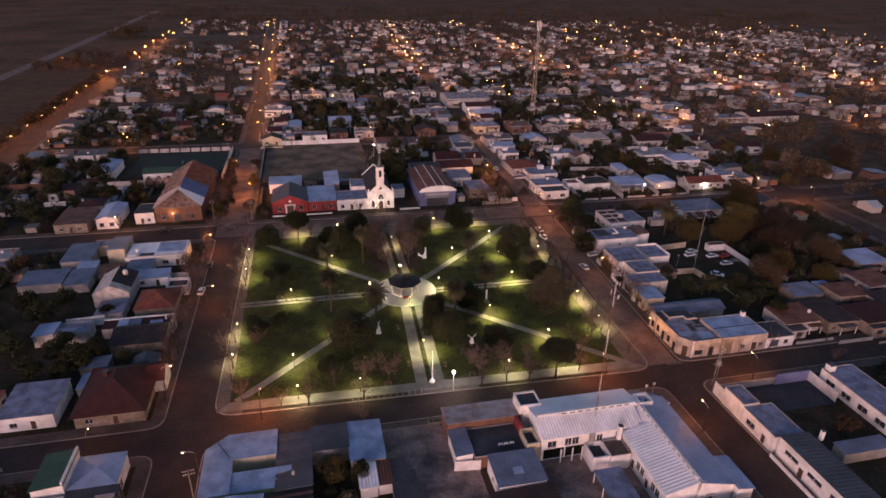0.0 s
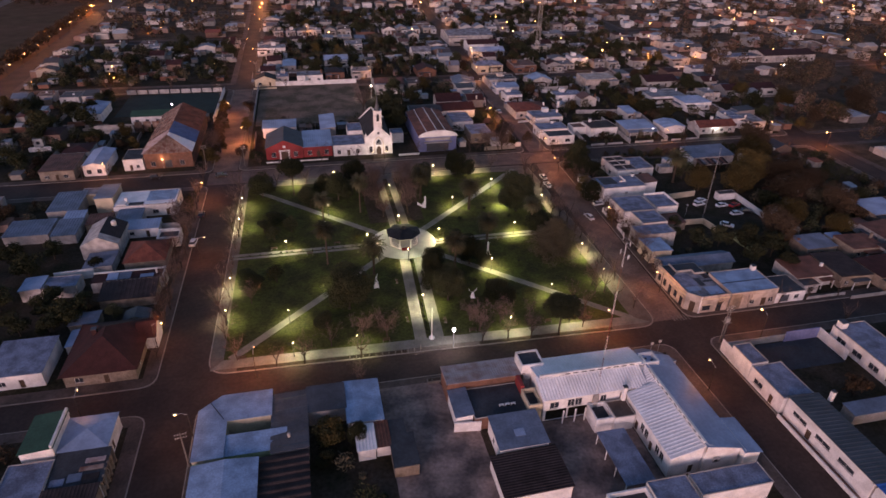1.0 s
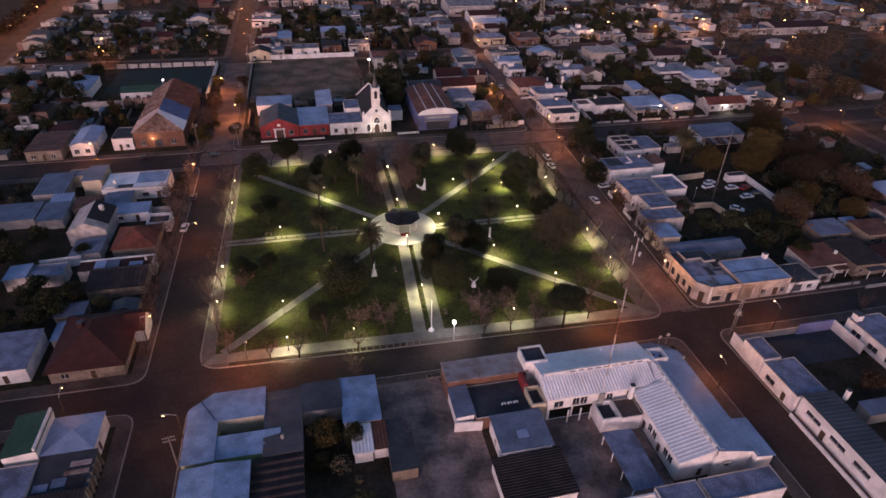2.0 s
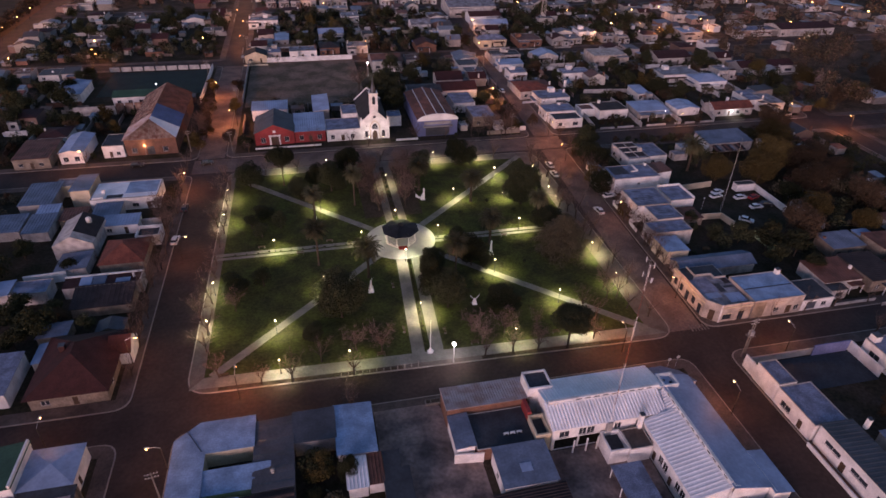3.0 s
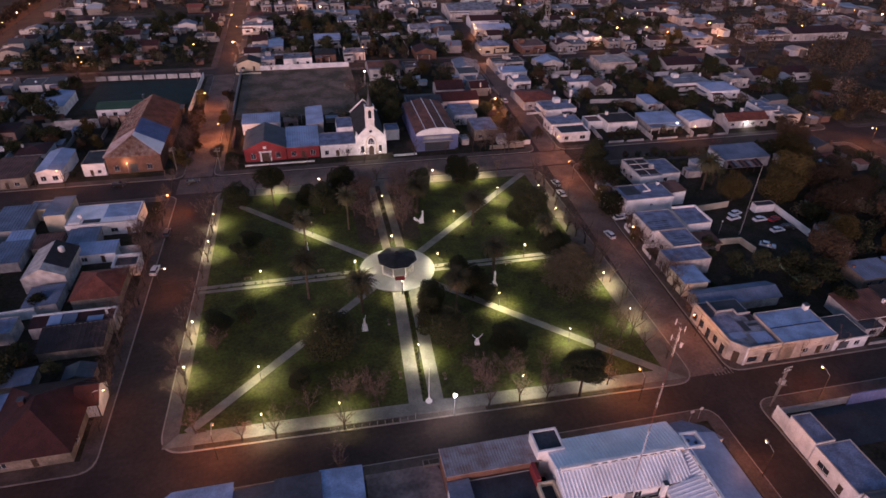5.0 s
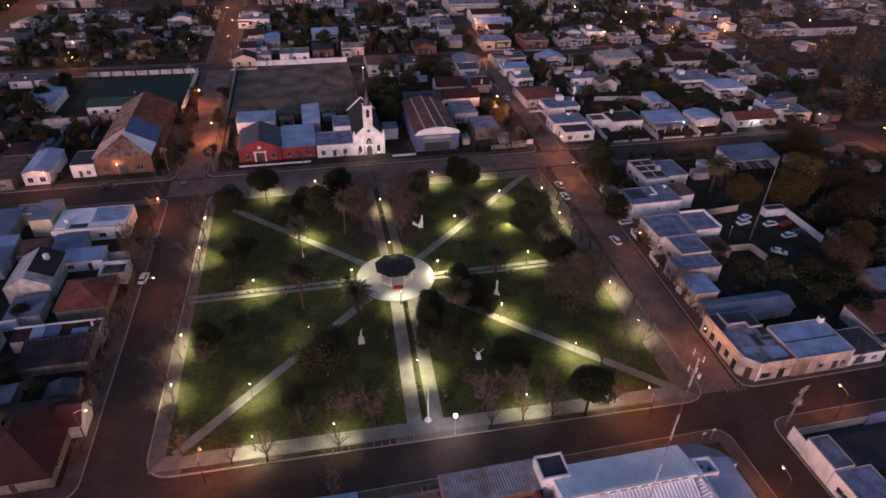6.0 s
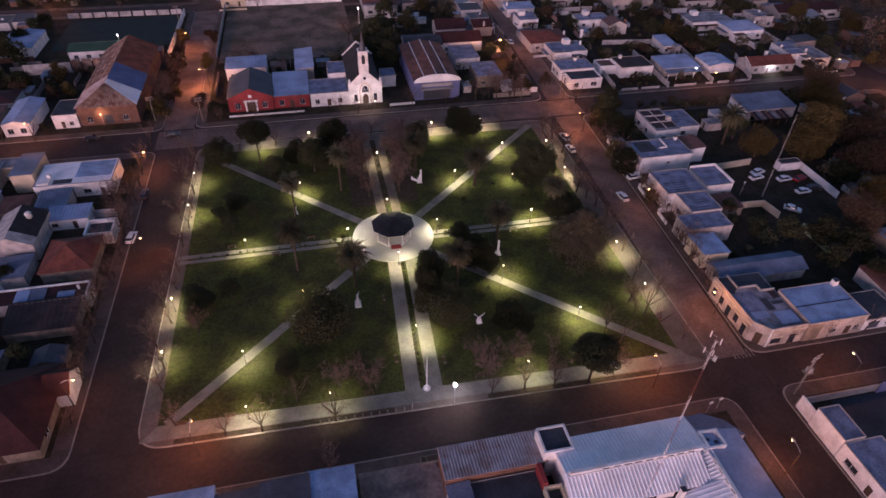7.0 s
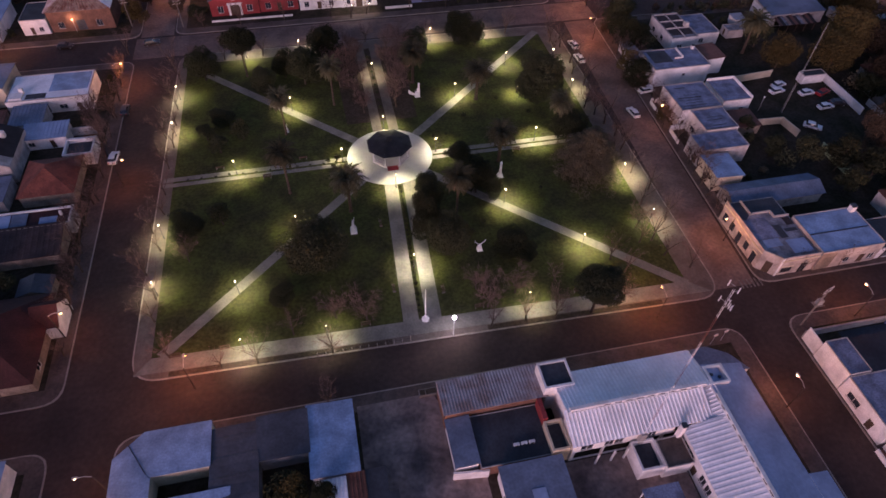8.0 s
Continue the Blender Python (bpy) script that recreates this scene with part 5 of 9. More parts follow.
building("brown_roof_barn", "white barn with a ribbed dark brown roof", 1.4, -97.0, 13.4, -88.2, 3.0, "shed", "white", "brownsheet", 0.3, low="W", pitch=0.55, rib=0.12)
garden_wall(-3.0, -78.6, 2.2, -79.2, 2.4, "white")
t = thing("air_unit_rack", (6.5, -76.8, 2.85), "row of white air units on a flat roof", "air conditioner")
for k in range(3):
    u = part("air_unit", boxed(k * 1.2, 0, 0, k * 1.2 + 0.9, 0.4, 0.75, bevel=0.03), M["white"], t)
    part("grille", lathe(bmesh.new(), [(0.28, 0), (0.28, 0.03)], 10, (0, 0, 0)), M["iron"], u).matrix_basis = pose(k * 1.2 + 0.45, -0.0, 0.37, 90, 0, 0)

# school: long north wing and east wing round a court
building("school_north_wing", "long white school wing with a ribbed zinc roof", 14.6, -79.4, 36.0, -75.1, 5.7, "shed", "white", "zinc", 1.75, low="S", pitch=0.62, rib=0.13, over=0.4, category="school", S=((1.3, 3.1, 1.9, 1.6, "w"), (5.0, 3.1, 1.45, 1.8, "w"), (6.55, 3.1, 1.45, 1.8, "w"), (10.4, 3.1, 1.3, 1.6, "w"), (11.9, 3.1, 1.3, 1.6, "w"), (16.1, 3.1, 1.3, 1.6, "w"), (17.6, 3.1, 1.3, 1.6, "w"), (0.6, 0.05, 4.4, 2.7, "o"), (5.3, 0.05, 4.4, 2.7, "o"), (10.0, 0.05, 4.4, 2.7, "o"), (14.8, 0.05, 5.6, 2.7, "o")))
school_front = building("school_front_range", "white street range with a ribbed zinc roof", 14.9, -74.9, 37.8, -68.3, 5.8, "shed", "white", "zinc", 1.65, low="N", pitch=0.62, over=0.3, category="school", N=row(6, 1.6, 3.6, 1.2, 1.5, 1.5))
strip_wall = add(school_front, "clerestory", boxed(0, 0, 0, 21.8, 0.5, 0.62), "white", (0.2, -0.25, 7.35), "white strip of small roof lights")
for k in range(9):
    add(strip_wall, "vent_pane", boxed(5.2 + k * 1.75, -0.03, 0.12, 6.3 + k * 1.75, 0.02, 0.38), "glass")
building("school_tower", "small white roof tower with a dark sunken top", 37.9, -75.2, 41.0, -72.1, 7.5, "flat", "white", "deckdark", category="school", sunk=0.9)
tank(38.8, -73.5, 6.6, 0.6, "zincdark")
tank(40.0, -74.0, 6.6, 0.5, "zincdark")
entry = thing("school_entry", (38.0, -71.95, 0.15), "low school corner building with a slate blue roof", "school")
E = [(0, 0), (9.4, -0.3), (7.4, 2.9), (4.3, 4.8), (0, 4.6)]
part("wall", prism(bmesh.new(), E, -0.1, 3.9), M["white"], entry)
part("roof", prism(bmesh.new(), [(x * 1.02, y * 1.03) for x, y in E], 3.905, 4.02), M["slateblue"], entry)
part("door", boxed(2.0, 4.5, 0.05, 3.2, 4.75, 2.3), M["wood"], entry)
for x, y in ((46.2, -64.7), (48.4, -64.3)):
    t = thing("road_sign", (x, y, 0.15), "thin grey post with a pale round sign", "road sign", "street corner signs")
    part("post", lathe(bmesh.new(), [(0.05, 0), (0.04, 3.2)], 6), M["steel"], t)
    part("sign_plate", lathe(bmesh.new(), [(0.42, 0), (0.42, 0.03)], 14), M["white"], t).matrix_basis = pose(0, -0.06, 2.9, 90, 0, 0)
building("school_link", "low flat roof box at the school's street corner", 12.9, -70.6, 17.6, -66.2, 7.0, "flat", "white", "deckdark", category="school", sunk=0.3)
building("school_stair_block", "ochre lean-to at the school's end wall", 11.6, -79.2, 14.4, -74.6, 4.6, "flat", "cream", "deckdark", category="school", sunk=1.0)
building("school_east_wing", "long white school wing with a zinc roof over the court", 31.8, -96.4, 38.0, -80.2, 5.0, "shed", "white", "zinc", 1.9, low="W", pitch=0.75, rib=0.045, over=0.35, category="school", W=((0.9, 1.7, 1.25, 1.8, "w"), (2.4, 1.7, 1.25, 1.8, "w"), (6.1, 1.7, 1.25, 1.8, "w"), (7.6, 1.7, 1.25, 1.8, "w"), (11.5, 1.7, 1.25, 1.8, "w"), (13.0, 1.7, 1.25, 1.8, "w"), (4.3, 0.2, 1.0, 2.2, "d"), (9.6, 0.2, 1.0, 2.2, "d")), S=((4.0, 0.2, 1.0, 2.0, "d"),))
building("school_link_wing", "white link with a pale sheet roof beside the tower", 35.9, -80.1, 38.0, -75.2, 5.6, "shed", "white", "zinc", 1.5, low="W", pitch=0.6, over=0.2, category="school")
school_street = building("school_street_wing", "street wing of the school with a blue-grey sheet roof", 38.2, -96.9, 45.2, -72.0, 5.4, "shed", "white", "zincblue", 1.9, low="E", over=0.35, category="school", E=row(7, 1.5, 3.3, 1.3, 1.5, 1.5))
building("school_corner_wing", "blue-grey roofed corner wing of the school", 45.4, -98.0, 48.6, -90.2, 4.8, "shed", "white", "zincblue", 0.6, low="E", over=0.3, category="school", E=row(2, 1.2, 3.3, 1.3, 1.4, 1.4))
strip_wall = add(school_street, "clerestory", boxed(0, 0, 0, 0.45, 19.5, 0.5), "white", (-0.5, 0.7, 7.1), "white strip of small roof lights")
for k in range(12):
    add(strip_wall, "vent_pane", boxed(-0.03, 0.8 + k * 1.6, 0.1, 0.02, 1.7 + k * 1.6, 0.32), "glass")
building("boiler_house", "white roofless service box in the school court", 23.6, -84.2, 27.2, -79.8, 3.4, "flat", "white", "deckdark", category="service building", sunk=1.0)
building("boiler_house", "white service box with a pale flat roof", 27.3, -84.6, 31.4, -80.3, 3.6, "flat", "white", "pavement", category="service building")
chimney(30.9, -80.3, 0.2, 7.2, 0.7)
t = thing("radio_mast", (25.2, -79.75, 0.2), "tall slender red and white lattice radio mast with antennas", "mast")
for k in range(8):
    bm = bmesh.new()
    z0, z1 = 5.0 * k, 5.0 * k + 5.0
    for a in range(3):
        c, q = 2 * math.pi * a / 3, 2 * math.pi * (a + 1) / 3
        tube(bm, (0.11 * math.cos(c), 0.11 * math.sin(c), z0), (0.11 * math.cos(c), 0.11 * math.sin(c), z1), 0.018, 0.018, 4)
        for s in range(7):
            tube(bm, (0.11 * math.cos(c), 0.11 * math.sin(c), z0 + 0.7 * s), (0.11 * math.cos(q), 0.11 * math.sin(q), z0 + 0.7 * s + 0.7), 0.008, 0.008, 3)
    part("mast_section", bm, M["white" if k % 2 else "mastred"], t, "faded white mast section" if k % 2 else "faded red mast section")
for k in range(5):
    a = 2.1 * k
    part("antenna", lathe(bmesh.new(), [(0.06, 0), (0.06, 0.9)], 6, (0.75 * math.cos(a), 0.75 * math.sin(a), 36.4 + 0.9 * k)), M["white"], t, "white antenna rod")
    part("bracket", tube(bmesh.new(), (0, 0, 36.9 + 0.9 * k), (0.75 * math.cos(a), 0.75 * math.sin(a), 36.9 + 0.9 * k), 0.03, 0.03, 4), M["steel"], t)
dish = part("dish", lathe(bmesh.new(), [(0.1, 0), (0.35, 0.1), (0.4, 0.2)], 12), M["white"], t, "white dish antenna")
dish.matrix_basis = pose(0.5, -0.35, 37.2, 90, 0, 40)
part("base_block", boxed(-0.5, -0.3, 0, 0.5, 0.3, 5.6), M["grey"], t, "grey masonry foot against the wall")
bm = boxed(13.6, -98.5, 0.0, 31.6, -79.6, 0.195)
tagged(part("court_slab", bm, M["yardcon"]), "dark worn concrete school court", "yard", kind="structure")
t = thing("court_canopy", (22.6, -98.6, 0.2), "low covered walk with a blue-grey flat roof", "canopy")
part("roof", boxed(0, 0, 2.6, 5.6, 12.2, 2.75), M["deck"], t)
for k in range(4):
    for x in (0.1, 5.35):
        part("post", boxed(x, 0.3 + k * 3.8, 0, x + 0.15, 0.45 + k * 3.8, 2.6), M["white"], t)
for x in (18.4, 20.9, 23.0):
    t = thing("court_column", (x, -80.6, 0.2), "slim white column before the school wall", "column", "school columns")
    part("shaft", boxed(-0.12, -0.12, 0, 0.12, 0.12, 3.3), M["white"], t)
building("south_annexe", "white annexe with a blue-grey flat roof", 33.5, -103.8, 47.0, -99.4, 4.0, "flat", "white", "deck", category="school")
building("south_annexe", "white annexe with a blue-grey flat roof", 25.6, -106.0, 32.9, -99.4, 4.0, "flat", "white", "deck", category="school")
building("roofless_store", "roofless store with white plastered walls", 18.0, -106.0, 25.3, -100.0, 3.6, "flat", "white", "deckdark", category="school", sunk=1.0)
t = thing("air_unit", (39.8, -97.4, 3.2), "grey air unit on a bracket on the gable wall", "air conditioner")
part("casing", boxed(0, 0, 0, 1.4, 0.35, 0.9, bevel=0.04), M["grey"], t)
part("fan_guard", lathe(bmesh.new(), [(0.35, 0), (0.35, 0.04)], 12), M["iron"], t).matrix_basis = pose(0.5, 0.0, 0.45, 90, 0, 0)

# ---- south-east block ----
building("street_house", "long white street house with a blue-grey roof", 62.6, -86.8, 69.6, -77.0, 4.0, "flat", "white", "deck", W=((1.5, 1.0, 2.6, 1.3, "w"), (6.3, 0.1, 1.1, 2.1, "d")))
building("street_house", "white street house with a narrow blue-grey roof", 62.6, -76.8, 66.6, -70.4, 4.4, "flat", "white", "deck")
building("long_hall", "long white hall with a dark ribbed roof", 63.2, -108.0, 70.0, -87.2, 4.4, "shed", "white", "zincdark", 0.5, low="E", pitch=0.9, rib=0.05, W=((2.0, 2.2, 3.6, 1.0, "w"), (8.0, 2.2, 3.6, 1.0, "w"), (13.6, 2.2, 3.6, 1.0, "w"), (6.0, 0.1, 1.2, 2.2, "d")))
building("blue_roof_store", "store with a strong blue roof", 63.4, -120.0, 72.0, -108.4, 4.2, "shed", "white", "strongblue", 0.6, low="E", pitch=0.8, rib=0.05)
tagged(part("patio_strip", boxed(61.75, -108.0, 0.0, 63.18, -87.6, 0.2), M["brick"]), "brick-red patio strip before the hall", "pavement", kind="structure")
garden_wall(61.7, -108.0, 61.7, -87.6, 0.8, "white", "low white front wall")
building("back_roof", "low store with a pale blue-grey roof", 74.6, -92.6, 86.0, -89.6, 2.8, "shed", "grey", "slateblue", 0.2, low="S")
garden_wall(62.9, -66.8, 62.9, -70.2, 3.2)
garden_wall(62.9, -66.6, 88.8, -66.6, 1.8, "grey")
garden_wall(89.0, -66.6, 89.0, -75.5, 2.6)
garden_wall(79.5, -67.0, 88.6, -67.0, 2.9, "blue", "blue-painted end wall of the court")
bm = boxed(70.0, -76.0, 0.0, 88.7, -67.0, 0.2)
tagged(part("court_slab", bm, M["courtblue"]), "blue-grey paved court", "yard", kind="structure")
building("garden_house", "white house with a blue-grey flat roof", 91.0, -90.0, 99.5, -68.0, 3.9, "flat", "white", "deck", W=row(4, 2.0, 4.6, 1.0, 2.6, 1.4))
chimney(92.4, -68.9, 3.6, 5.6, 1.6)
chimney(72.0, -88.6, 3.6, 6.0, 0.7)

# ---- south-west corner blocks ----
building("white_house", "white low house with a blue-grey sheet roof", -93.6, -49.6, -83.0, -38.2, 3.6, "shed", "white", "deck", 0.4, low="S", S=((2.0, 0.9, 1.5, 1.2, "w"), (6.0, 0.1, 1.0, 2.1, "d")))
building("red_roof_house", "house with a steep dark red tiled hip roof", -78.8, -51.2, -65.0, -34.2, 3.1, "hip", "stone", "tile", 4.2, over=0.7, S=((2.0, 0.9, 1.6, 1.2, "w"), (7.5, 0.1, 1.0, 2.1, "d")), E=((3.0, 0.9, 1.6, 1.2, "w"),))
chimney(-74.2, -41.5, 4.5, 7.4, 1.0, "tile")
building("tiled_wing", "side wing with a dark red tiled roof and a white gable", -66.8, -41.2, -62.6, -35.0, 3.0, "gable", "white", "tile", 2.4, ridge="x", over=0.12)
building("blue_lean_to", "narrow lean-to with a pale blue sheet roof", -81.2, -40.8, -79.0, -35.0, 2.7, "shed", "dirty", "zincblue", 0.3, low="W")
green = building("green_roof_house", "white house with a dark green sheet roof and white parapet", -79.0, -73.0, -73.6, -64.0, 4.8, "shed", "white", "greenroof", 0.6, low="W", S=((1.4, 1.0, 1.4, 1.2, "w"),))
add(green, "parapet", boxed(5.15, -0.1, 4.4, 5.5, 9.1, 6.0), "white", label="white parapet along the roof edge")
building("sheet_roof_house", "house with a worn blue-grey hip roof", -73.3, -72.6, -65.2, -64.6, 3.6, "hip", "white", "zincblue", 0.9, N=((2, 0.9, 1.4, 1.2, "w"),), E=((2, 0.1, 1.0, 2.1, "d"),))
shed = building("rusty_roof_shed", "low patched shed with dark and rusty sheets", -73.0, -80.5, -64.6, -73.0, 3.0, "shed", "stone", "deckdark", 0.5, low="S", E=row(3, 1.0, 2.3, 0.9, 1.0, 1.2))
for x, y, w, d, mat in ((5.0, 4.6, 3.2, 1.0, "rust"), (4.4, 3.0, 3.8, 0.9, "rusttan"), (2.9, 1.0, 2.2, 1.7, "slateblue"), (5.3, 0.4, 2.6, 1.9, "brownsheet"), (0.3, 0.6, 2.2, 1.4, "deck")):
    patch = add(shed, "roof_sheet", boxed(0, 0, 0, w, d, 0.06), mat, (x, y, 3.15 + y * 0.067), "loose patched roof sheet")
    patch.rotation_euler = (0.066, 0, 0.02)
for k in range(6):
    add(shed, "pilaster", boxed(8.41, -0.2 + 1.45 * k, -0.1, 8.75, 0.15 + 1.45 * k, 3.4), "stone")
building("grey_roof_house", "white house with a blue-grey flat roof", -80.5, -86.0, -73.3, -74.0, 3.4, "flat", "white", "deck")
building("rusty_roof_shed", "low shed with a dark rusty sheet roof", -73.0, -92.0, -64.6, -81.0, 3.2, "shed", "stone", "brownsheet", 0.5, low="S", pitch=0.6, rib=0.05)
garden_wall(-73.2, -80.8, -64.6, -80.8, 3.4, "white")

# ---- west side ----
long_house = building("long_white_house", "long white house with a pale blue-grey roof", -86.4, 26.6, -68.2, 37.6, 3.9, "flat", "white", "zinc", S=((1.2, 0.9, 1.4, 1.2, "w"), (4.6, 0.1, 4.2, 2.4, "o"), (11.0, 0.9, 1.8, 1.2, "w"), (15.0, 0.1, 1.0, 2.1, "d")), E=((2.0, 0.9, 1.4, 1.2, "w"),))
# Nothing is cut out: a dark panel stands for the well's shade.
add(long_house, "roof_cut", boxed(4.2, 0.6, 3.94, 8.6, 2.6, 3.99), "deckdark", label="dark panel standing in for a shaded light well")
add(long_house, "roof_block", boxed(0.8, 0.4, 3.95, 3.6, 2.8, 4.5), "white")
add(long_house, "chimney", boxed(2.8, 2.9, 3.95, 3.6, 3.7, 5.4), "white")
add(long_house, "roof_sheet", boxed(9.0, 3.0, 3.94, 17.6, 10.4, 4.04), "paleblue", label="pale blue sheet over the eastern rooms")
building("sheet_roof_house", "low house with a blue-grey sheet roof", -84.2, 18.4, -77.2, 25.2, 3.0, "shed", "dirty", "slateblue", 0.5, low="S", pitch=0.8)
building("sheet_roof_house", "low white house with a blue-grey sheet roof", -80.4, 12.6, -71.2, 17.9, 2.9, "shed", "white", "zincblue", 0.4, low="S", pitch=0.8, S=((1.0, 0.9, 1.4, 1.1, "w"), (5.6, 0.1, 1.0, 2.1, "d")))
gable = building("white_gable_house", "white gabled house with a curved dark roof edge", -89.2, 2.0, -79.6, 15.0, 4.2, "gable", "dirty", "dirty", 2.4, ridge="y", over=0.05)
bm = bmesh.new()
sheet(bm, (9.7, 3.0, 4.26), (9.7, 13.1, 4.26), (4.8, 13.1, 6.72), (4.8, 3.0, 6.72))
add(gable, "dark_slope", bm, "tiledark", label="dark sheets over half the roof")
add(gable, "roof_tank", lathe(bmesh.new(), [(0.6, 0), (0.7, 0.2), (0.7, 1.3), (0.3, 1.6)], 12, (7.0, 9.0, 5.5)), "white", label="white roof water tank")
building("red_gable_house", "house with a faded red tiled hip roof", -76.6, -6.7, -66.4, 4.6, 2.9, "hip", "stone", "tilered", 2.9, over=0.4)
long_row = building("garden_row_house", "long narrow house with a patched dark red and blue-grey sheet roof", -82.4, -15.8, -65.0, -11.8, 3.0, "shed", "dirty", "tile", 0.35, low="S", over=0.08, E=((1.2, 0.1, 1.0, 2.1, "d"),))
add(long_row, "coping", boxed(-0.1, 3.72, 3.3, 17.4, 4.06, 3.72), "white", label="white coping along the roof")
add(long_row, "gable_parapet", boxed(17.15, -0.1, 3.0, 17.5, 4.06, 3.9), "dirty", label="stained street parapet")
add(long_row, "chimney", boxed(15.2, 2.0, 3.1, 15.6, 2.4, 4.3), "white")
add(long_row, "coping", boxed(9.5, -0.16, 3.0, 17.1, 0.06, 3.3), "dirty", label="pale coping along half the eaves")
for x, w, mat in ((3.6, 2.6, "zincblue"), (6.4, 2.9, "slateblue"), (11.6, 3.2, "zincblue")):
    sheets = add(long_row, "roof_sheet", boxed(0, 0, 0, w, 3.2 if w < 3 else 1.6, 0.05), mat, (x, 0.25, 3.26), "newer blue-grey roof sheet")
    sheets.rotation_euler = (0.085, 0, 0)
building("brown_gable_house", "low house with a wide dark brown sheet roof", -78.8, -23.6, -66.0, -16.6, 2.5, "shed", "stone", "brownsheet", 1.3, low="S", pitch=1.0, rib=0.04)
building("garden_row_house", "low house with a blue-grey flat roof", -93.2, -16.6, -85.4, -11.2, 3.2, "flat", "dirty", "deck")
building("garden_row_house", "low house with a pale blue sheet roof", -98.2, -16.8, -93.4, -11.0, 3.4, "shed", "dirty", "zincblue", 0.3, low="W")
building("roofless_house", "low house with white parapet walls and a dark sunken roof", -70.4, 5.2, -64.4, 10.6, 3.2, "flat", "white", "deckdark", sunk=0.8)
building("garden_shed", "small dark shed in the back garden", -83.0, -32.5, -77.0, -28.0, 2.4, "shed", "stone", "slateblue", 0.3, low="W")
building("garden_shed", "small dark shed in the back garden", -71.5, -32.5, -66.0, -28.6, 2.2, "gable", "stone", "zincdark", 1.0, ridge="y")
garden_wall(-93.0, -8.6, -83.8, -7.8, 2.8)
garden_wall(-70.6, 12.4, -64.8, 12.4, 2.2)
building("flat_house", "low white house with a blue flat roof", -105.5, 27.6, -97.0, 40.6, 3.5, "shed", "grey", "slateblue", 0.5, low="S", pitch=0.8)
building("flat_house", "two-storey cream house with a blue-grey roof", -92.6, 31.0, -87.4, 42.4, 4.9, "shed", "cream", "slateblue", 0.4, low="N")
building("flat_house", "low cream annexe with a flat roof", -98.8, 38.0, -92.9, 43.2, 3.6, "flat", "cream", "greyroof")
building("flat_house", "low house with a blue-grey sheet roof", -100.0, 12.4, -93.6, 22.0, 2.9, "shed", "dirty", "slateblue", 0.4, low="S", pitch=0.8)
building("flat_house", "small house with a pale blue sheet roof", -99.4, 22.6, -94.0, 27.2, 3.0, "shed", "dirty", "zincblue", 0.4, low="S", pitch=0.8)
building("blue_roof_house", "white house with a pale blue sheet roof among trees", -125.0, 124.0, -113.4, 142.0, 3.8, "gable", "white", "zincblue", 0.9, ridge="y", pitch=0.9, S=row(2, 1.5, 5.0, 0.9, 1.6, 1.4))
building("flat_house", "low house with a dark blue-grey sheet roof", -113.0, 14.0, -101.2, 23.0, 2.9, "shed", "grey", "slateblue", 0.4, low="S", pitch=0.8)

building("back_shed", "small shed with a rusty roof among the gardens", -92.6, 18.5, -86.0, 25.0, 2.6, "shed", "stone", "rustred", 0.3, low="S", pitch=0.7)
building("back_shed", "small shed with a blue-grey roof among the gardens", -86.5, -7.0, -79.5, 0.6, 2.6, "shed", "dirty", "slateblue", 0.3, low="W", pitch=0.7)
garden_wall(-79.0, 16.4, -66.0, 16.4, 2.1, "dirty")

# ---- north-west block ----
barn = building("brick_barn", "long brick warehouse with a rusty and blue sheet roof", -84.8, 66.0, -68.2, 112.0, 6.0, "open", "brick", "rustred", category="warehouse", S=((2.0, 1.0, 1.6, 1.8, "w"), (6.8, 0.1, 2.4, 3.0, "g"), (12.0, 1.0, 1.6, 1.8, "w")))
for name, mat, pts in (("west_slope", "brownsheet", ((-0.4, 46.3), (-0.4, 12.0), (8.3, 12.0), (8.3, 46.3))), ("west_slope", "rust", ((-0.4, 11.9), (-0.4, -0.4), (8.3, 6.0), (8.3, 11.9))), ("east_slope", "rustred", ((17.0, 22.0), (17.0, 46.3), (8.3, 46.3), (8.3, 22.0))), ("east_slope", "barnblue", ((17.0, 9.0), (17.0, 21.9), (8.3, 21.9), (8.3, 9.0))), ("east_slope", "zinc", ((17.0, -0.4), (17.0, 8.9), (8.3, 8.9), (8.3, 6.0))), ("south_hip", "rusttan", ((-0.4, -0.4), (17.0, -0.4), (8.32, 6.0), (8.28, 6.0)))):
    bm = bmesh.new()
    sheet(bm, *((x, y, 10.6 if 8 < x < 8.5 else 5.9) for x, y in pts), 0.9)
    add(barn, name, bm, mat, label={"rusttan": "rusty tan roof sheets", "brownsheet": "dark boarding under stripped battens", "rust": "pale rusty roof sheets", "rustred": "dark red-brown roof sheets", "zincblue": "blue roof sheets", "barnblue": "faded blue roof sheets", "zinc": "pale roof sheets"}[mat])
# Added dark panel that plays the shaded space beneath the stripped roof.
add(barn, "roof_boarding", prism(bmesh.new(), [(0.3, 0.3), (16.3, 0.3), (16.3, 6.2), (0.3, 45.6)], 5.2, 5.3), "brownsheet", label="dark panel standing in for the shaded space under the stripped roof")
for k in range(21):
    y = 12.6 + 1.6 * k
    add(barn, "batten", tube(bmesh.new(), (-0.3, y, 6.02), (8.2, y, 10.72), 0.2, 0.2, 4), "rusttan", label="pale bare roof batten")
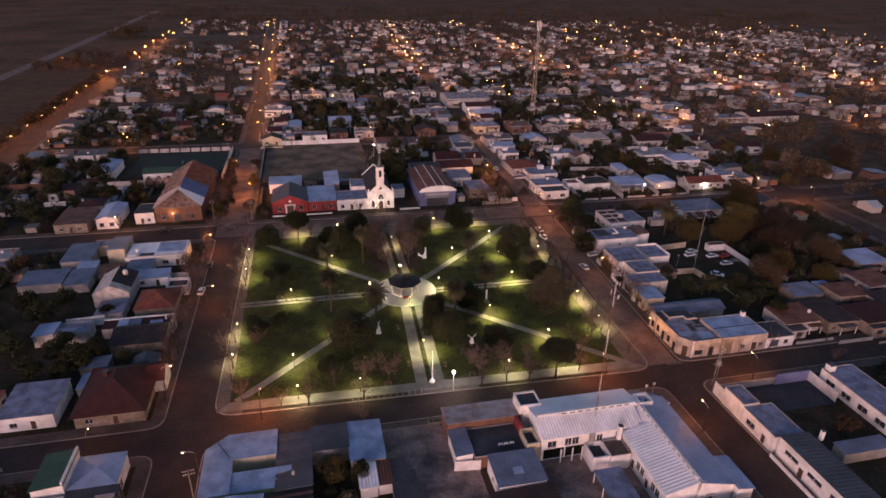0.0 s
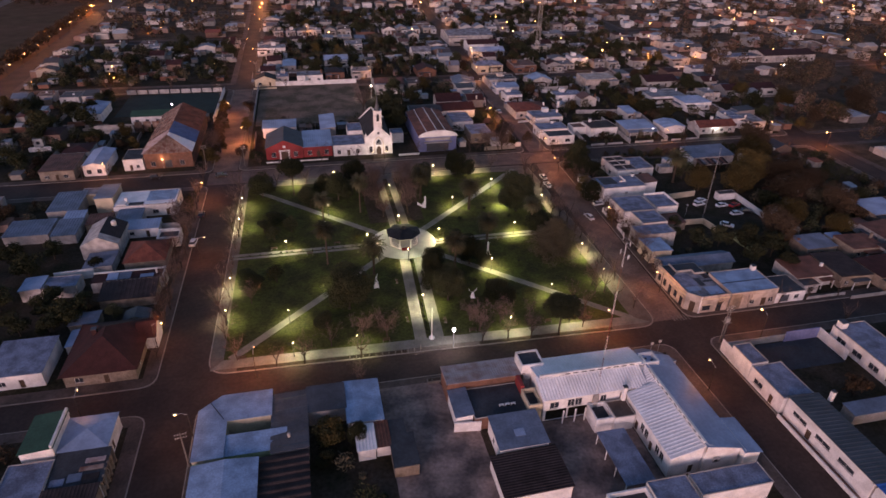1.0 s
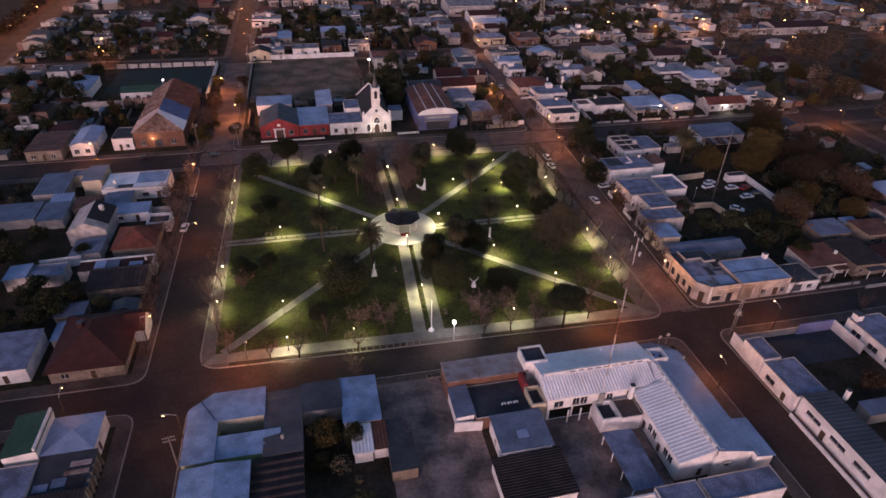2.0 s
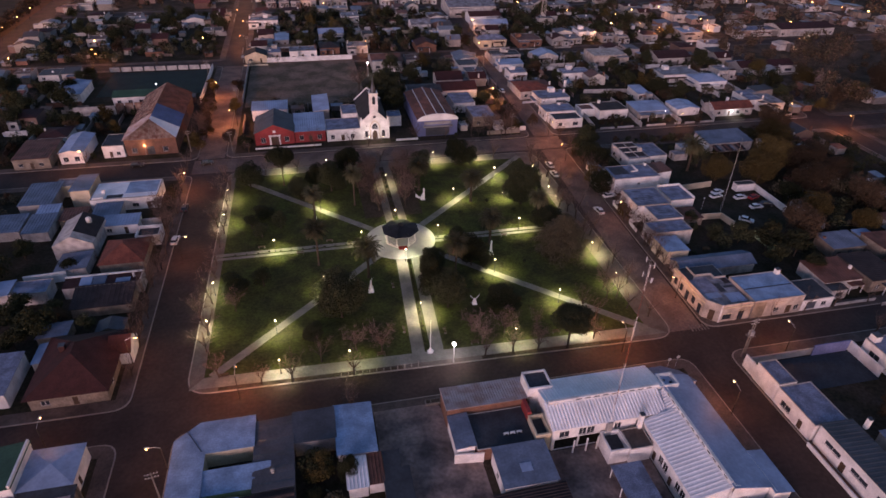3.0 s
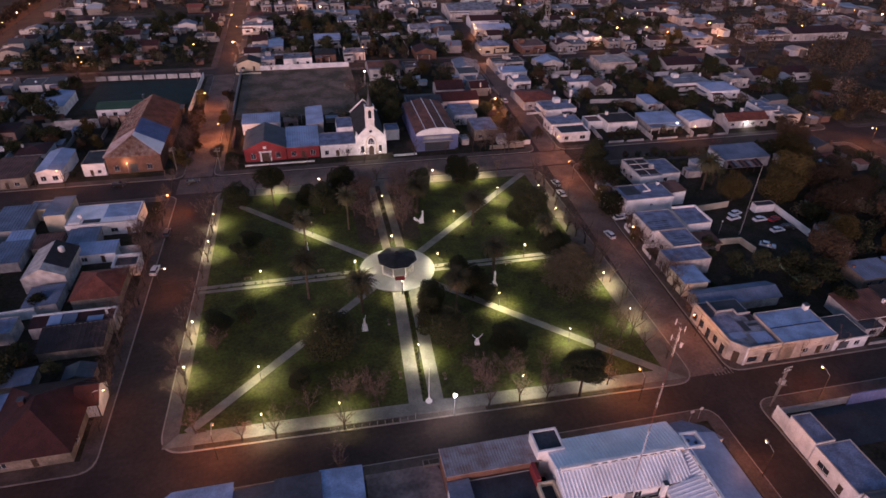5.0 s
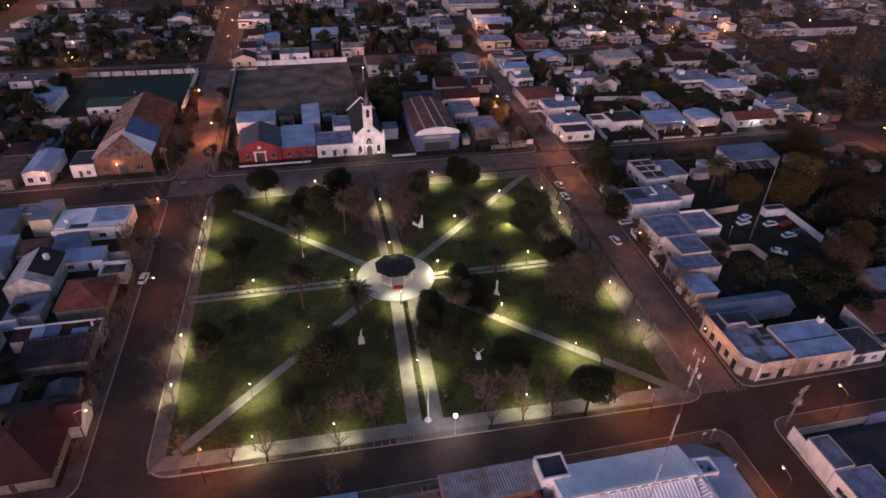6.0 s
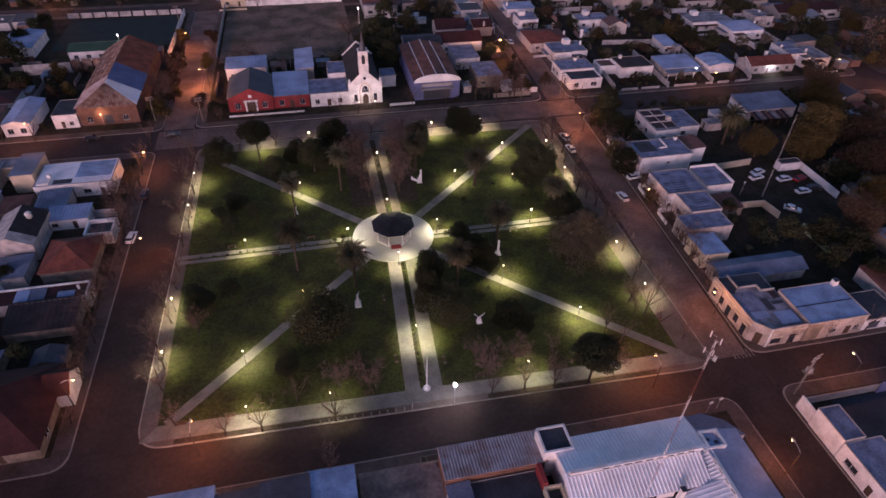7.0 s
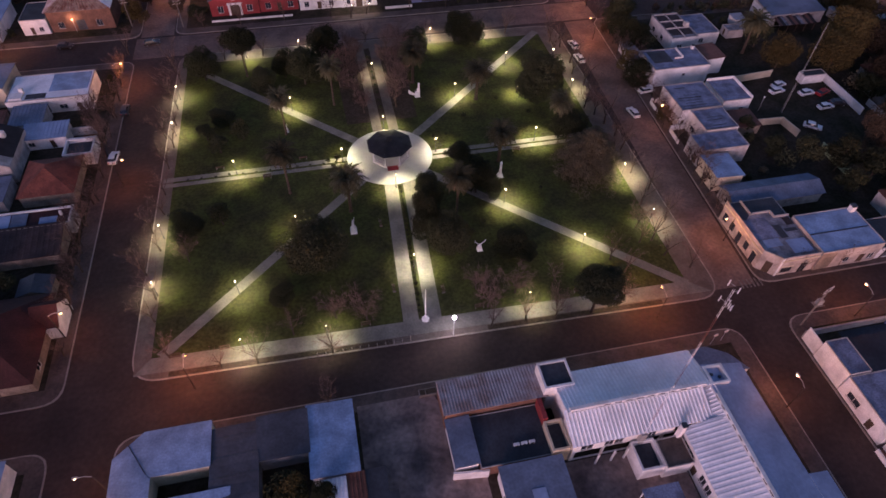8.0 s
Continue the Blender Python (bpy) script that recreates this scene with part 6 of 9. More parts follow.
for k in range(4):
    x = 1.0 + 2.0 * k
    add(barn, "purlin", tube(bmesh.new(), (x, 12.2, 6.02 + 0.54 * (x + 0.4) + 0.12), (x, 46.0, 6.02 + 0.54 * (x + 0.4) + 0.12), 0.16, 0.16, 4), "rusttan", label="pale bare roof purlin")
for k in range(9):
    x = 0.6 + 1.9 * k
    f = 1 - abs(x - 8.3) / 8.7
    add(barn, "rafter", tube(bmesh.new(), (x, -0.3, 6.05), (x + (8.3 - x) * 0.12, -0.4 + 6.3 * f, 6.05 + 4.65 * f), 0.1, 0.1, 4), "stone", label="pale bare roof rafter")
part("north_gable", prism(bmesh.new(), [(0, 0), (16.6, 0), (8.3, 4.5)], 0, 0.25), M["brick"], barn).matrix_basis = pose(0, 46.0, 6.0, 90, 0, 0)
building("white_box_house", "small white house beside the warehouse", -92.0, 65.5, -85.2, 76.0, 4.2, "flat", "white", "deckdark", S=((2.0, 0.1, 1.0, 2.1, "d"), (4.2, 0.9, 1.2, 1.2, "w")))
building("blue_vault_house", "white house with a pale blue curved-looking roof", -104.6, 62.6, -97.2, 79.0, 4.0, "gable", "white", "zincblue", 0.9, ridge="y", pitch=0.9, S=row(2, 1.0, 3.4, 0.9, 1.6, 1.6))
garden_wall(-112.0, 108.0, -97.0, 108.2, 3.6, "dirty", "long high pale boundary wall")
for k in range(3):
    garden_wall(-96.6 + 3.5 * k, 108.2, -93.6 + 3.5 * k, 108.3, 4.4, "rusttan", "rusty brown panel of the boundary wall")
for k in range(9):
    garden_wall(-112.0 + 5.1 * k, 166.0 - 0.1 * k, -107.6 + 5.1 * k, 165.9 - 0.1 * k, 2.0, "dirty", "segment of the pale boundary wall of the playing court")
garden_wall(-66.0, 116.0, -65.5, 164.5, 2.4, "white", "white boundary wall along the pavement")
bm = boxed(-110.0, 130.0, 0.0, -67.5, 163.5, 0.2)
tagged(part("court_slab", bm, M["court"]), "dark green playing court", "court", kind="structure")
building("club_house", "low white club house with a green roof", -100.0, 118.0, -82.0, 127.0, 3.6, "gable", "white", "greenroof", 1.4, ridge="x", S=row(4, 1.5, 4.2, 0.9, 1.6, 1.4))
building("red_shop", "low house with a dark red sheet roof", -118.0, 60.5, -107.0, 76.0, 3.6, "shed", "stone", "rustred", 0.4, low="S", pitch=0.8, S=((1.5, 0.9, 1.4, 1.2, "w"), (5.0, 0.1, 1.0, 2.1, "d"), (7.6, 0.9, 1.4, 1.2, "w")))

# ---- church and north side ----
ch = thing("church", (1.0, 66.8, 0.15), "white gabled church with a bell tower and dark slate roof", "church")
CW, CL, CE, CP = 4.9, 25.0, 6.6, 10.6
bm = bmesh.new()
wall_face(bm, (-CW, 0), (CW, 0), 0, CE, [(CW - 0.95, 0.1, 1.9, 3.4), (1.2, 0.9, 1.1, 2.4), (7.5, 0.9, 1.1, 2.4), (CW - 1.3, 4.2, 2.6, 2.2)], 0.45)
va = [bm.verts.new(p) for p in ((-CW, 0, CE), (CW, 0, CE), (0, 0, CP + 0.5))]
vb = [bm.verts.new(p) for p in ((-CW, 0.45, CE), (CW, 0.45, CE), (0, 0.45, CP + 0.5))]
bm.faces.new(va)
bm.faces.new(vb[::-1])
for i in range(3):
    j = (i + 1) % 3
    bm.faces.new((va[j], va[i], vb[i], vb[j]))
front = part("front_wall", bm, M["white"], ch)
bm = bmesh.new()
wall_face(bm, (CW, 0.46), (CW, CL), 0, CE - 0.3, [(3 + 4.4 * k, 2.4, 1.0, 2.8) for k in range(5)], 0.4)
wall_face(bm, (CW, CL), (-CW, CL), 0, CE - 0.3, [], 0.4)
wall_face(bm, (-CW, CL), (-CW, 0.46), 0, CE - 0.3, [(3 + 4.4 * k, 2.4, 1.0, 2.8) for k in range(5)], 0.4)
part("nave_wall", bm, M["white"], ch)
bm = bmesh.new()
sheet(bm, (-CW - 0.3, CL + 0.3, CE - 0.5), (-CW - 0.3, 0.46, CE - 0.5), (0, 0.46, CP), (0, CL + 0.3, CP))
sheet(bm, (CW + 0.3, 0.46, CE - 0.5), (CW + 0.3, CL + 0.3, CE - 0.5), (0, CL + 0.3, CP), (0, 0.46, CP))
part("roof", bm, M["tiledark"], ch, "dark slate roof")


def arch_panel(w, h0, h1, y, thick=0.08):
    """An upright pointed-arch panel."""
    pts = [(-w / 2, h0), (w / 2, h0)]
    top = h1 - w * 0.8
    for k in range(7):
        a = k / 6 * 1.0472
        pts.append((w / 2 - w * (1 - math.cos(a)), top + w * 0.92 * math.sin(a)))
    for k in range(5, -1, -1):
        a = k / 6 * 1.0472
        pts.append((-w / 2 + w * (1 - math.cos(a)), top + w * 0.92 * math.sin(a)))
    bm = bmesh.new()
    a, b = [bm.verts.new((x, y, z)) for x, z in pts], [bm.verts.new((x, y + thick, z)) for x, z in pts]
    bm.faces.new(a)
    bm.faces.new(b[::-1])
    for i in range(len(a)):
        j = (i + 1) % len(a)
        bm.faces.new((a[j], a[i], b[i], b[j]))
    return bm


part("door", arch_panel(1.86, 0.1, 3.4, 0.2), M["wood"], front, "dark arched double door")
part("door_surround", arch_panel(3.9, 0.05, 7.3, -0.08, 0.07), M["cream"], front, "raised pointed arch moulding")
part("door_recess", arch_panel(3.3, 0.07, 6.9, -0.12, 0.035), M["white"], front)
part("door_leaf", arch_panel(1.9, 0.09, 3.5, -0.16, 0.036), M["wood"], front, "dark arched door")
part("rose_window", arch_panel(2.2, 3.9, 6.2, -0.15, 0.028), M["glass"], front, "large arched stained window")
for k in range(4):
    part("mullion", boxed(-0.75 + 0.5 * k - 0.04, -0.19, 3.95, -0.75 + 0.5 * k + 0.04, -0.153, 5.3), M["white"], front)
for x in (-3.15, 3.15):
    part("side_window", arch_panel(1.1, 0.9, 3.3, -0.03, 0.025), M["glass"], front, "narrow arched window").location.x = x
for k in range(5):
    for sx in (-1, 1):
        part("nave_window", boxed(-0.02, 3 + 4.4 * k + 0.46, 2.4, 0.02, 4 + 4.4 * k + 0.46, 5.2), M["glass"], ch).location.x = sx * (CW - 0.15)
for sx in (-1, 1):
    part("corner_pier", boxed(sx * CW - 0.45, -0.14, 0, sx * CW + 0.45, 0.6, CE + 0.6), M["white"], ch)
    part("pinnacle", lathe(bmesh.new(), [(0.5, CE + 0.6), (0.36, CE + 0.9), (0.36, CE + 1.5), (0.05, CE + 2.1)], 4, (sx * CW, 0.22, 0)), M["white"], ch)
    a, b = Vector((sx * CW, -0.1, CE + 0.2)), Vector((0, -0.1, CP + 0.7))
    bm = tube(bmesh.new(), a, b, 0.2, 0.2, 4)
    part("gable_moulding", bm, M["white"], ch)
tower = part("tower", boxed(-1.45, 0.3, CP - 3.0, 1.45, 3.2, 17.0), M["white"], ch, "white bell tower")
for k in range(2):
    part("cornice", boxed(-1.6, 0.15, 12.4 + 4.5 * k, 1.6, 3.35, 12.65 + 4.6 * k), M["white"], tower)
part("bell_opening", arch_panel(1.1, 13.2, 16.2, 0.26, 0.03), M["glass"], tower, "dark arched bell opening")
part("oculus", lathe(bmesh.new(), [(0.5, 0), (0.5, 0.05)], 14), M["glass"], front).matrix_basis = pose(0, -0.01, 8.6, 90, 0, 0)
bm = lathe(bmesh.new(), [(1.4, 17.25), (1.1, 17.6), (0.5, 19.8), (0.06, 23.0)], 8, (0, 1.75, 0))
part("spire", bm, M["zincdark"], ch, "slender grey spire")
part("cross", box(boxed(-0.05, 1.7, 22.9, 0.05, 1.8, 24.1), -0.4, 1.71, 23.55, 0.4, 1.79, 23.65), M["iron"], ch)
for sx in (-1, 1):
    part("rear_parapet", tube(bmesh.new(), (sx * (CW + 0.3), CL + 0.3, CE - 0.2), (0, CL + 0.3, CP + 0.5), 0.28, 0.28, 4), M["white"], ch, "white rear gable parapet")
part("portal_step", boxed(-2.2, -1.2, 0, 2.2, -0.17, 0.14), M["pavement"], ch)
light((-1.6, 63.4, 2.6), 130, (1.0, 0.93, 0.78), 0.3)
light((3.6, 63.4, 2.6), 100, (1.0, 0.93, 0.78), 0.3)
for x in (-1.6, 3.6):
    t = thing("ground_spotlight", (x, 63.2, 0.16), "small warm spotlight before the church front", "spotlight", "church spotlights")
    part("stake", lathe(bmesh.new(), [(0.05, 0), (0.05, 2.2)], 6), M["iron"], t)
    part("lamp_glass", ball(bmesh.new(), (0, 0.1, 2.35), 0.14), M["bulb"], t)
building("parish_house", "low white parish house with a blue-grey flat roof", -16.6, 67.0, -4.3, 78.0, 4.4, "flat", "white", "deck", S=((1.4, 0.9, 1.4, 1.6, "w"), (5.2, 0.1, 1.2, 2.3, "d"), (8.6, 0.9, 1.4, 1.6, "w")))
building("parish_annexe", "taller white annexe beside the church", -10.0, 78.3, -4.3, 88.0, 6.0, "flat", "white", "deck", S=((1.4, 2.9, 1.2, 1.4, "w"),))
red_hall = building("red_hall", "dark red gabled hall with white trim", -42.0, 67.6, -28.2, 84.0, 4.6, "gable", "red", "zincdark", 3.0, ridge="y", over=0.3, pitch=0.8, category="hall", S=((2.0, 0.9, 1.6, 2.0, "w"), (10.2, 0.9, 1.6, 2.0, "w"), (5.6, 0.1, 2.6, 2.9, "d")))
for b in ((-1.9, -0.2, 0, -1.35, 0.06, 3.2), (1.35, -0.2, 0, 1.9, 0.06, 3.2), (-2.1, -0.25, 3.2, 2.1, 0.06, 3.7), (-0.5, -0.2, 4.6, 0.5, 0.06, 5.4)):
    add(red_hall, "portal_frame", boxed(*b), "white", (6.9, -0.1, 0), "white moulded door frame")
building("red_range", "low red range with a blue-grey sheet roof", -28.0, 68.0, -17.0, 84.5, 4.2, "shed", "red", "zincblue", 0.8, low="S", pitch=0.8, S=((1.5, 0.9, 1.6, 1.8, "w"), (5.0, 0.1, 1.2, 2.3, "d"), (8.0, 0.9, 1.6, 1.8, "w")))
building("blue_roof_house", "white house with a blue-grey sheet roof", -44.0, 92.0, -30.5, 101.0, 4.2, "shed", "white", "zincblue", 0.5, low="S", pitch=0.8, S=row(3, 1.5, 4.2, 0.9, 1.4, 1.4))
building("blue_roof_house", "tall narrow annexe with a blue-grey roof", -20.5, 86.0, -14.5, 104.0, 5.0, "shed", "grey", "zincblue", 0.5, low="W", pitch=0.8)
hall = building("hall_shed", "large hall with a red-brown striped vault roof and violet-blue front", 17.0, 66.0, 32.2, 99.0, 6.2, "gable", "blue", "rustred", 1.6, ridge="y", over=0.1, pitch=0.95, category="hall", S=((3.0, 0.1, 9.0, 3.6, "g"),))
for k, x in enumerate((3.6, 7.6, 11.4)):
    z = 6.2 + 1.6 * (1 - abs(x - 7.6) / 7.6) + 0.2
    add(hall, "roof_light", boxed(x - 0.14, 0.1, z - 0.05, x + 0.14, 32.8, z + 0.05), "white", label="pale translucent roof strip")
bm = bmesh.new()
pts = [(-0.3, 6.2)] + [(7.6 - 7.9 * math.cos(math.pi * k / 12), 6.2 + 2.6 * math.sin(math.pi * k / 12)) for k in range(13)] + [(15.5, 6.2)]
pts = pts[1:-1]
a, b = [bm.verts.new((x, -0.3, z)) for x, z in pts], [bm.verts.new((x, 0.0, z)) for x, z in pts]
bm.faces.new(a)
bm.faces.new(b[::-1])
for i in range(len(a)):
    j = (i + 1) % len(a)
    bm.faces.new((a[j], a[i], b[i], b[j]))
bmesh.ops.recalc_face_normals(bm, faces=bm.faces)
add(hall, "gable_panel", bm, "white", (0, -0.05, 0), "white arched gable")
add(hall, "canopy", boxed(2.0, -1.6, 4.0, 13.0, -0.32, 4.25), "grey")
add(hall, "sign_board", boxed(2.4, -0.45, 4.7, 12.6, -0.06, 5.7), "grey", label="pale blank sign board")
building("side_house", "small white house between the church and the hall", 7.6, 78.0, 12.6, 84.0, 4.0, "flat", "white", "deck")
garden_wall(8.4, 63.6, 16.6, 63.6, 0.7, "white", "low white front wall beside the church")
garden_wall(-42.0, 64.2, -19.0, 64.2, 0.5, "white", "low white kerb wall before the red hall")
garden_wall(-47.0, 171.5, 2.0, 171.5, 2.2, "white", "white boundary wall of the sports field")
garden_wall(-49.0, 113.5, -49.0, 170.0, 2.0, "grey")
bm = boxed(-48.0, 108.0, 0.0, 2.5, 171.0, 0.185)
tagged(part("sports_field", bm, M["dirt"]), "bare brown sports field", "field", kind="structure")
light((6.8, 141.0, 6.0), 260, WHITE_TINT, 0.3)
t = thing("flood_lamp", (6.8, 141.6, 0.17), "tall post with a white floodlight by the field", "street lamp")
part("post", lathe(bmesh.new(), [(0.12, 0), (0.07, 6.4)], 8), M["steel"], t)
part("globe", ball(bmesh.new(), (0, -0.15, 6.45), 0.22), M["bulbwhite"], t)
building("flat_house", "stone house with a flat grey roof", 40.0, 72.0, 49.0, 84.0, 4.0, "flat", "stone", "deck", S=row(2, 1.5, 4.0, 0.9, 1.4, 1.3))
building("flat_house", "white house with a grey roof", 20.0, 101.0, 34.0, 113.0, 4.6, "gable", "white", "deckdark", 1.4, ridge="x")

# ---- east side ----
stepped = building("flat_house", "white flat house with low parapets dividing its roof terraces", 82.4, 25.2, 90.0, 38.6, 4.3, "flat", "white", "greyroof", W=row(2, 2.0, 5.0, 0.9, 1.4, 1.3), S=((2.0, 0.9, 1.4, 1.3, "w"),))
for k in range(3):
    for x0, x1 in ((0.5, 3.5), (3.9, 7.1)):
        add(stepped, "roof_cell", boxed(x0, 1.5 + 3.9 * k, 4.34, x1, 4.5 + 3.9 * k, 4.385), "brownsheet", label="dark red-brown sheet between the roof walls")
    add(stepped, "terrace_wall", boxed(0.3, 4.9 + 3.9 * k, 4.345, 7.3, 5.06 + 3.9 * k, 4.66), "dirty", label="low stained parapet across the roof")
add(stepped, "terrace_wall", boxed(3.62, 0.4, 4.345, 3.78, 13.0, 4.6), "dirty", label="low stained parapet along the roof")
add(stepped, "roof_block", boxed(6.0, 5.2, 4.39, 7.2, 6.4, 5.6), "dirty")
building("flat_house", "white annexe with a blue-grey flat roof", 90.2, 27.4, 98.0, 38.0, 3.6, "flat", "white", "deck", S=((2.0, 0.9, 1.4, 1.3, "w"),))
corner = building("flat_house", "white flat house with a stained blue-grey roof", 70.0, 10.4, 85.4, 19.4, 5.0, "flat", "white", "deck", S=((8.0, 2.6, 0.9, 0.6, "w"),), W=((2.0, 0.9, 2.0, 1.4, "w"), (6.0, 0.1, 1.2, 2.2, "d")))
add(corner, "roof_patch", boxed(1.2, 3.0, 5.04, 6.4, 8.4, 5.09), "deckdark", label="dark bitumen patch")
add(corner, "roof_wall", boxed(9.6, 4.4, 5.04, 9.8, 8.7, 5.6), "white")
add(corner, "roof_wall", boxed(7.4, 4.2, 5.04, 9.8, 4.38, 5.4), "white")
building("flat_house", "low white porch wing with a blue-grey roof", 66.9, 12.4, 69.8, 21.4, 3.6, "flat", "white", "deck", W=((1.5, 0.1, 1.2, 2.2, "d"), (4.6, 0.9, 1.6, 1.4, "w")))
building("flat_house", "white walled annexe with a red-brown roof", 85.6, 13.6, 91.4, 20.6, 4.4, "shed", "white", "rustred", 0.4, low="W")
long_flat = building("flat_house", "long white flat house with a stained blue-grey roof", 68.7, -6.8, 79.3, 3.6, 5.0, "flat", "white", "deck", W=((2.0, 0.9, 1.6, 1.4, "w"), (5.6, 0.1, 1.2, 2.2, "d")), S=((0.6, 0.1, 0.9, 2.1, "d"),))
middle_wing = building("flat_house", "white middle wing with a stained blue-grey roof", 70.7, -14.8, 78.8, -7.0, 4.9, "flat", "white", "deck", W=((2.0, 0.9, 1.6, 1.4, "w"), (5.0, 0.9, 1.2, 1.4, "w")))
building("flat_house", "low house with a blue-grey roof and a white front wall", 66.5, -20.9, 78.0, -15.0, 4.5, "flat", "dirty", "deck", W=((1.0, 0.9, 1.6, 1.4, "w"), (3.8, 0.1, 1.2, 2.2, "d")), S=((6.0, 0.9, 1.6, 1.2, "w"),))
for house, x0, z, n in ((long_flat, 0.7, 5.045, 9), (middle_wing, 0.5, 4.945, 6)):
    for k in range(n):
        q = random.Random(40 * n + k)
        if q.random() < 0.45:
            continue
        add(house, "felt_strip", boxed(x0 + q.uniform(0, 2.6), 0.4 + 1.02 * k, z, x0 + q.uniform(4.2, 6.8), 0.4 + 1.02 * k + q.uniform(0.1, 0.3), z + 0.025), "deckdark", label="dark roofing felt strip")
annexe = building("flat_house", "white annexe with a raised edge round a blue-grey roof", 81.0, -4.6, 88.6, 4.4, 4.5, "flat", "white", "deck", S=((5.0, 0.9, 1.2, 1.2, "w"),))
add(annexe, "parapet", boxed(7.35, 0.0, 4.5, 7.6, 9.0, 5.2), "white", label="raised white parapet")
add(annexe, "parapet", boxed(0.0, 8.75, 4.5, 7.3, 9.0, 5.2), "white", label="raised white parapet")
building("back_shed", "low shed with a red-brown roof behind the houses", 80.6, -12.4, 87.0, -6.4, 2.6, "shed", "stone", "rustred", 0.3, low="S")
building("flat_house", "small house with a pale blue roof", 65.8, -29.0, 72.2, -21.9, 3.8, "shed", "cream", "paleblue", 0.4, low="E")
building("flat_house", "low pale house with a long red-brown and grey gable roof", 66.2, -36.3, 87.0, -30.6, 2.9, "gable", "pink", "slateblue", 1.1, ridge="x", over=0.4, W=((2.6, 0.9, 1.4, 1.2, "w"),))
store = thing("corner_store", (63.3, -53.0, 0.15), "old pale corner building with a chamfered corner and patchy roof", "shop")
C = [(2.6, 0), (10.6, 0), (10.6, 16.2), (0, 16.2), (0, 2.6)]
part("wall", prism(bmesh.new(), C, -0.2, 4.3), M["pink"], store)
part("roof", prism(bmesh.new(), [(2.7, 0.3), (10.4, 0.3), (10.4, 10.6), (7.2, 10.6), (7.2, 12.2), (3.0, 12.2), (0.3, 9.6), (0.3, 2.7)], 4.305, 4.42), M["greyroof"], store, "pale grey roof with dark repair patches")
part("roof_sheet", boxed(0.6, 5.6, 4.424, 5.4, 11.0, 4.47), M["deck"], store, "blue-grey roofing felt patch")
for x, y, w, d, mat in ((5.9, 1.2, 4.1, 3.4, "zincblue"), (1.4, 3.4, 3.4, 2.0, "zincblue"), (5.6, 5.2, 1.5, 3.4, "deckdark"), (7.4, 6.6, 2.6, 0.8, "deckdark"), (8.6, 8.2, 1.6, 2.0, "brownsheet")):
    part("roof_sheet", boxed(x, y, 4.476, x + w, y + d, 4.5), M[mat], store, "patch of roofing sheet")
# Dark sheet at roof height in place of the courtyard and its shade.
part("yard_roof", prism(bmesh.new(), [(0.3, 9.7), (2.9, 12.3), (7.3, 12.3), (7.3, 10.7), (10.4, 10.7), (10.4, 16.0), (0.3, 16.0)], 4.302, 4.34), M["deckdark"], store, "dark panel standing in for the shaded back courtyard")
part("parapet", box(boxed(0.0, 2.6, 4.303, 0.22, 16.2, 4.95), 2.6, 0.0, 4.303, 10.6, 0.22, 4.95), M["pink"], store)
part("parapet", prism(bmesh.new(), [(0.0, 2.6), (2.6, 0.0), (2.78, 0.16), (0.16, 2.78)], 4.303, 4.95), M["pink"], store)
part("cornice", box(boxed(-0.18, 2.6, 3.95, -0.003, 16.2, 4.2), 2.6, -0.18, 3.95, 10.6, -0.003, 4.2), M["cream"], store)
for b in ((2.8, 11.9, 3.0, 16.0), (3.0, 12.1, 7.2, 12.3), (7.1, 10.6, 7.3, 12.1), (7.3, 10.5, 10.4, 10.7)):
    part("roof_wall", boxed(b[0], b[1], 4.43, b[2], b[3], 4.95), M["grey"], store)
for y, w, z, h in ((3.6, 1.2, 0.05, 2.7), (6.2, 1.2, 0.9, 2.0), (8.8, 1.2, 0.05, 2.7), (11.4, 1.2, 0.9, 2.0), (14.0, 1.2, 0.9, 2.0)):
    part("window", boxed(-0.05, y, z, 0.02, y + w, z + h), M["glass"], store)
    part("lintel", boxed(-0.12, y - 0.15, z + h + 0.004, 0.01, y + w + 0.15, z + h + 0.2), M["cream"], store)
for x, w, z, h in ((3.4, 2.2, 0.7, 1.5), (7.4, 1.4, 0.05, 2.7)):
    part("window", boxed(x, -0.05, z, x + w, 0.02, z + h), M["glass"], store)
    part("lintel", boxed(x - 0.15, -0.12, z + h + 0.004, x + w + 0.15, 0.01, z + h + 0.2), M["cream"], store)
part("corner_door", boxed(-0.65, -0.04, 0.05, 0.65, 0.03, 2.9), M["wood"], store, "dark corner door").matrix_basis = pose(1.3, 1.3, 0, 0, 0, -45)
part("corner_pilaster", boxed(2.45, -0.12, -0.1, 2.85, 0.02, 5.0), M["white"], store, "white corner pilaster")
shop = building("corner_store", "pale plastered shop with a stepped blue-grey roof", 74.1, -53.2, 87.6, -43.2, 4.9, "flat", "pink", "paleblue", category="shop", S=((0.8, 0.2, 2.2, 2.6, "d"), (6.0, 1.0, 1.3, 1.3, "w"), (9.2, 0.2, 1.5, 2.4, "d"), (11.4, 0.9, 1.3, 1.5, "w")))
add(shop, "roof_step", boxed(0.3, 4.6, 4.94, 13.2, 4.86, 5.0), "deckdark", label="dark gutter across the roof")
add(shop, "wall_panel", boxed(0.0, -0.05, 0.0, 3.3, -0.004, 4.6), "stone", label="brown-painted part of the front")
building("corner_store", "low white garage beside the shop", 87.8, -53.0, 96.5, -45.5, 3.0, "flat", "white", "deckdark", category="garage", S=((1.5, 0.2, 2.6, 2.2, "g"), (5.6, 0.9, 1.4, 1.2, "w")))
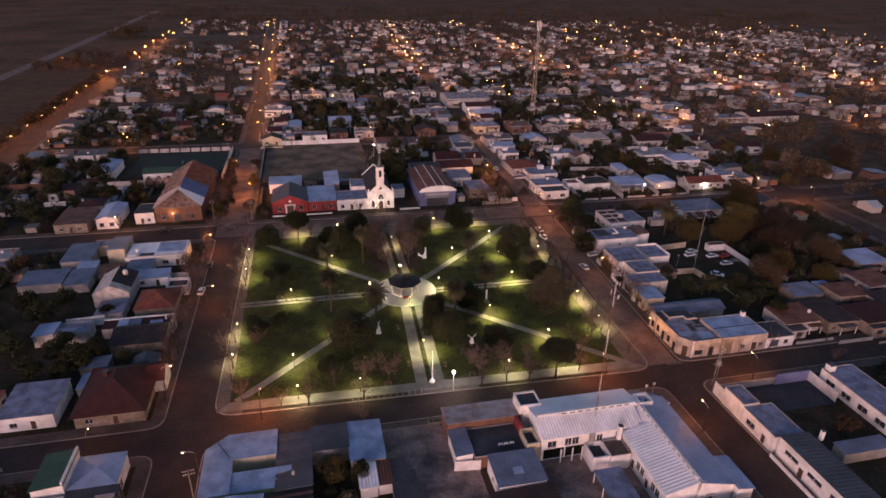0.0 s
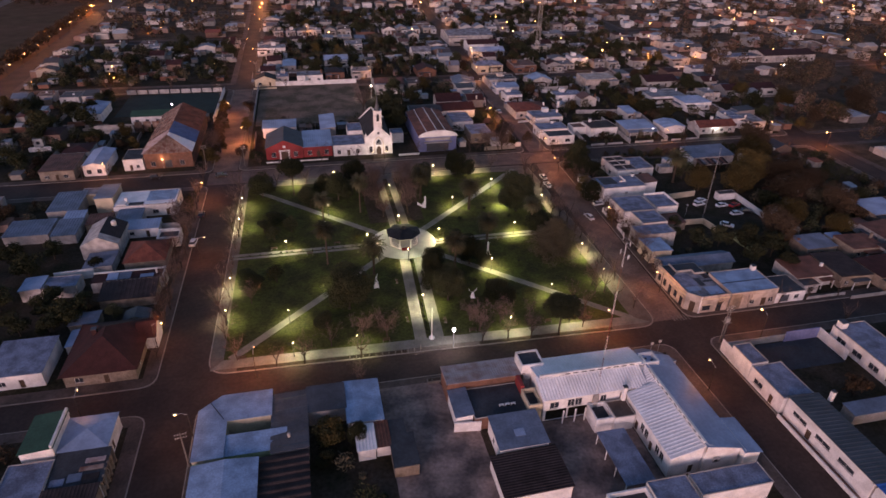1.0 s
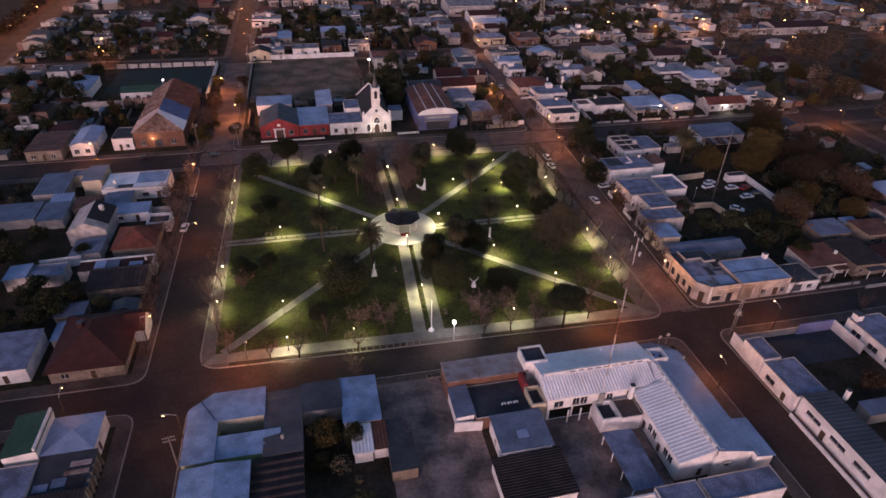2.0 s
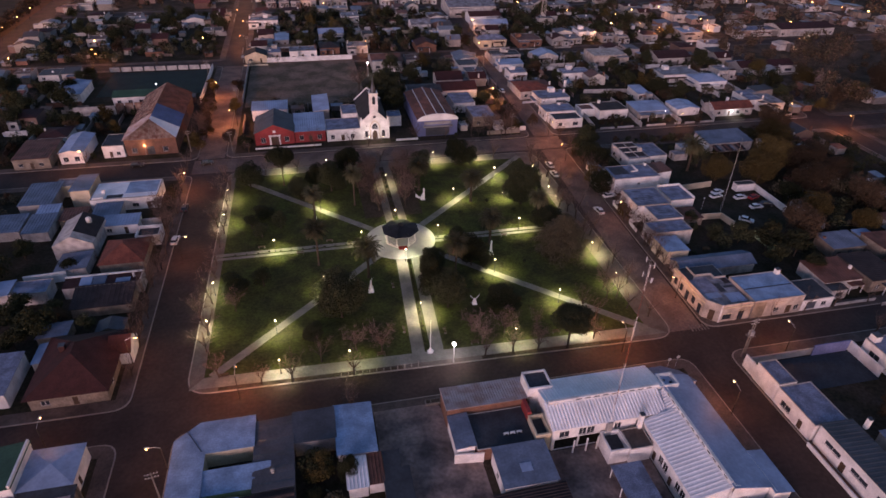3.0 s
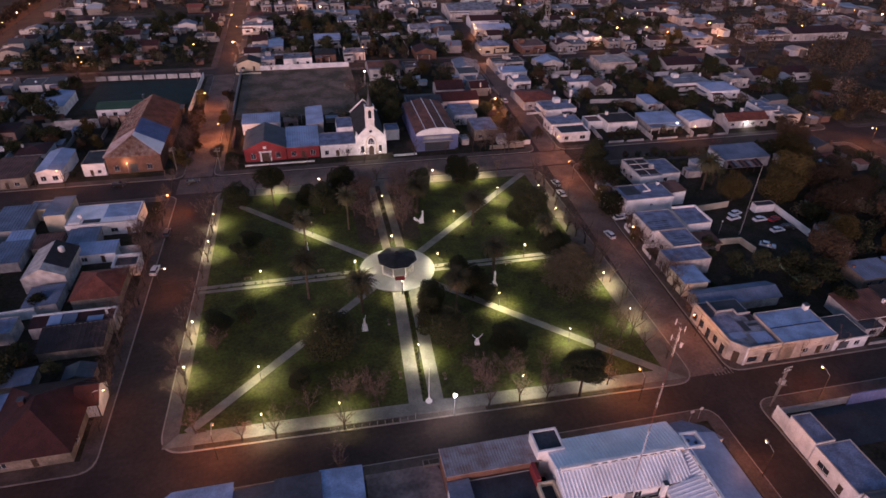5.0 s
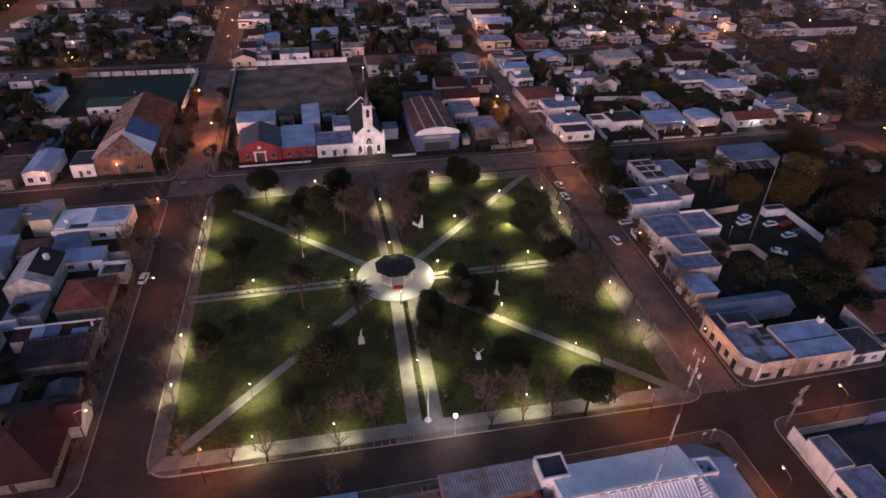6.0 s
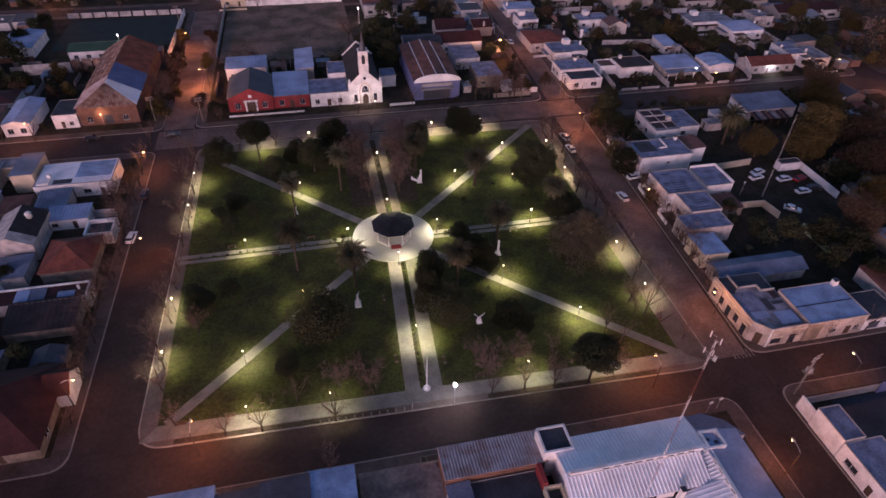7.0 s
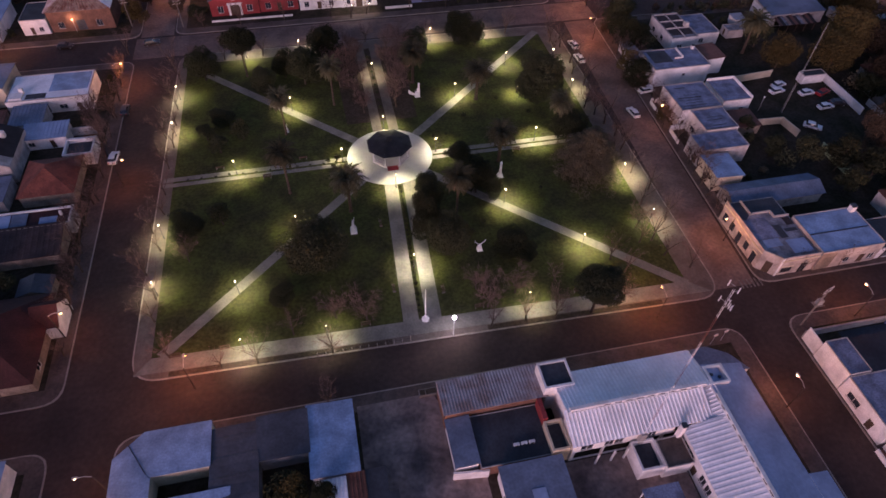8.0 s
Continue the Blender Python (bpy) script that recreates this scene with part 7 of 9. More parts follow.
chimney(86.6, -44.0, 4.6, 6.4, 1.0)
chimney(84.2, 18.4, 4.8, 6.2, 0.7)
for a, b, c, d, h in ((66.9, 4.0, 70.2, 4.0, 1.3), (67.2, 9.8, 70.2, 9.8, 1.3), (66.7, -2.4, 66.9, 3.8, 0.8), (66.2, -12.6, 66.5, -7.6, 0.9), (66.4, -7.4, 70.2, -7.4, 1.4), (67.2, 10.0, 67.5, 14.0, 0.8)):
    garden_wall(a, b, c, d, h, "white", "low white front garden wall")
t = thing("pergola", (66.9, -6.6, 0.16), "brown timber pergola in a front garden", "pergola")
for x in (0.1, 2.9):
    for y in (0.1, 3.7):
        part("post", boxed(x, y, 0, x + 0.14, y + 0.14, 2.4), M["wood"], t)
for x in (0.1, 2.9):
    part("beam", boxed(x - 0.02, -0.2, 2.404, x + 0.16, 4.1, 2.56), M["wood"], t)
for k in range(7):
    part("rafter", boxed(-0.2, 0.0 + 0.6 * k, 2.564, 3.3, 0.1 + 0.6 * k, 2.68), M["wood"], t)
garden_wall(89.2, 8.0, 104.2, 9.4, 2.0, "cream")
building("lot_shed", "low white shed in the parking yard", 110.2, 4.4, 116.6, 6.8, 2.4, "flat", "white", "deckdark")
garden_wall(117.2, 6.0, 117.0, -10.4, 2.0, "white")
garden_wall(88.0, -9.6, 95.0, -9.9, 1.9, "cream")
garden_wall(95.0, -10.0, 95.8, -15.4, 1.9, "cream")
garden_wall(98.6, -20.6, 98.8, -30.6, 2.0, "greenwall")
bm = boxed(90.0, -22.0, 0.0, 116.8, 7.6, 0.185)
tagged(part("parking_yard", bm, M["yard"]), "dark parking yard behind the houses", "yard", kind="structure")
hall_house = building("blue_roof_hall", "white-walled hall with a broad blue-grey sheet roof and a patched lean-to", 118.2, 33.4, 136.0, 43.0, 3.7, "shed", "dirty", "slateblue", 0.9, low="S", pitch=0.8, S=((2.0, 0.1, 5.0, 2.8, "o"), (9.0, 0.1, 5.0, 2.8, "o")))
add(hall_house, "west_face", boxed(-0.06, 0.0, -0.1, -0.004, 9.6, 3.6), "white", label="whitewashed end wall")
for k in range(12):
    panel = add(hall_house, "lean_to_sheet", boxed(0, 0, 0, 0.98, 3.9 + 0.3 * (k % 3), 0.05), ("rustred", "brownsheet", "greyroof", "rusttan", "brownsheet")[k % 5], (0.6 + 1.0 * k, -4.3, 2.5 + 0.03 * (k % 2)), "rusty patched lean-to sheet")
    panel.rotation_euler = (0.16, 0, 0)
for k in range(5):
    add(hall_house, "lean_to_post", boxed(0.7 + 2.9 * k, -4.0, -0.1, 0.84 + 2.9 * k, -3.86, 2.48), "wood")
building("lot_shed", "small pale shed with a flat roof in the back garden", 102.4, 29.4, 107.6, 33.0, 2.3, "flat", "dirty", "greyroof", W=((1.2, 0.1, 0.9, 1.9, "d"),))
t = thing("garden_lamp", (92.3, -4.2, 0.17), "thin post with an unlit white globe in the yard", "street lamp")
part("post", lathe(bmesh.new(), [(0.05, 0), (0.04, 3.9)], 8), M["steel"], t)
part("globe", ball(bmesh.new(), (0, 0, 4.1), 0.24), M["marble"], t)
for k, (x, y, w, d, top) in enumerate(((98, -48, 11, 9, "rustred"), (110, -50, 10, 12, "brownsheet"), (121, -52, 12, 10, "tile"), (134, -50, 9, 13, "brownsheet"), (112, -35, 10, 7, "slateblue"), (125, -38, 11, 8, "rustred"), (140, -34, 10, 10, "rustred"), (146, -52, 12, 12, "zinc"), (150, -20, 12, 10, "zincblue"))):
    building("row_house", "low house with a metal roof in a tight row", x, y, x + w, y + d, 3.3, "shed", "stone" if k % 3 else "dirty", top, 0.4, low="SEWS"[k % 4], pitch=0.8, group="row houses", S=row(2, 1.5, 3.5, 0.9, 1.3, 1.2))

# ---- houses north of the plaza ----
building("town_house", "cream gabled house lit by a street lamp", -50.8, 171.2, -40.3, 180.2, 3.6, "gable", "cream", "tiledark", 1.9, ridge="y", group="town houses", S=((1.9, 0.9, 1.5, 1.3, "w"), (7.2, 0.1, 1.0, 2.1, "d")))
building("town_house", "small white flat-roofed house", -39.9, 176.2, -33.5, 186.2, 3.4, "flat", "dirty", "deck", 0, ridge="x", group="town houses", S=((0.9, 0.9, 1.5, 1.3, "w"), (4.1, 0.1, 1.0, 2.1, "d")))
building("town_house", "white flat-roofed house with a grey deck", -29.1, 175.8, -15.5, 184.8, 3.8, "flat", "white", "greyroof", 0, ridge="x", group="town houses", S=((1.6, 0.9, 1.5, 1.3, "w"), (6.1, 0.1, 1.0, 2.1, "d"), (10.6, 0.9, 1.5, 1.3, "w")))
building("town_house", "brick house with a dark brown hip roof", -13.8, 181.3, -3.5, 191.3, 3.4, "hip", "brick", "tiledark", 2.0, ridge="x", group="town houses", S=((1.9, 0.9, 1.5, 1.3, "w"), (7.0, 0.1, 1.0, 2.1, "d")))
building("town_house", "white two-part flat house", 0.6, 181.0, 11.3, 190.0, 3.8, "flat", "dirty", "greyroof", 0, ridge="x", group="town houses", S=((2.0, 0.9, 1.5, 1.3, "w"), (7.3, 0.1, 1.0, 2.1, "d")))
building("town_house", "white house with a blue-grey gable roof", -12.9, 210.3, 0.9, 219.3, 3.6, "gable", "white", "zincblue", 1.9, ridge="x", group="town houses", S=((1.6, 0.9, 1.5, 1.3, "w"), (6.2, 0.1, 1.0, 2.1, "d"), (10.8, 0.9, 1.5, 1.3, "w")))
building("town_house", "house with a bright red tiled roof", -45.6, 212.3, -37.4, 224.3, 3.4, "gable", "paint", "tile", 1.9, ridge="x", group="town houses", S=((1.4, 0.9, 1.5, 1.3, "w"), (5.5, 0.1, 1.0, 2.1, "d")))
building("town_house", "house with a blue sheet roof", -36.6, 200.2, -29.4, 212.2, 3.4, "shed", "paint", "zincblue", 0.6, ridge="x", pitch=0.8, group="town houses", S=((1.1, 0.9, 1.5, 1.3, "w"), (4.7, 0.1, 1.0, 2.1, "d")))
building("town_house", "white house with a pale roof", -52.3, 244.9, -35.4, 254.9, 3.8, "flat", "white", "greyroof", 0, ridge="x", group="town houses", S=((1.4, 0.9, 1.5, 1.3, "w"), (5.6, 0.9, 1.5, 1.3, "w"), (9.8, 0.1, 1.0, 2.1, "d"), (14.0, 0.9, 1.5, 1.3, "w")))
building("town_house", "orange-lit brick house with a tiled gable roof", 36.8, 178.4, 47.7, 189.4, 3.6, "gable", "brick", "tile", 1.9, ridge="y", group="town houses", S=((2.0, 0.9, 1.5, 1.3, "w"), (7.5, 0.1, 1.0, 2.1, "d")))
building("town_house", "long low house with a rusty roof", 10.0, 152.5, 24.8, 166.5, 3.6, "gable", "grey", "rustred", 1.9, ridge="x", group="town houses", S=((1.8, 0.9, 1.5, 1.3, "w"), (6.7, 0.1, 1.0, 2.1, "d"), (11.6, 0.9, 1.5, 1.3, "w")))
building("town_house", "white gabled house with a pale roof", 42.0, 222.7, 53.6, 234.7, 4.0, "gable", "white", "greyroof", 1.9, ridge="x", group="town houses", S=((2.2, 0.9, 1.5, 1.3, "w"), (8.0, 0.1, 1.0, 2.1, "d")))
building("town_house", "white flat house among trees", 2.8, 250.9, 13.5, 262.9, 3.6, "flat", "white", "greyroof", 0, ridge="x", group="town houses", S=((2.0, 0.9, 1.5, 1.3, "w"), (7.3, 0.1, 1.0, 2.1, "d")))
building("town_house", "small white cottage with a dark flat roof", 11.2, 207.3, 17.3, 215.3, 3.2, "flat", "dirty", "deckdark", 0, ridge="x", group="town houses", S=((0.8, 0.9, 1.5, 1.3, "w"), (3.8, 0.1, 1.0, 2.1, "d")))
building("town_house", "white house with red tiled gables", 81.2, 236.3, 101.7, 248.3, 4.6, "gable", "white", "tile", 1.9, ridge="x", group="town houses", S=((1.9, 0.9, 1.5, 1.3, "w"), (7.0, 0.9, 1.5, 1.3, "w"), (12.1, 0.1, 1.0, 2.1, "d"), (17.3, 0.9, 1.5, 1.3, "w")))
building("town_house", "large white hall with a pale sheet roof", 73.0, 259.9, 105.0, 283.9, 5.5, "gable", "dirty", "greyroof", 1.9, ridge="x", group="town houses", S=((1.6, 0.9, 1.5, 1.3, "w"), (6.1, 0.9, 1.5, 1.3, "w"), (10.7, 0.9, 1.5, 1.3, "w"), (15.3, 0.1, 1.0, 2.1, "d"), (19.8, 0.9, 1.5, 1.3, "w"), (24.4, 0.9, 1.5, 1.3, "w"), (29.0, 0.9, 1.5, 1.3, "w")))
building("town_house", "white house with a pale curved roof", 78.9, 219.2, 100.6, 228.2, 3.8, "gable", "dirty", "zincblue", 1.9, ridge="x", group="town houses", S=((1.5, 0.9, 1.5, 1.3, "w"), (5.8, 0.9, 1.5, 1.3, "w"), (10.2, 0.1, 1.0, 2.1, "d"), (14.5, 0.9, 1.5, 1.3, "w"), (18.8, 0.9, 1.5, 1.3, "w")))
building("town_house", "cream house with a grey hip roof", 72.8, 184.0, 88.7, 193.0, 3.6, "hip", "cream", "deck", 2.0, ridge="x", group="town houses", S=((2.0, 0.9, 1.5, 1.3, "w"), (7.3, 0.1, 1.0, 2.1, "d"), (12.6, 0.9, 1.5, 1.3, "w")))
building("town_house", "brick house with a flat rusty roof", 94.4, 180.9, 108.4, 194.9, 3.6, "flat", "brick", "rustred", 0, ridge="x", group="town houses", S=((1.6, 0.9, 1.5, 1.3, "w"), (6.3, 0.1, 1.0, 2.1, "d"), (10.9, 0.9, 1.5, 1.3, "w")))
building("town_house", "house with white parapets on a dark roof", 71.1, 154.3, 87.0, 163.3, 3.6, "flat", "dirty", "deckdark", 0, ridge="x", group="town houses", S=((1.9, 0.9, 1.5, 1.3, "w"), (7.2, 0.1, 1.0, 2.1, "d"), (12.5, 0.9, 1.5, 1.3, "w")))
building("town_house", "white house with a blue-grey sheet roof", 71.2, 139.5, 83.5, 146.5, 3.4, "shed", "white", "zincblue", 0.6, ridge="x", pitch=0.8, group="town houses", S=((2.4, 0.9, 1.5, 1.3, "w"), (8.5, 0.1, 1.0, 2.1, "d")))
building("town_house", "white corner house with a flat roof", 71.9, 124.2, 80.1, 133.2, 3.8, "flat", "white", "deck", 0, ridge="x", group="town houses", S=((1.3, 0.9, 1.5, 1.3, "w"), (5.4, 0.1, 1.0, 2.1, "d")))
building("town_house", "house with a broad red tiled hip roof", 68.6, 99.4, 85.0, 114.0, 3.4, "hip", "dirty", "tilered", 2.0, ridge="x", group="town houses", S=((1.9, 0.9, 1.5, 1.3, "w"), (7.2, 0.1, 1.0, 2.1, "d"), (12.5, 0.9, 1.5, 1.3, "w")))
building("town_house", "white flat house with several roof levels", 73.3, 88.5, 87.1, 98.5, 3.8, "flat", "white", "deck", 0, ridge="x", group="town houses", S=((1.6, 0.9, 1.5, 1.3, "w"), (6.2, 0.1, 1.0, 2.1, "d"), (10.8, 0.9, 1.5, 1.3, "w")))
building("town_house", "pink two-level house with flat terraces", 121.5, 140.7, 139.4, 153.7, 5.2, "flat", "pink", "pink", 0, ridge="x", group="town houses", S=((1.5, 0.9, 1.5, 1.3, "w"), (6.0, 0.9, 1.5, 1.3, "w"), (10.5, 0.1, 1.0, 2.1, "d"), (15.0, 0.9, 1.5, 1.3, "w")))
building("town_house", "white flat house with a wide wall", 96.8, 120.5, 110.8, 128.5, 3.6, "flat", "white", "deck", 0, ridge="x", group="town houses", S=((1.6, 0.9, 1.5, 1.3, "w"), (6.3, 0.1, 1.0, 2.1, "d"), (10.9, 0.9, 1.5, 1.3, "w")))
building("town_house", "white gabled house with a blue roof", 93.9, 149.2, 105.6, 159.2, 3.6, "gable", "dirty", "zincblue", 1.9, ridge="y", group="town houses", S=((2.2, 0.9, 1.5, 1.3, "w"), (8.1, 0.1, 1.0, 2.1, "d")))
building("town_house", "small white two-storey house", 134.8, 191.0, 143.8, 201.0, 4.5, "flat", "white", "greyroof", 0, ridge="x", group="town houses", S=((1.5, 0.9, 1.5, 1.3, "w"), (6.0, 0.1, 1.0, 2.1, "d")))
building("town_house", "white house with parapet roofs", 161.8, 71.4, 168.4, 83.4, 4.2, "flat", "white", "deck", 0, ridge="x", group="town houses", S=((1.6, 0.9, 1.5, 1.3, "w"), (6.3, 0.1, 1.0, 2.1, "d")))
building("town_house", "white low house with a flat roof", 169.0, 67.2, 176.0, 79.2, 3.8, "flat", "dirty", "greyroof", 0, ridge="x", group="town houses", S=((1.0, 0.9, 1.5, 1.3, "w"), (4.5, 0.1, 1.0, 2.1, "d")))
building("town_house", "white flat house with a pale roof", 143.4, 110.1, 162.3, 122.1, 3.8, "flat", "white", "greyroof", 0, ridge="x", group="town houses", S=((1.7, 0.9, 1.5, 1.3, "w"), (6.4, 0.9, 1.5, 1.3, "w"), (11.1, 0.1, 1.0, 2.1, "d"), (15.8, 0.9, 1.5, 1.3, "w")))
building("town_house", "white house with a blue-grey hip roof", 154.7, 98.0, 168.9, 110.0, 3.8, "hip", "white", "zincblue", 2.0, ridge="x", group="town houses", S=((1.7, 0.9, 1.5, 1.3, "w"), (6.4, 0.1, 1.0, 2.1, "d"), (11.2, 0.9, 1.5, 1.3, "w")))
building("town_house", "small white flat house", 174.0, 111.6, 181.5, 120.6, 4.0, "flat", "dirty", "greyroof", 0, ridge="x", group="town houses", S=((1.2, 0.9, 1.5, 1.3, "w"), (4.9, 0.1, 1.0, 2.1, "d")))
building("town_house", "house with a long red tiled roof", 156.0, 137.9, 174.8, 151.9, 3.4, "gable", "paint", "tile", 1.9, ridge="x", group="town houses", S=((1.7, 0.9, 1.5, 1.3, "w"), (6.4, 0.9, 1.5, 1.3, "w"), (11.1, 0.1, 1.0, 2.1, "d"), (15.8, 0.9, 1.5, 1.3, "w")))
building("town_house", "white corner house lit by street lamps", 196.7, 157.7, 210.9, 167.7, 3.8, "flat", "white", "deck", 0, ridge="x", group="town houses", S=((1.7, 0.9, 1.5, 1.3, "w"), (6.4, 0.1, 1.0, 2.1, "d"), (11.1, 0.9, 1.5, 1.3, "w")))
building("town_house", "blue-grey painted corner house", 196.7, 182.6, 209.8, 194.6, 4.0, "flat", "grey", "zincblue", 0, ridge="x", group="town houses", S=((1.5, 0.9, 1.5, 1.3, "w"), (5.8, 0.1, 1.0, 2.1, "d"), (10.2, 0.9, 1.5, 1.3, "w")))
building("town_house", "long white row of flat houses", 232.8, 183.4, 262.6, 193.4, 3.8, "flat", "dirty", "deck", 0, ridge="x", group="town houses", S=((1.4, 0.9, 1.5, 1.3, "w"), (5.7, 0.9, 1.5, 1.3, "w"), (9.9, 0.9, 1.5, 1.3, "w"), (14.2, 0.1, 1.0, 2.1, "d"), (18.4, 0.9, 1.5, 1.3, "w"), (22.7, 0.9, 1.5, 1.3, "w"), (26.9, 0.9, 1.5, 1.3, "w")))
building("town_house", "large white house with red tiled gables", 261.6, 181.0, 299.5, 197.0, 4.4, "gable", "dirty", "tile", 1.9, ridge="x", group="town houses", S=((1.4, 0.9, 1.5, 1.3, "w"), (5.6, 0.9, 1.5, 1.3, "w"), (9.8, 0.9, 1.5, 1.3, "w"), (14.0, 0.9, 1.5, 1.3, "w"), (18.2, 0.1, 1.0, 2.1, "d"), (22.4, 0.9, 1.5, 1.3, "w"), (26.6, 0.9, 1.5, 1.3, "w"), (30.9, 0.9, 1.5, 1.3, "w"), (35.1, 0.9, 1.5, 1.3, "w")))
building("town_house", "white flat-roofed house among trees", 215.7, 227.5, 234.0, 237.5, 4.0, "flat", "dirty", "greyroof", 0, ridge="x", group="town houses", S=((1.6, 0.9, 1.5, 1.3, "w"), (6.2, 0.9, 1.5, 1.3, "w"), (10.8, 0.1, 1.0, 2.1, "d"), (15.3, 0.9, 1.5, 1.3, "w")))
building("town_house", "long low house with a red-brown roof", 190.5, 118.0, 221.2, 128.0, 3.0, "gable", "paint", "tile", 1.9, ridge="x", group="town houses", S=((1.5, 0.9, 1.5, 1.3, "w"), (5.9, 0.9, 1.5, 1.3, "w"), (10.3, 0.9, 1.5, 1.3, "w"), (14.6, 0.1, 1.0, 2.1, "d"), (19.0, 0.9, 1.5, 1.3, "w"), (23.4, 0.9, 1.5, 1.3, "w"), (27.8, 0.9, 1.5, 1.3, "w")))
building("town_house", "small house with a blue roof", 119.3, 89.2, 124.8, 99.2, 3.2, "shed", "paint", "zincblue", 0.6, ridge="x", pitch=0.8, group="town houses", S=((0.7, 0.9, 1.5, 1.3, "w"), (3.4, 0.1, 1.0, 2.1, "d")))
building("corner_house", "white corner house with a dark flat roof and low parapet", 71.2, 65.0, 82.8, 72.6, 3.6, "flat", "white", "deckdark", S=((1.6, 0.9, 1.6, 1.4, "w"), (7.6, 0.9, 2.2, 1.4, "w")), W=((2.0, 0.1, 1.2, 2.2, "d"),), sunk=0.3)
building("corner_house", "white back part of the corner house with a blue-grey roof", 70.4, 72.8, 83.2, 81.2, 3.9, "flat", "white", "deck", W=row(2, 1.4, 3.6, 0.9, 1.3, 1.3))
building("white_box_house", "plain white house with a dark red-brown flat roof", 92.8, 71.0, 105.2, 80.6, 3.8, "flat", "white", "brownsheet", S=((5.4, 0.1, 1.0, 2.2, "d"),))
building("white_box_house", "low side wing with a rusty roof and white edge", 86.4, 75.0, 92.6, 81.0, 3.2, "flat", "white", "rustred", sunk=0.2)
porch = building("porch_house", "house with a broad blue-grey sheet roof and a deep porch", 108.8, 69.4, 122.8, 79.8, 3.1, "shed", "grey", "zincblue", 0.5, low="S", pitch=0.8, S=row(3, 1.5, 4.2, 0.9, 1.4, 1.3))
add(porch, "porch_roof", boxed(0.0, -3.2, 2.6, 14.0, -0.01, 2.75), "slateblue", label="blue-grey porch roof")
for k in range(5):
    add(porch, "porch_post", boxed(0.2 + 3.35 * k, -3.0, -0.1, 0.38 + 3.35 * k, -2.82, 2.596), "white", label="slim white porch post")
building("gable_shed", "white shed with a pale blue gable roof", 127.0, 69.6, 137.2, 79.4, 2.9, "gable", "white", "paleblue", 0.9, ridge="y", pitch=0.8)
tiled = building("tile_house", "low white house with a red tiled gable roof", 141.6, 66.2, 160.0, 74.4, 3.2, "gable", "dirty", "tilered", 1.8, ridge="x", over=0.3, S=((2.0, 0.9, 1.5, 1.3, "w"), (7.0, 0.1, 1.0, 2.1, "d"), (11.0, 0.9, 1.5, 1.3, "w"), (15.0, 0.9, 1.5, 1.3, "w")))
add(tiled, "gable_coping", tube(bmesh.new(), (-0.2, -0.3, 3.3), (-0.2, 4.1, 5.2), 0.16, 0.16, 4), "white", label="white gable coping")
for a, b, c, d, h in ((88.9, 84.0, 86.8, 62.4, 1.7), (107.4, 91.0, 106.4, 60.8, 1.9), (128.2, 92.0, 124.0, 61.4, 1.9), (146.0, 82.0, 139.2, 61.4, 1.8), (99.6, 102.4, 127.0, 99.6, 1.8)):
    garden_wall(a, b, c, d, h, "dirty", "long pale boundary wall between two lots")
for x0, x1 in ((89.0, 95.0), (96.4, 103.2), (109.0, 117.4), (121.2, 123.6), (126.0, 130.4), (133.0, 138.4)):
    garden_wall(x0, 61.3, x1, 61.3, 0.7, "dirty", "low pale front garden wall")
for x, y, z, top in ((96.0, 79.6, 3.6, 5.4), (90.8, 104.0, 2.9, 6.4), (78.6, 80.2, 3.7, 5.2), (152.0, 73.0, 3.6, 5.8)):
    chimney(x, y, z, top, 0.9)
building("tile_house", "white house with dark red tiled gables", 35.4, 118.0, 47.0, 128.0, 4.4, "gable", "dirty", "tile", 2.2, ridge="x", over=0.5, S=((1.5, 0.9, 1.4, 1.3, "w"), (5.5, 0.9, 1.4, 1.3, "w")))
building("tile_house", "white house with a dark red tiled roof", 33.0, 104.0, 50.0, 115.0, 4.2, "gable", "white", "tile", 2.0, ridge="x", over=0.4, S=((2.5, 0.9, 1.4, 1.3, "w"), (8.5, 0.1, 1.0, 2.1, "d")))
building("flat_house", "small flat white house with grey roof levels", 36.0, 88.0, 45.0, 101.0, 4.0, "flat", "white", "deck")

# ==== the rest of the town ====


def town_house(k):
    """Ten plain sorts of small-town house, to be set down along the streets."""
    r = random.Random(100 + k)
    w, d, h = r.uniform(6, 9.5), r.uniform(6.5, 10.5), r.uniform(2.9, 3.9)
    roof = ("flat", "gable", "shed", "flat", "hip", "gable", "flat", "shed", "gable", "flat")[k]
    return building("town_house", ("small flat-roofed house with plastered walls", "small gabled house with plastered walls", "small house with a sloping sheet roof")[0 if roof == "flat" else 2 if roof == "shed" else 1], -w / 2, 0, w / 2, d, h, roof, "paint", "tile" if roof == "hip" or k == 5 else "roofs", r.uniform(0.8, 1.8) if roof != "shed" else 0.5, ridge="xy"[k % 2], low="SENW"[k % 4], S=((1.0, 0.9, 1.5, 1.3, "w"), (w * 0.45, 0.1, 1.0, 2.1, "d"), (w - 2.6, 0.9, 1.5, 1.3, "w")), N=((1.5, 0.9, 1.4, 1.2, "w"),), group="town houses")


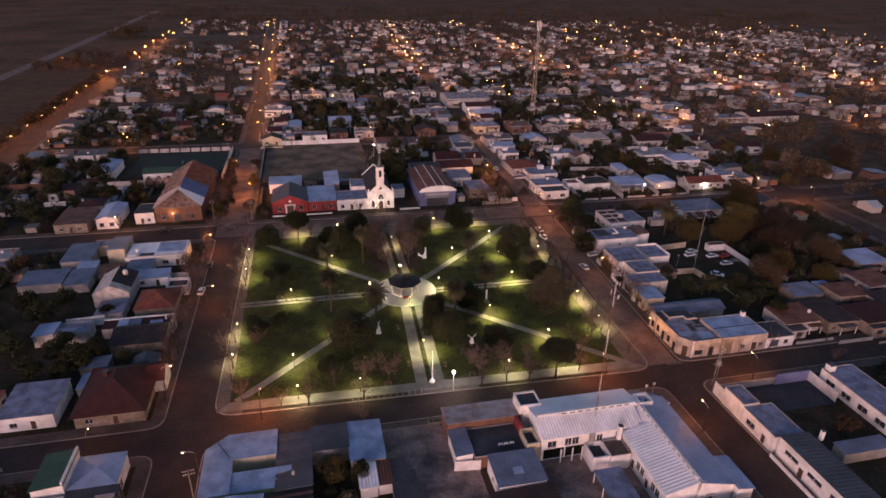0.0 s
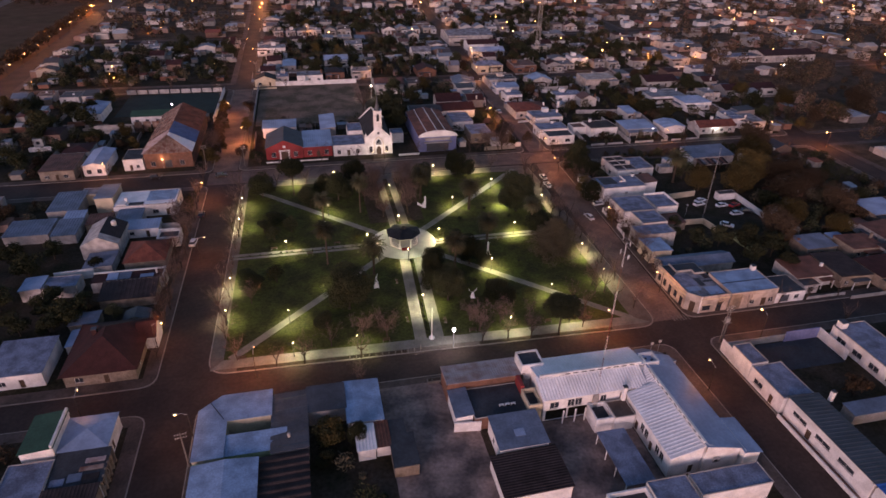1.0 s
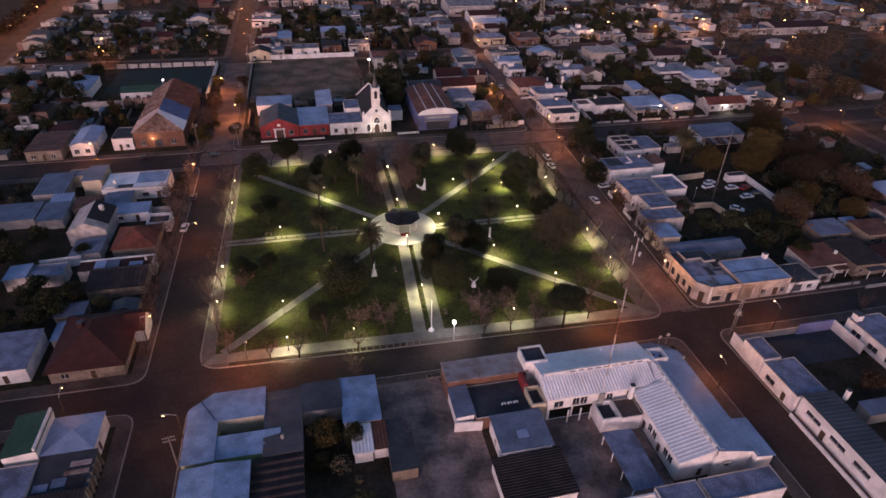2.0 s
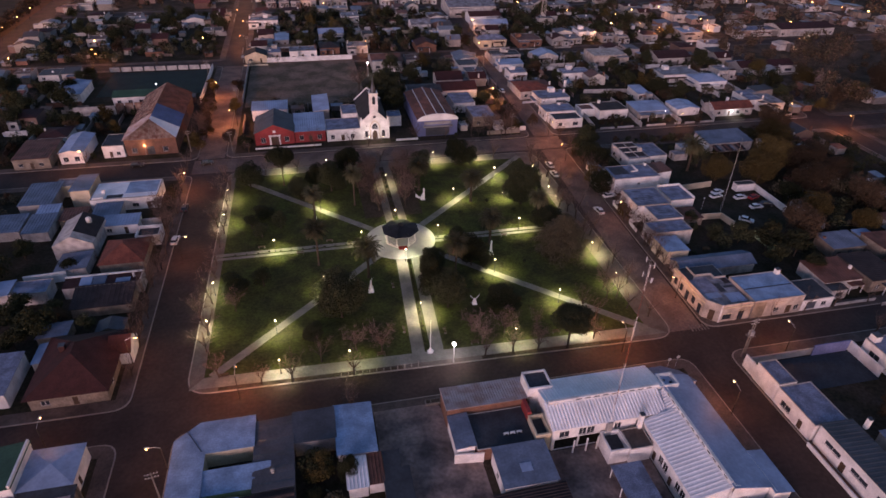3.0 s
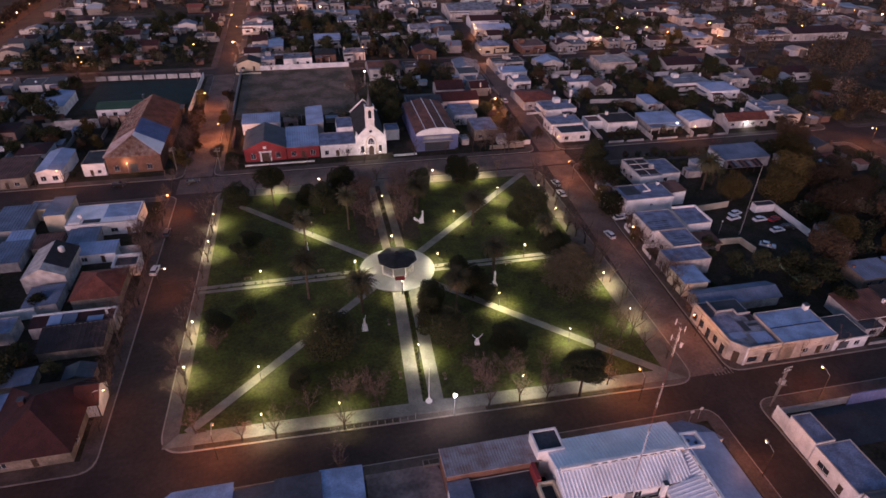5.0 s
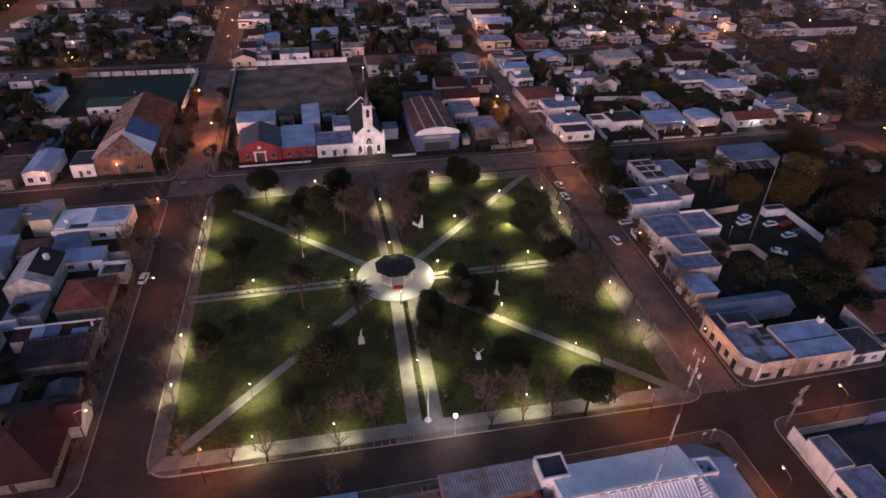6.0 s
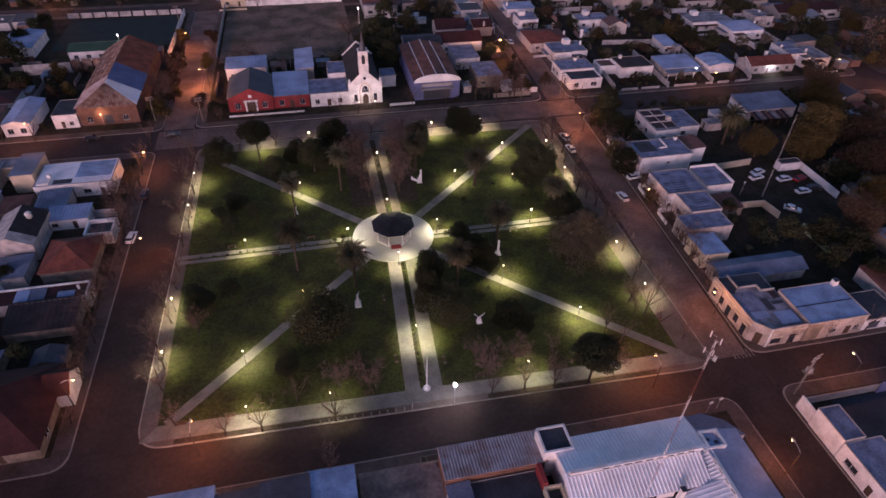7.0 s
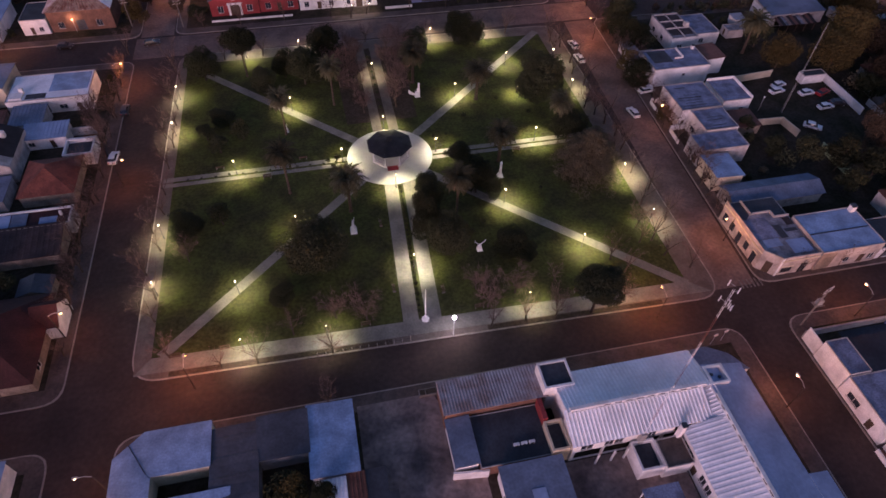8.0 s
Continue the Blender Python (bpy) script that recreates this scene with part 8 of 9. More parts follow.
TAKEN = []
for ob in list(scene.collection.objects):
    if ob.type == "EMPTY" and ob.parent is None:
        xs = [(ob.matrix_basis @ Vector(c)) for ch_ in ob.children if ch_.type == "MESH" and ch_.name.startswith(("wall", "front_wall", "nave_wall")) for c in ch_.bound_box]
        if xs:
            TAKEN.append((min(p.x for p in xs) - 1.0, min(p.y for p in xs) - 1.0, max(p.x for p in xs) + 1.0, max(p.y for p in xs) + 1.0))
TAKEN += [(-50, 107, 4, 173), (-112, 128, -64, 168), (88, -24, 117, 8), (-17, -100, 3, -63), (12, -110, 50, -78), (68, -78, 90, -65), (-53, -57, 56, 48), (-400, -400, 400, -112), (6, 64, 14, 100), (0.0, 62, 12, 96), (2, 100, 18, 172), (69, -110, 91, -76), (62, 59, 148, 84), (90, 8, 140, 30), (88, -46, 108, -8), (-98, -37, -62, -6), (-124, -37, -92, 12)]


def free(x0, y0, x1, y1):
    return not any(a < x1 and c > x0 and b < y1 and d > y0 for a, b, c, d in TAKEN)


SORTS = [town_house(k) for k in range(10)]
BASE = [s.location.copy() for s in SORTS]
fresh = [True] * 10
shapes = [(-2 * b.x, max(c[1] for c in next(ch_ for ch_ in s.children if ch_.name.startswith("wall")).bound_box)) for b, s in zip(BASE, SORTS)]


def set_house(k, x, y, rz, z=0.16):
    """A house of sort k whose street front stands at (x, y) and faces south before the turn rz."""
    w, d = shapes[k]
    c, s = math.cos(radians(rz)), math.sin(radians(rz))
    pts = [(x + c * px - s * py, y + s * px + c * py) for px in (-w / 2, w / 2) for py in (0, d)]
    b = (min(p[0] for p in pts), min(p[1] for p in pts), max(p[0] for p in pts), max(p[1] for p in pts))
    if not free(*b):
        return False
    if b[1] < -112:
        return False
    m = pose(x, y, z, 0, 0, rz) @ Matrix.Translation((-w / 2, 0, 0))
    if fresh[k]:
        fresh[k] = False
        SORTS[k].matrix_basis = m
    else:
        copy_thing_at(SORTS[k], m)
    TAKEN.append(b)
    return True


def fill_block(i, j, gap):
    q = shrink(block_edges(i, j), 3.2)
    sides = ((q[0], q[1], 0), (q[1], q[2], 90), (q[2], q[3], 180), (q[3], q[0], -90))
    for a, b, rz in sides:
        a, b = Vector(a), Vector(b)
        n = (b - a).length
        s = 6.0
        while s < n - 6:
            k = rng.randrange(10)
            w = shapes[k][0]
            p = a.lerp(b, min(1, (s + w / 2) / n))
            if rng.random() > gap:
                inward = Vector((-(b - a).y, (b - a).x)).normalized() * rng.uniform(0.0, 2.5)
                set_house(k, p.x + inward.x, p.y + inward.y, rz)
            s += w + rng.uniform(0.6, 3.5)


NEAR = [(i, j) for i, j in BLOCKS if i < 3 and (j in (2, 3, 4) or j == 1 or (j == 5 and i))]
for i, j in NEAR:
    fill_block(i, j, 0.66 if (i, j) == (0, 4) else 0.7 if i == 0 else 0.68 if (i, j) == (2, 2) else 0.45)
    q = shrink(block_edges(i, j), 15.0)
    x0, y0, x1, y1 = q[0][0], q[0][1], q[2][0], q[2][1]
    area = max(0, (x1 - x0) * (y1 - y0))
    for _ in range(int(area / 420)):
        x, y = rng.uniform(x0, x1), rng.uniform(y0, y1)
        k = rng.randrange(10)
        if rng.random() < (0.1 if (i, j) == (2, 2) else 0.3 if (i, j) == (0, 4) else 0.2 if i == 0 else 0.35):
            set_house(k, x, y, rng.choice((0, 90, 180, -90)))
    q = shrink(block_edges(i, j), 5.0)
    x0, y0, x1, y1 = q[0][0], q[0][1], q[2][0], q[2][1]
    for _ in range(int((x1 - x0) * (y1 - y0) / (330 if j < 3 else 230 if (i, j) == (0, 4) else 170))):
        x, y = rng.uniform(x0, x1), rng.uniform(y0, y1)
        if y > -108 and free(x - 2.0, y - 2.0, x + 2.0, y + 2.0):
            sort = rng.choices((greens, evergreen, golds, thin_bares), (6, 1.6, 3.0, 2.0))[0]
            sort.put(x, y, rng.uniform(0.6, 1.05))
    for _ in range(9 if j > 1 else 0):
        n = rng.uniform(7, 18)
        x, y = rng.uniform(x0, x1 - n), rng.uniform(y0, y1 - n)
        if rng.random() < 0.5 and free(x, y - 0.3, x + n, y + 0.3):
            garden_wall(x, y, x + n, y, rng.uniform(1.7, 2.3), rng.choice(("white", "cream", "grey", "brick")))
        elif free(x - 0.3, y, x + 0.3, y + n):
            garden_wall(x, y, x, y + n, rng.uniform(1.7, 2.3), rng.choice(("white", "cream", "grey", "brick")))
    # street trees on the pavements
    q = shrink(block_edges(i, j), 1.2)
    for a, b in ((q[0], q[1]), (q[1], q[2]), (q[2], q[3]), (q[3], q[0])):
        a, b = Vector(a), Vector(b)
        n = (b - a).length
        s = 8.0
        while s < n - 8:
            p = a.lerp(b, s / n)
            if rng.random() < (0.18 if p.y < 180 else 0.07) and p.y > -108:
                thin_bares.put(p.x, p.y, rng.uniform(0.7, 1.05), 0.15)
            s += rng.uniform(7, 13)

for k in range(13):
    bares.put(-63.0 + rng.uniform(-0.6, 0.6), -36.0 + 7.2 * k, rng.uniform(0.8, 1.1), 0.15)
    y = -34.0 + 7.4 * k
    bares.put(64.8 + 0.06 * (y + 30) + rng.uniform(-0.6, 0.6), y, rng.uniform(0.8, 1.1), 0.15)
for k in range(8):
    bares.put(-44.0 + 12.0 * k + rng.uniform(-2, 2), 61.6, rng.uniform(0.7, 1.0), 0.15)

# hedges, bushes and small garden trees behind the houses
gr = random.Random(77)
for name, mat, share in (("garden_foliage", "leafdark", 0.55), ("garden_foliage", "leafshrub", 0.25), ("garden_foliage", "leafrust", 0.2)):
    tv, tf = [], []
    for i, j in NEAR:
        q = shrink(block_edges(i, j), 5.0)
        x0, y0, x1, y1 = q[0][0], max(q[0][1], -106), q[2][0], q[2][1]
        for _ in range(int(max(0, (x1 - x0) * (y1 - y0)) / (24 if (i, j) == (2, 2) else 44 if (i, j) == (0, 4) else 34) * share)):
            x, y, s = gr.uniform(x0, x1), gr.uniform(y0, y1), gr.choice((0.8, 1.2, 1.6, 2.2, 3.0)) if y0 < 170 else gr.choice((1.6, 2.4, 3.2))
            if free(x - s * 0.7, y - s * 0.7, x + s * 0.7, y + s * 0.7):
                leaf_cloud(tv, tf, (x, y, 0.1 + s * 0.9), (s, s, s), int(44 + 70 * s) if y0 < 170 else int(26 + 36 * s), 0.36 if y0 < 170 else 0.55, gr.randrange(9999), 0.5)
    for _ in range(int(150 * share)):
        x, y, s = gr.uniform(89, 160), gr.choice((gr.uniform(80.5, 98), gr.uniform(62.5, 68.5), gr.uniform(45, 49))), gr.choice((0.7, 1.0, 1.4, 2.0))
        if not any(a_ < x + s * 0.6 and c_ > x - s * 0.6 and b_ < y + s * 0.6 and d_ > y - s * 0.6 for a_, b_, c_, d_ in TAKEN if c_ - a_ < 24):
            leaf_cloud(tv, tf, (x, y, 0.1 + s * 0.9), (s, s, s), int(44 + 70 * s), 0.34, gr.randrange(9999), 0.5)
    t = thing(name, (0, 0, 0), "bushes and low trees in the back gardens", "bushes", kind="stuff")
    tagged(raw("foliage", tv, tf, M[mat], t), kind="stuff")

# low yard walls, tin sheds and lean-tos behind the houses, past counting
yr = random.Random(91)
wall_v, wall_f, shed_v, shed_f, tin_v, tin_f = [], [], [], [], [], []


def block_into(v, f, x0, y0, z0, x1, y1, z1, lift=0.0):
    n = len(v)
    v.extend((x, y, z + (lift if k and y == y1 else 0)) for k, z in enumerate((z0, z1)) for x, y in ((x0, y0), (x1, y0), (x1, y1), (x0, y1)))
    f.extend((n + a, n + b, n + c, n + d) for a, b, c, d in ((4, 5, 6, 7), (0, 1, 5, 4), (1, 2, 6, 5), (2, 3, 7, 6), (3, 0, 4, 7)))


for i, j in NEAR:
    q = shrink(block_edges(i, j), 4.0)
    x0, y0, x1, y1 = q[0][0], max(q[0][1], -64 if i == 1 else -106), q[2][0], q[2][1]
    if y1 - y0 < 20:
        continue
    for _ in range(int((x1 - x0) * (y1 - y0) / 190)):
        n, h, across = yr.uniform(5, 19), yr.uniform(1.5, 2.2), yr.random() < 0.4
        x, y = yr.uniform(x0, x1 - n), yr.uniform(y0, y1 - n)
        b = (x, y, x + n, y + 0.2) if across else (x, y, x + 0.2, y + n)
        if free(b[0] - 0.2, b[1] - 0.2, b[2] + 0.2, b[3] + 0.2):
            block_into(wall_v, wall_f, b[0], b[1], 0.05, b[2], b[3], h)
    for _ in range(int((x1 - x0) * (y1 - y0) / 260)):
        w, d, h = yr.uniform(2.2, 5.0), yr.uniform(2.2, 5.0), yr.uniform(2.0, 2.7)
        x, y = yr.uniform(x0, x1 - w), yr.uniform(y0, y1 - d)
        if free(x - 0.3, y - 0.3, x + w + 0.3, y + d + 0.3):
            lift = yr.uniform(0.0, 0.5)
            block_into(shed_v, shed_f, x, y, 0.05, x + w, y + d, h - 0.02, lift)
            block_into(tin_v, tin_f, x - 0.2, y - 0.2, h, x + w + 0.2, y + d + 0.2, h + 0.1, lift)
            TAKEN.append((x, y, x + w, y + d))
t = thing("yard_clutter", (0, 0, 0), "low walls and tin-roofed sheds in the back yards", "sheds", kind="stuff")
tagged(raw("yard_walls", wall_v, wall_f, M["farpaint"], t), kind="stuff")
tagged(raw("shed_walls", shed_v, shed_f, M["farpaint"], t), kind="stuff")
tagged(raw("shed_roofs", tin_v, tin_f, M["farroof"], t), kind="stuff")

# brown street trees and dark crowns round the church
for x, y, s in ((0.5, 122.0, 1.5), (-62.5, 76.0, 1.2), (-62.0, 84.0, 1.2), (-61.5, 100.0, 1.1), (50.0, 61.0, 1.2), (44.0, 62.0, 1.2), (56.0, 74.0, 1.0)):
    fluffs.put(x, y, s, 0.15)
for x, y, s in ((9.2, 116.0, 1.1), (14.0, 124.0, 1.0), (18.0, 147.0, 1.0), (5.0, 108.0, 0.9)):
    evergreen.put(x, y, s)
# named trees outside the plaza
for x, y, s in ((-60.0, 78.0, 1.0), (-63.0, 84.0, 1.1), (-60.0, 92.0, 1.0), (-63.5, 72.0, 0.9), (42.0, 64.0, 1.2), (48.0, 60.0, 1.1), (37.0, 63.0, 1.0), (46.0, 68.0, 1.2)):
    bares.put(x, y, s, 0.15)
for x, y, s in ((64.5, -30.0, 0.9), (65.5, -20.0, 0.9), (66.0, -8.0, 0.8), (66.5, 0.0, 0.8), (68.5, 6.0, 0.9), (66.8, 16.0, 0.8), (67.5, 27.0, 0.9), (63.6, -36.5, 0.7), (-63.5, -20.0, 0.9), (-63.2, -8.0, 0.9), (-63.4, 12.0, 0.9), (-63.3, 22.0, 0.9), (-63.6, -30.0, 0.8), (-63.4, 42.0, 0.8)):
    bares.put(x, y, s, 0.15)
for x, y, s in ((66.3, -26.0, 0.5), (66.6, -3.0, 0.55), (67.0, 10.0, 0.5)):
    golds.put(x, y, s, 0.15)
for x, y, s in ((12.5, 92.0, 1.0), (9.5, 100.0, 1.1), (15.0, 106.0, 1.0), (3.0, 100.0, 0.9), (72.0, 40.0, 1.0), (70.0, 33.0, 0.9), (76.0, 45.0, 0.9), (-46.0, 66.0, 0.6)):
    evergreen.put(x, y, s)
for x, y, s in ((208.0, 95.0, 0.85), (206.0, 72.5, 0.7), (218.5, 73.5, 0.7), (236.0, 79.5, 1.0), (198.0, 116.5, 0.7), (152.0, 43.5, 0.95), (146.0, 38.0, 0.85)):
    big_golds.put(x, y, s)
for x, y, s in ((145.0, 4.0, 0.7), (124.0, -14.0, 0.75), (150.0, 20.0, 0.7), (132.0, -24.0, 0.65)):
    big_golds.put(x, y, s)
for x, y, s in ((108.0, 24.0, 1.0), (-90.0, -20.0, 1.0), (-84.0, -30.0, 1.1), (-26.5, -76.5, 0.8), (-84, -5, 0.8), (-118, 118, 1.3), (-126, 128, 1.3), (-120, 136, 1.2), (-132, 112, 1.3), (-130, 100, 1.2), (-112, 96, 1.1)):
    greens.put(x, y, s)
golds.put(-26.0, -76.6, 0.78)
golds.put(-80.5, -25.5, 0.75)
for x, y, s in ((-90.0, -25.0, 0.9), (-82.0, -24.0, 0.8), (-74.0, -29.0, 0.6), (-87.0, -33.0, 0.8), (-94.0, -31.0, 0.9)):
    evergreen.put(x, y, s * 0.8)
for x, y, s in ((91.0, -24.0, 0.8), (97.0, -28.0, 0.9), (103.0, -32.0, 0.9), (94.0, -35.0, 0.7), (86.0, -20.0, 0.6), (84.0, -11.0, 0.5), (101.0, -40.0, 0.7)):
    evergreen.put(x, y, s)
# Gold-leaved trees here: the leaf colour stands in for lamplight on street trees.
for x, y, s in ((-60.0, 80.0, 0.8), (-61.5, 90.0, 0.9), (-61.5, 104.0, 0.9), (-62.0, 116.0, 0.8), (-62.2, 68.0, 0.9), (-51.2, 72.0, 0.8), (-51.4, 104.0, 0.8), (-51.2, 128.0, 0.8), (-62.4, 130.0, 0.8), (63.8, 70.0, 0.7), (54.5, 66.0, 0.7)):
    golds.put(x, y, s, 0.15)
for x, y, s in ((-100.0, -6.0, 1.0), (-106.0, 2.0, 1.0), (-112.0, -8.0, 1.1), (-102.0, -20.0, 1.0), (-110.0, -24.0, 1.1), (-118.0, -16.0, 1.0), (-97.0, 4.0, 0.8), (-116.0, 4.0, 0.9)):
    greens.put(x, y, s)
for x, y, s in ((130.0, -2.0, 0.95), (131.0, 17.0, 1.1), (110.0, -24.5, 0.85), (121.0, 9.0, 0.95), (138.0, 11.0, 0.95), (143.0, 30.0, 1.0), (143.0, -12.0, 0.85), (108.0, 13.0, 0.75)):
    big_golds.put(x, y, s)
for x, y, s in ((-66.5, 20.0, 0.9), (-67.5, 23.5, 0.8), (-65.0, 2.0, 0.8), (-64.8, 15.0, 0.9), (-64.0, -14.0, 0.9), (-64.0, -26.0, 0.8), (67.4, -22.0, 0.8), (67.9, -14.0, 0.75), (68.6, 1.5, 0.6)):
    fluffs.put(x, y, s, 0.15)
golds.put(81.4, -85.6, 0.8)
broads.put(-21.4, -78.2, 0.4, tall=0.6)
broads.put(-27.5, -81.5, 0.4, tall=0.35)
broads.put(66.0, 12.0, 0.75)
golds.put(66.8, 19.0, 0.8)
broads.put(71.5, 30.5, 0.95)
palms.put(103.0, 21.5, 1.15)
palms.put(137.0, -58.0, 1.0)

# ---- poles, mast, cars ----


def utility_pole(x, y, h=9.0, rz=0.0):
    t = thing("utility_pole", (x, y, 0.15), "concrete utility pole with cross arms and insulators", "utility pole", "utility poles", rz=rz)
    part("shaft", lathe(bmesh.new(), [(0.17, 0), (0.1, h)], 8), M["pole"], t)
    for z in (h - 0.4, h - 1.2):
        arm = part("cross_arm", boxed(-1.0, -0.06, z - 0.06, 1.0, 0.06, z + 0.06), M["pole"], t)
        for k in (-0.9, -0.45, 0.45, 0.9):
            part("insulator", lathe(bmesh.new(), [(0.05, z + 0.06), (0.07, z + 0.12), (0.04, z + 0.22)], 6, (k, 0, 0)), M["white"], arm)
    return t


for x, y, h in ((64.4, -64.2, 10.5), (65.8, -63.4, 9.5), (-51.5, -77.0, 8.5), (52.5, 62.0, 8.5), (-49.8, 63.0, 8.0), (-64.0, 66.0, 8.0), (66.5, 62.0, 8.0), (-50.5, 108.0, 8.5), (-50.5, 190.0, 8.5), (-66.0, 150.0, 8.0), (63.0, 140.0, 8.5), (80.0, 108.0, 8.0)):
    utility_pole(x, y, h, rng.uniform(-20, 20))
t = thing("transformer", (65.1, -63.8, 5.6), "grey transformer on a platform between two poles", "transformer")
part("platform", boxed(-0.9, -0.6, 0, 0.9, 0.6, 0.12), M["pole"], t)
part("tank_body", boxed(-0.5, -0.4, 0.124, 0.5, 0.4, 1.3, bevel=0.06), M["grey"], t)
t = thing("radio_mast", (97.7, -6.0, 0.18), "slim steel lattice radio mast", "mast")
for k in range(3):
    a = 2 * math.pi * k / 3
    part("leg", tube(bmesh.new(), (0.2 * math.cos(a), 0.2 * math.sin(a), 0), (0.1 * math.cos(a), 0.1 * math.sin(a), 24), 0.03, 0.02, 4), M["steel"], t)
bm = bmesh.new()
for k in range(34):
    z, a = 0.7 * k, 2 * math.pi * k / 3
    r0 = 0.2 - 0.1 * z / 24
    tube(bm, (r0 * math.cos(a), r0 * math.sin(a), z), (r0 * math.cos(a + 2.094), r0 * math.sin(a + 2.094), z + 0.7), 0.015, 0.015, 3)
part("lattice", bm, M["steel"], t)
t = thing("radio_mast", (119.0, 210.0, 0.18), "tall lattice telecommunication mast with white antennas", "mast")
for sx in (-1, 1):
    for sy in (-1, 1):
        part("leg", tube(bmesh.new(), (sx * 1.2, sy * 1.2, 0), (sx * 0.4, sy * 0.4, 62), 0.12, 0.08, 4), M["steel"], t)
bm = bmesh.new()
for k in range(31):
    z = 2.0 * k
    r0, r1 = 1.2 - 0.7 * z / 62 * 1.1, 1.2 - 0.7 * (z + 2) / 62 * 1.1
    for a in range(4):
        c = ((-1, -1), (1, -1), (1, 1), (-1, 1))
        tube(bm, (c[a][0] * r0, c[a][1] * r0, z), (c[a - 1][0] * r1, c[a - 1][1] * r1, z + 2), 0.05, 0.05, 3)
part("lattice", bm, M["steel"], t)
for k in range(6):
    a = math.pi * k / 3
    part("antenna", boxed(-0.25, -0.25, 56 + 2.4 * (k % 2), 0.25, 0.25, 59 + 2.4 * (k % 2)), M["white"], t).location = (1.2 * math.cos(a), 1.2 * math.sin(a), 0)


def car(name, label, x, y, rz, paint):
    t = thing(name, (x, y, 0.008 if abs(x) < 61.3 and not -52 < x < 53 else 0.19), label, "car", rz=rz)
    bm = bmesh.new()
    side = [(-2.1, 0.35), (2.1, 0.35), (2.12, 0.7), (1.95, 0.85), (0.95, 0.95), (-2.0, 0.98), (-2.12, 0.75)]
    a, b = [bm.verts.new((px, -0.84, z)) for px, z in side], [bm.verts.new((px, 0.84, z)) for px, z in side]
    bm.faces.new(a)
    bm.faces.new(b[::-1])
    for i in range(len(a)):
        j = (i + 1) % len(a)
        bm.faces.new((a[j], a[i], b[i], b[j]))
    bmesh.ops.bevel(bm, geom=list(bm.edges), offset=0.05, segments=1, affect="EDGES")
    body = part("body", bm, paint, t)
    bm = bmesh.new()
    lo = [(0.98, 0.78), (-1.75, 0.78), (-1.75, -0.78), (0.98, -0.78)]
    hi = [(0.3, 0.62), (-1.35, 0.62), (-1.35, -0.62), (0.3, -0.62)]
    va, vb = [bm.verts.new((px, py, 0.965)) for px, py in lo], [bm.verts.new((px, py, 1.44)) for px, py in hi]
    for i in range(4):
        j = (i + 1) % 4
        bm.faces.new((va[i], va[j], vb[j], vb[i]))
    bm.faces.new(vb)
    bmesh.ops.recalc_face_normals(bm, faces=bm.faces)
    part("glasshouse", bm, M["glass"], t, "dark car windows")
    part("roof_panel", boxed(-1.38, -0.64, 1.443, 0.33, 0.64, 1.48, bevel=0.015), paint, t)
    for px in (-1.3, 1.35):
        for sy in (-1, 1):
            bm = lathe(bmesh.new(), [(0.28, 0), (0.31, 0.03), (0.31, 0.17), (0.28, 0.2)], 14)
            wheel = part("wheel", bm, M["rubber"], t)
            wheel.matrix_basis = pose(px, sy * 0.78 + 0.1, 0.31, 90, 0, 0)
            part("rim", lathe(bmesh.new(), [(0.19, -0.01), (0.19, 0.21)], 10), M["steel"], wheel)
    for sy in (-0.6, 0.6):
        part("headlight", boxed(2.05, sy - 0.18, 0.66, 2.13, sy + 0.18, 0.8), M["white"], body)
        part("tail_light", boxed(-2.14, sy - 0.16, 0.74, -2.06, sy + 0.16, 0.9), M["carred"], body)
    return t


for x, y, rz, c in ((-61.0, 6.0, 85, "carwhite"), (-60.8, 24.0, 90, "carblack"), (60.6, 0.4, 96, "carwhite"), (56.3, 26.4, 95, "carwhite"), (57.2, 33.4, 95, "carwhite"), (67.8, 8.6, 8, "carwhite"), (103.4, 4.6, 15, "carwhite"), (101.4, 2.2, 10, "carwhite"), (108.6, 0.0, 5, "carwhite"), (113.0, -0.6, 20, "carred"), (109.8, -6.3, 3, "carwhite"), (101.6, -13.0, -40, "carwhite"), (114.0, -5.4, -10, "carblack"), (-57.6, 55.0, 10, "carblack"), (-80.0, 57.0, 0, "carblack"), (63.5, 110.0, 95, "carwhite"), (72.0, 128.0, 95, "carwhite")):
    car("parked_car", {"carwhite": "white hatchback car parked outdoors", "carblack": "dark car parked at the kerb", "carred": "red car parked in a yard"}[c], x, y, rz, M[c])

# ---- distant quarters ----


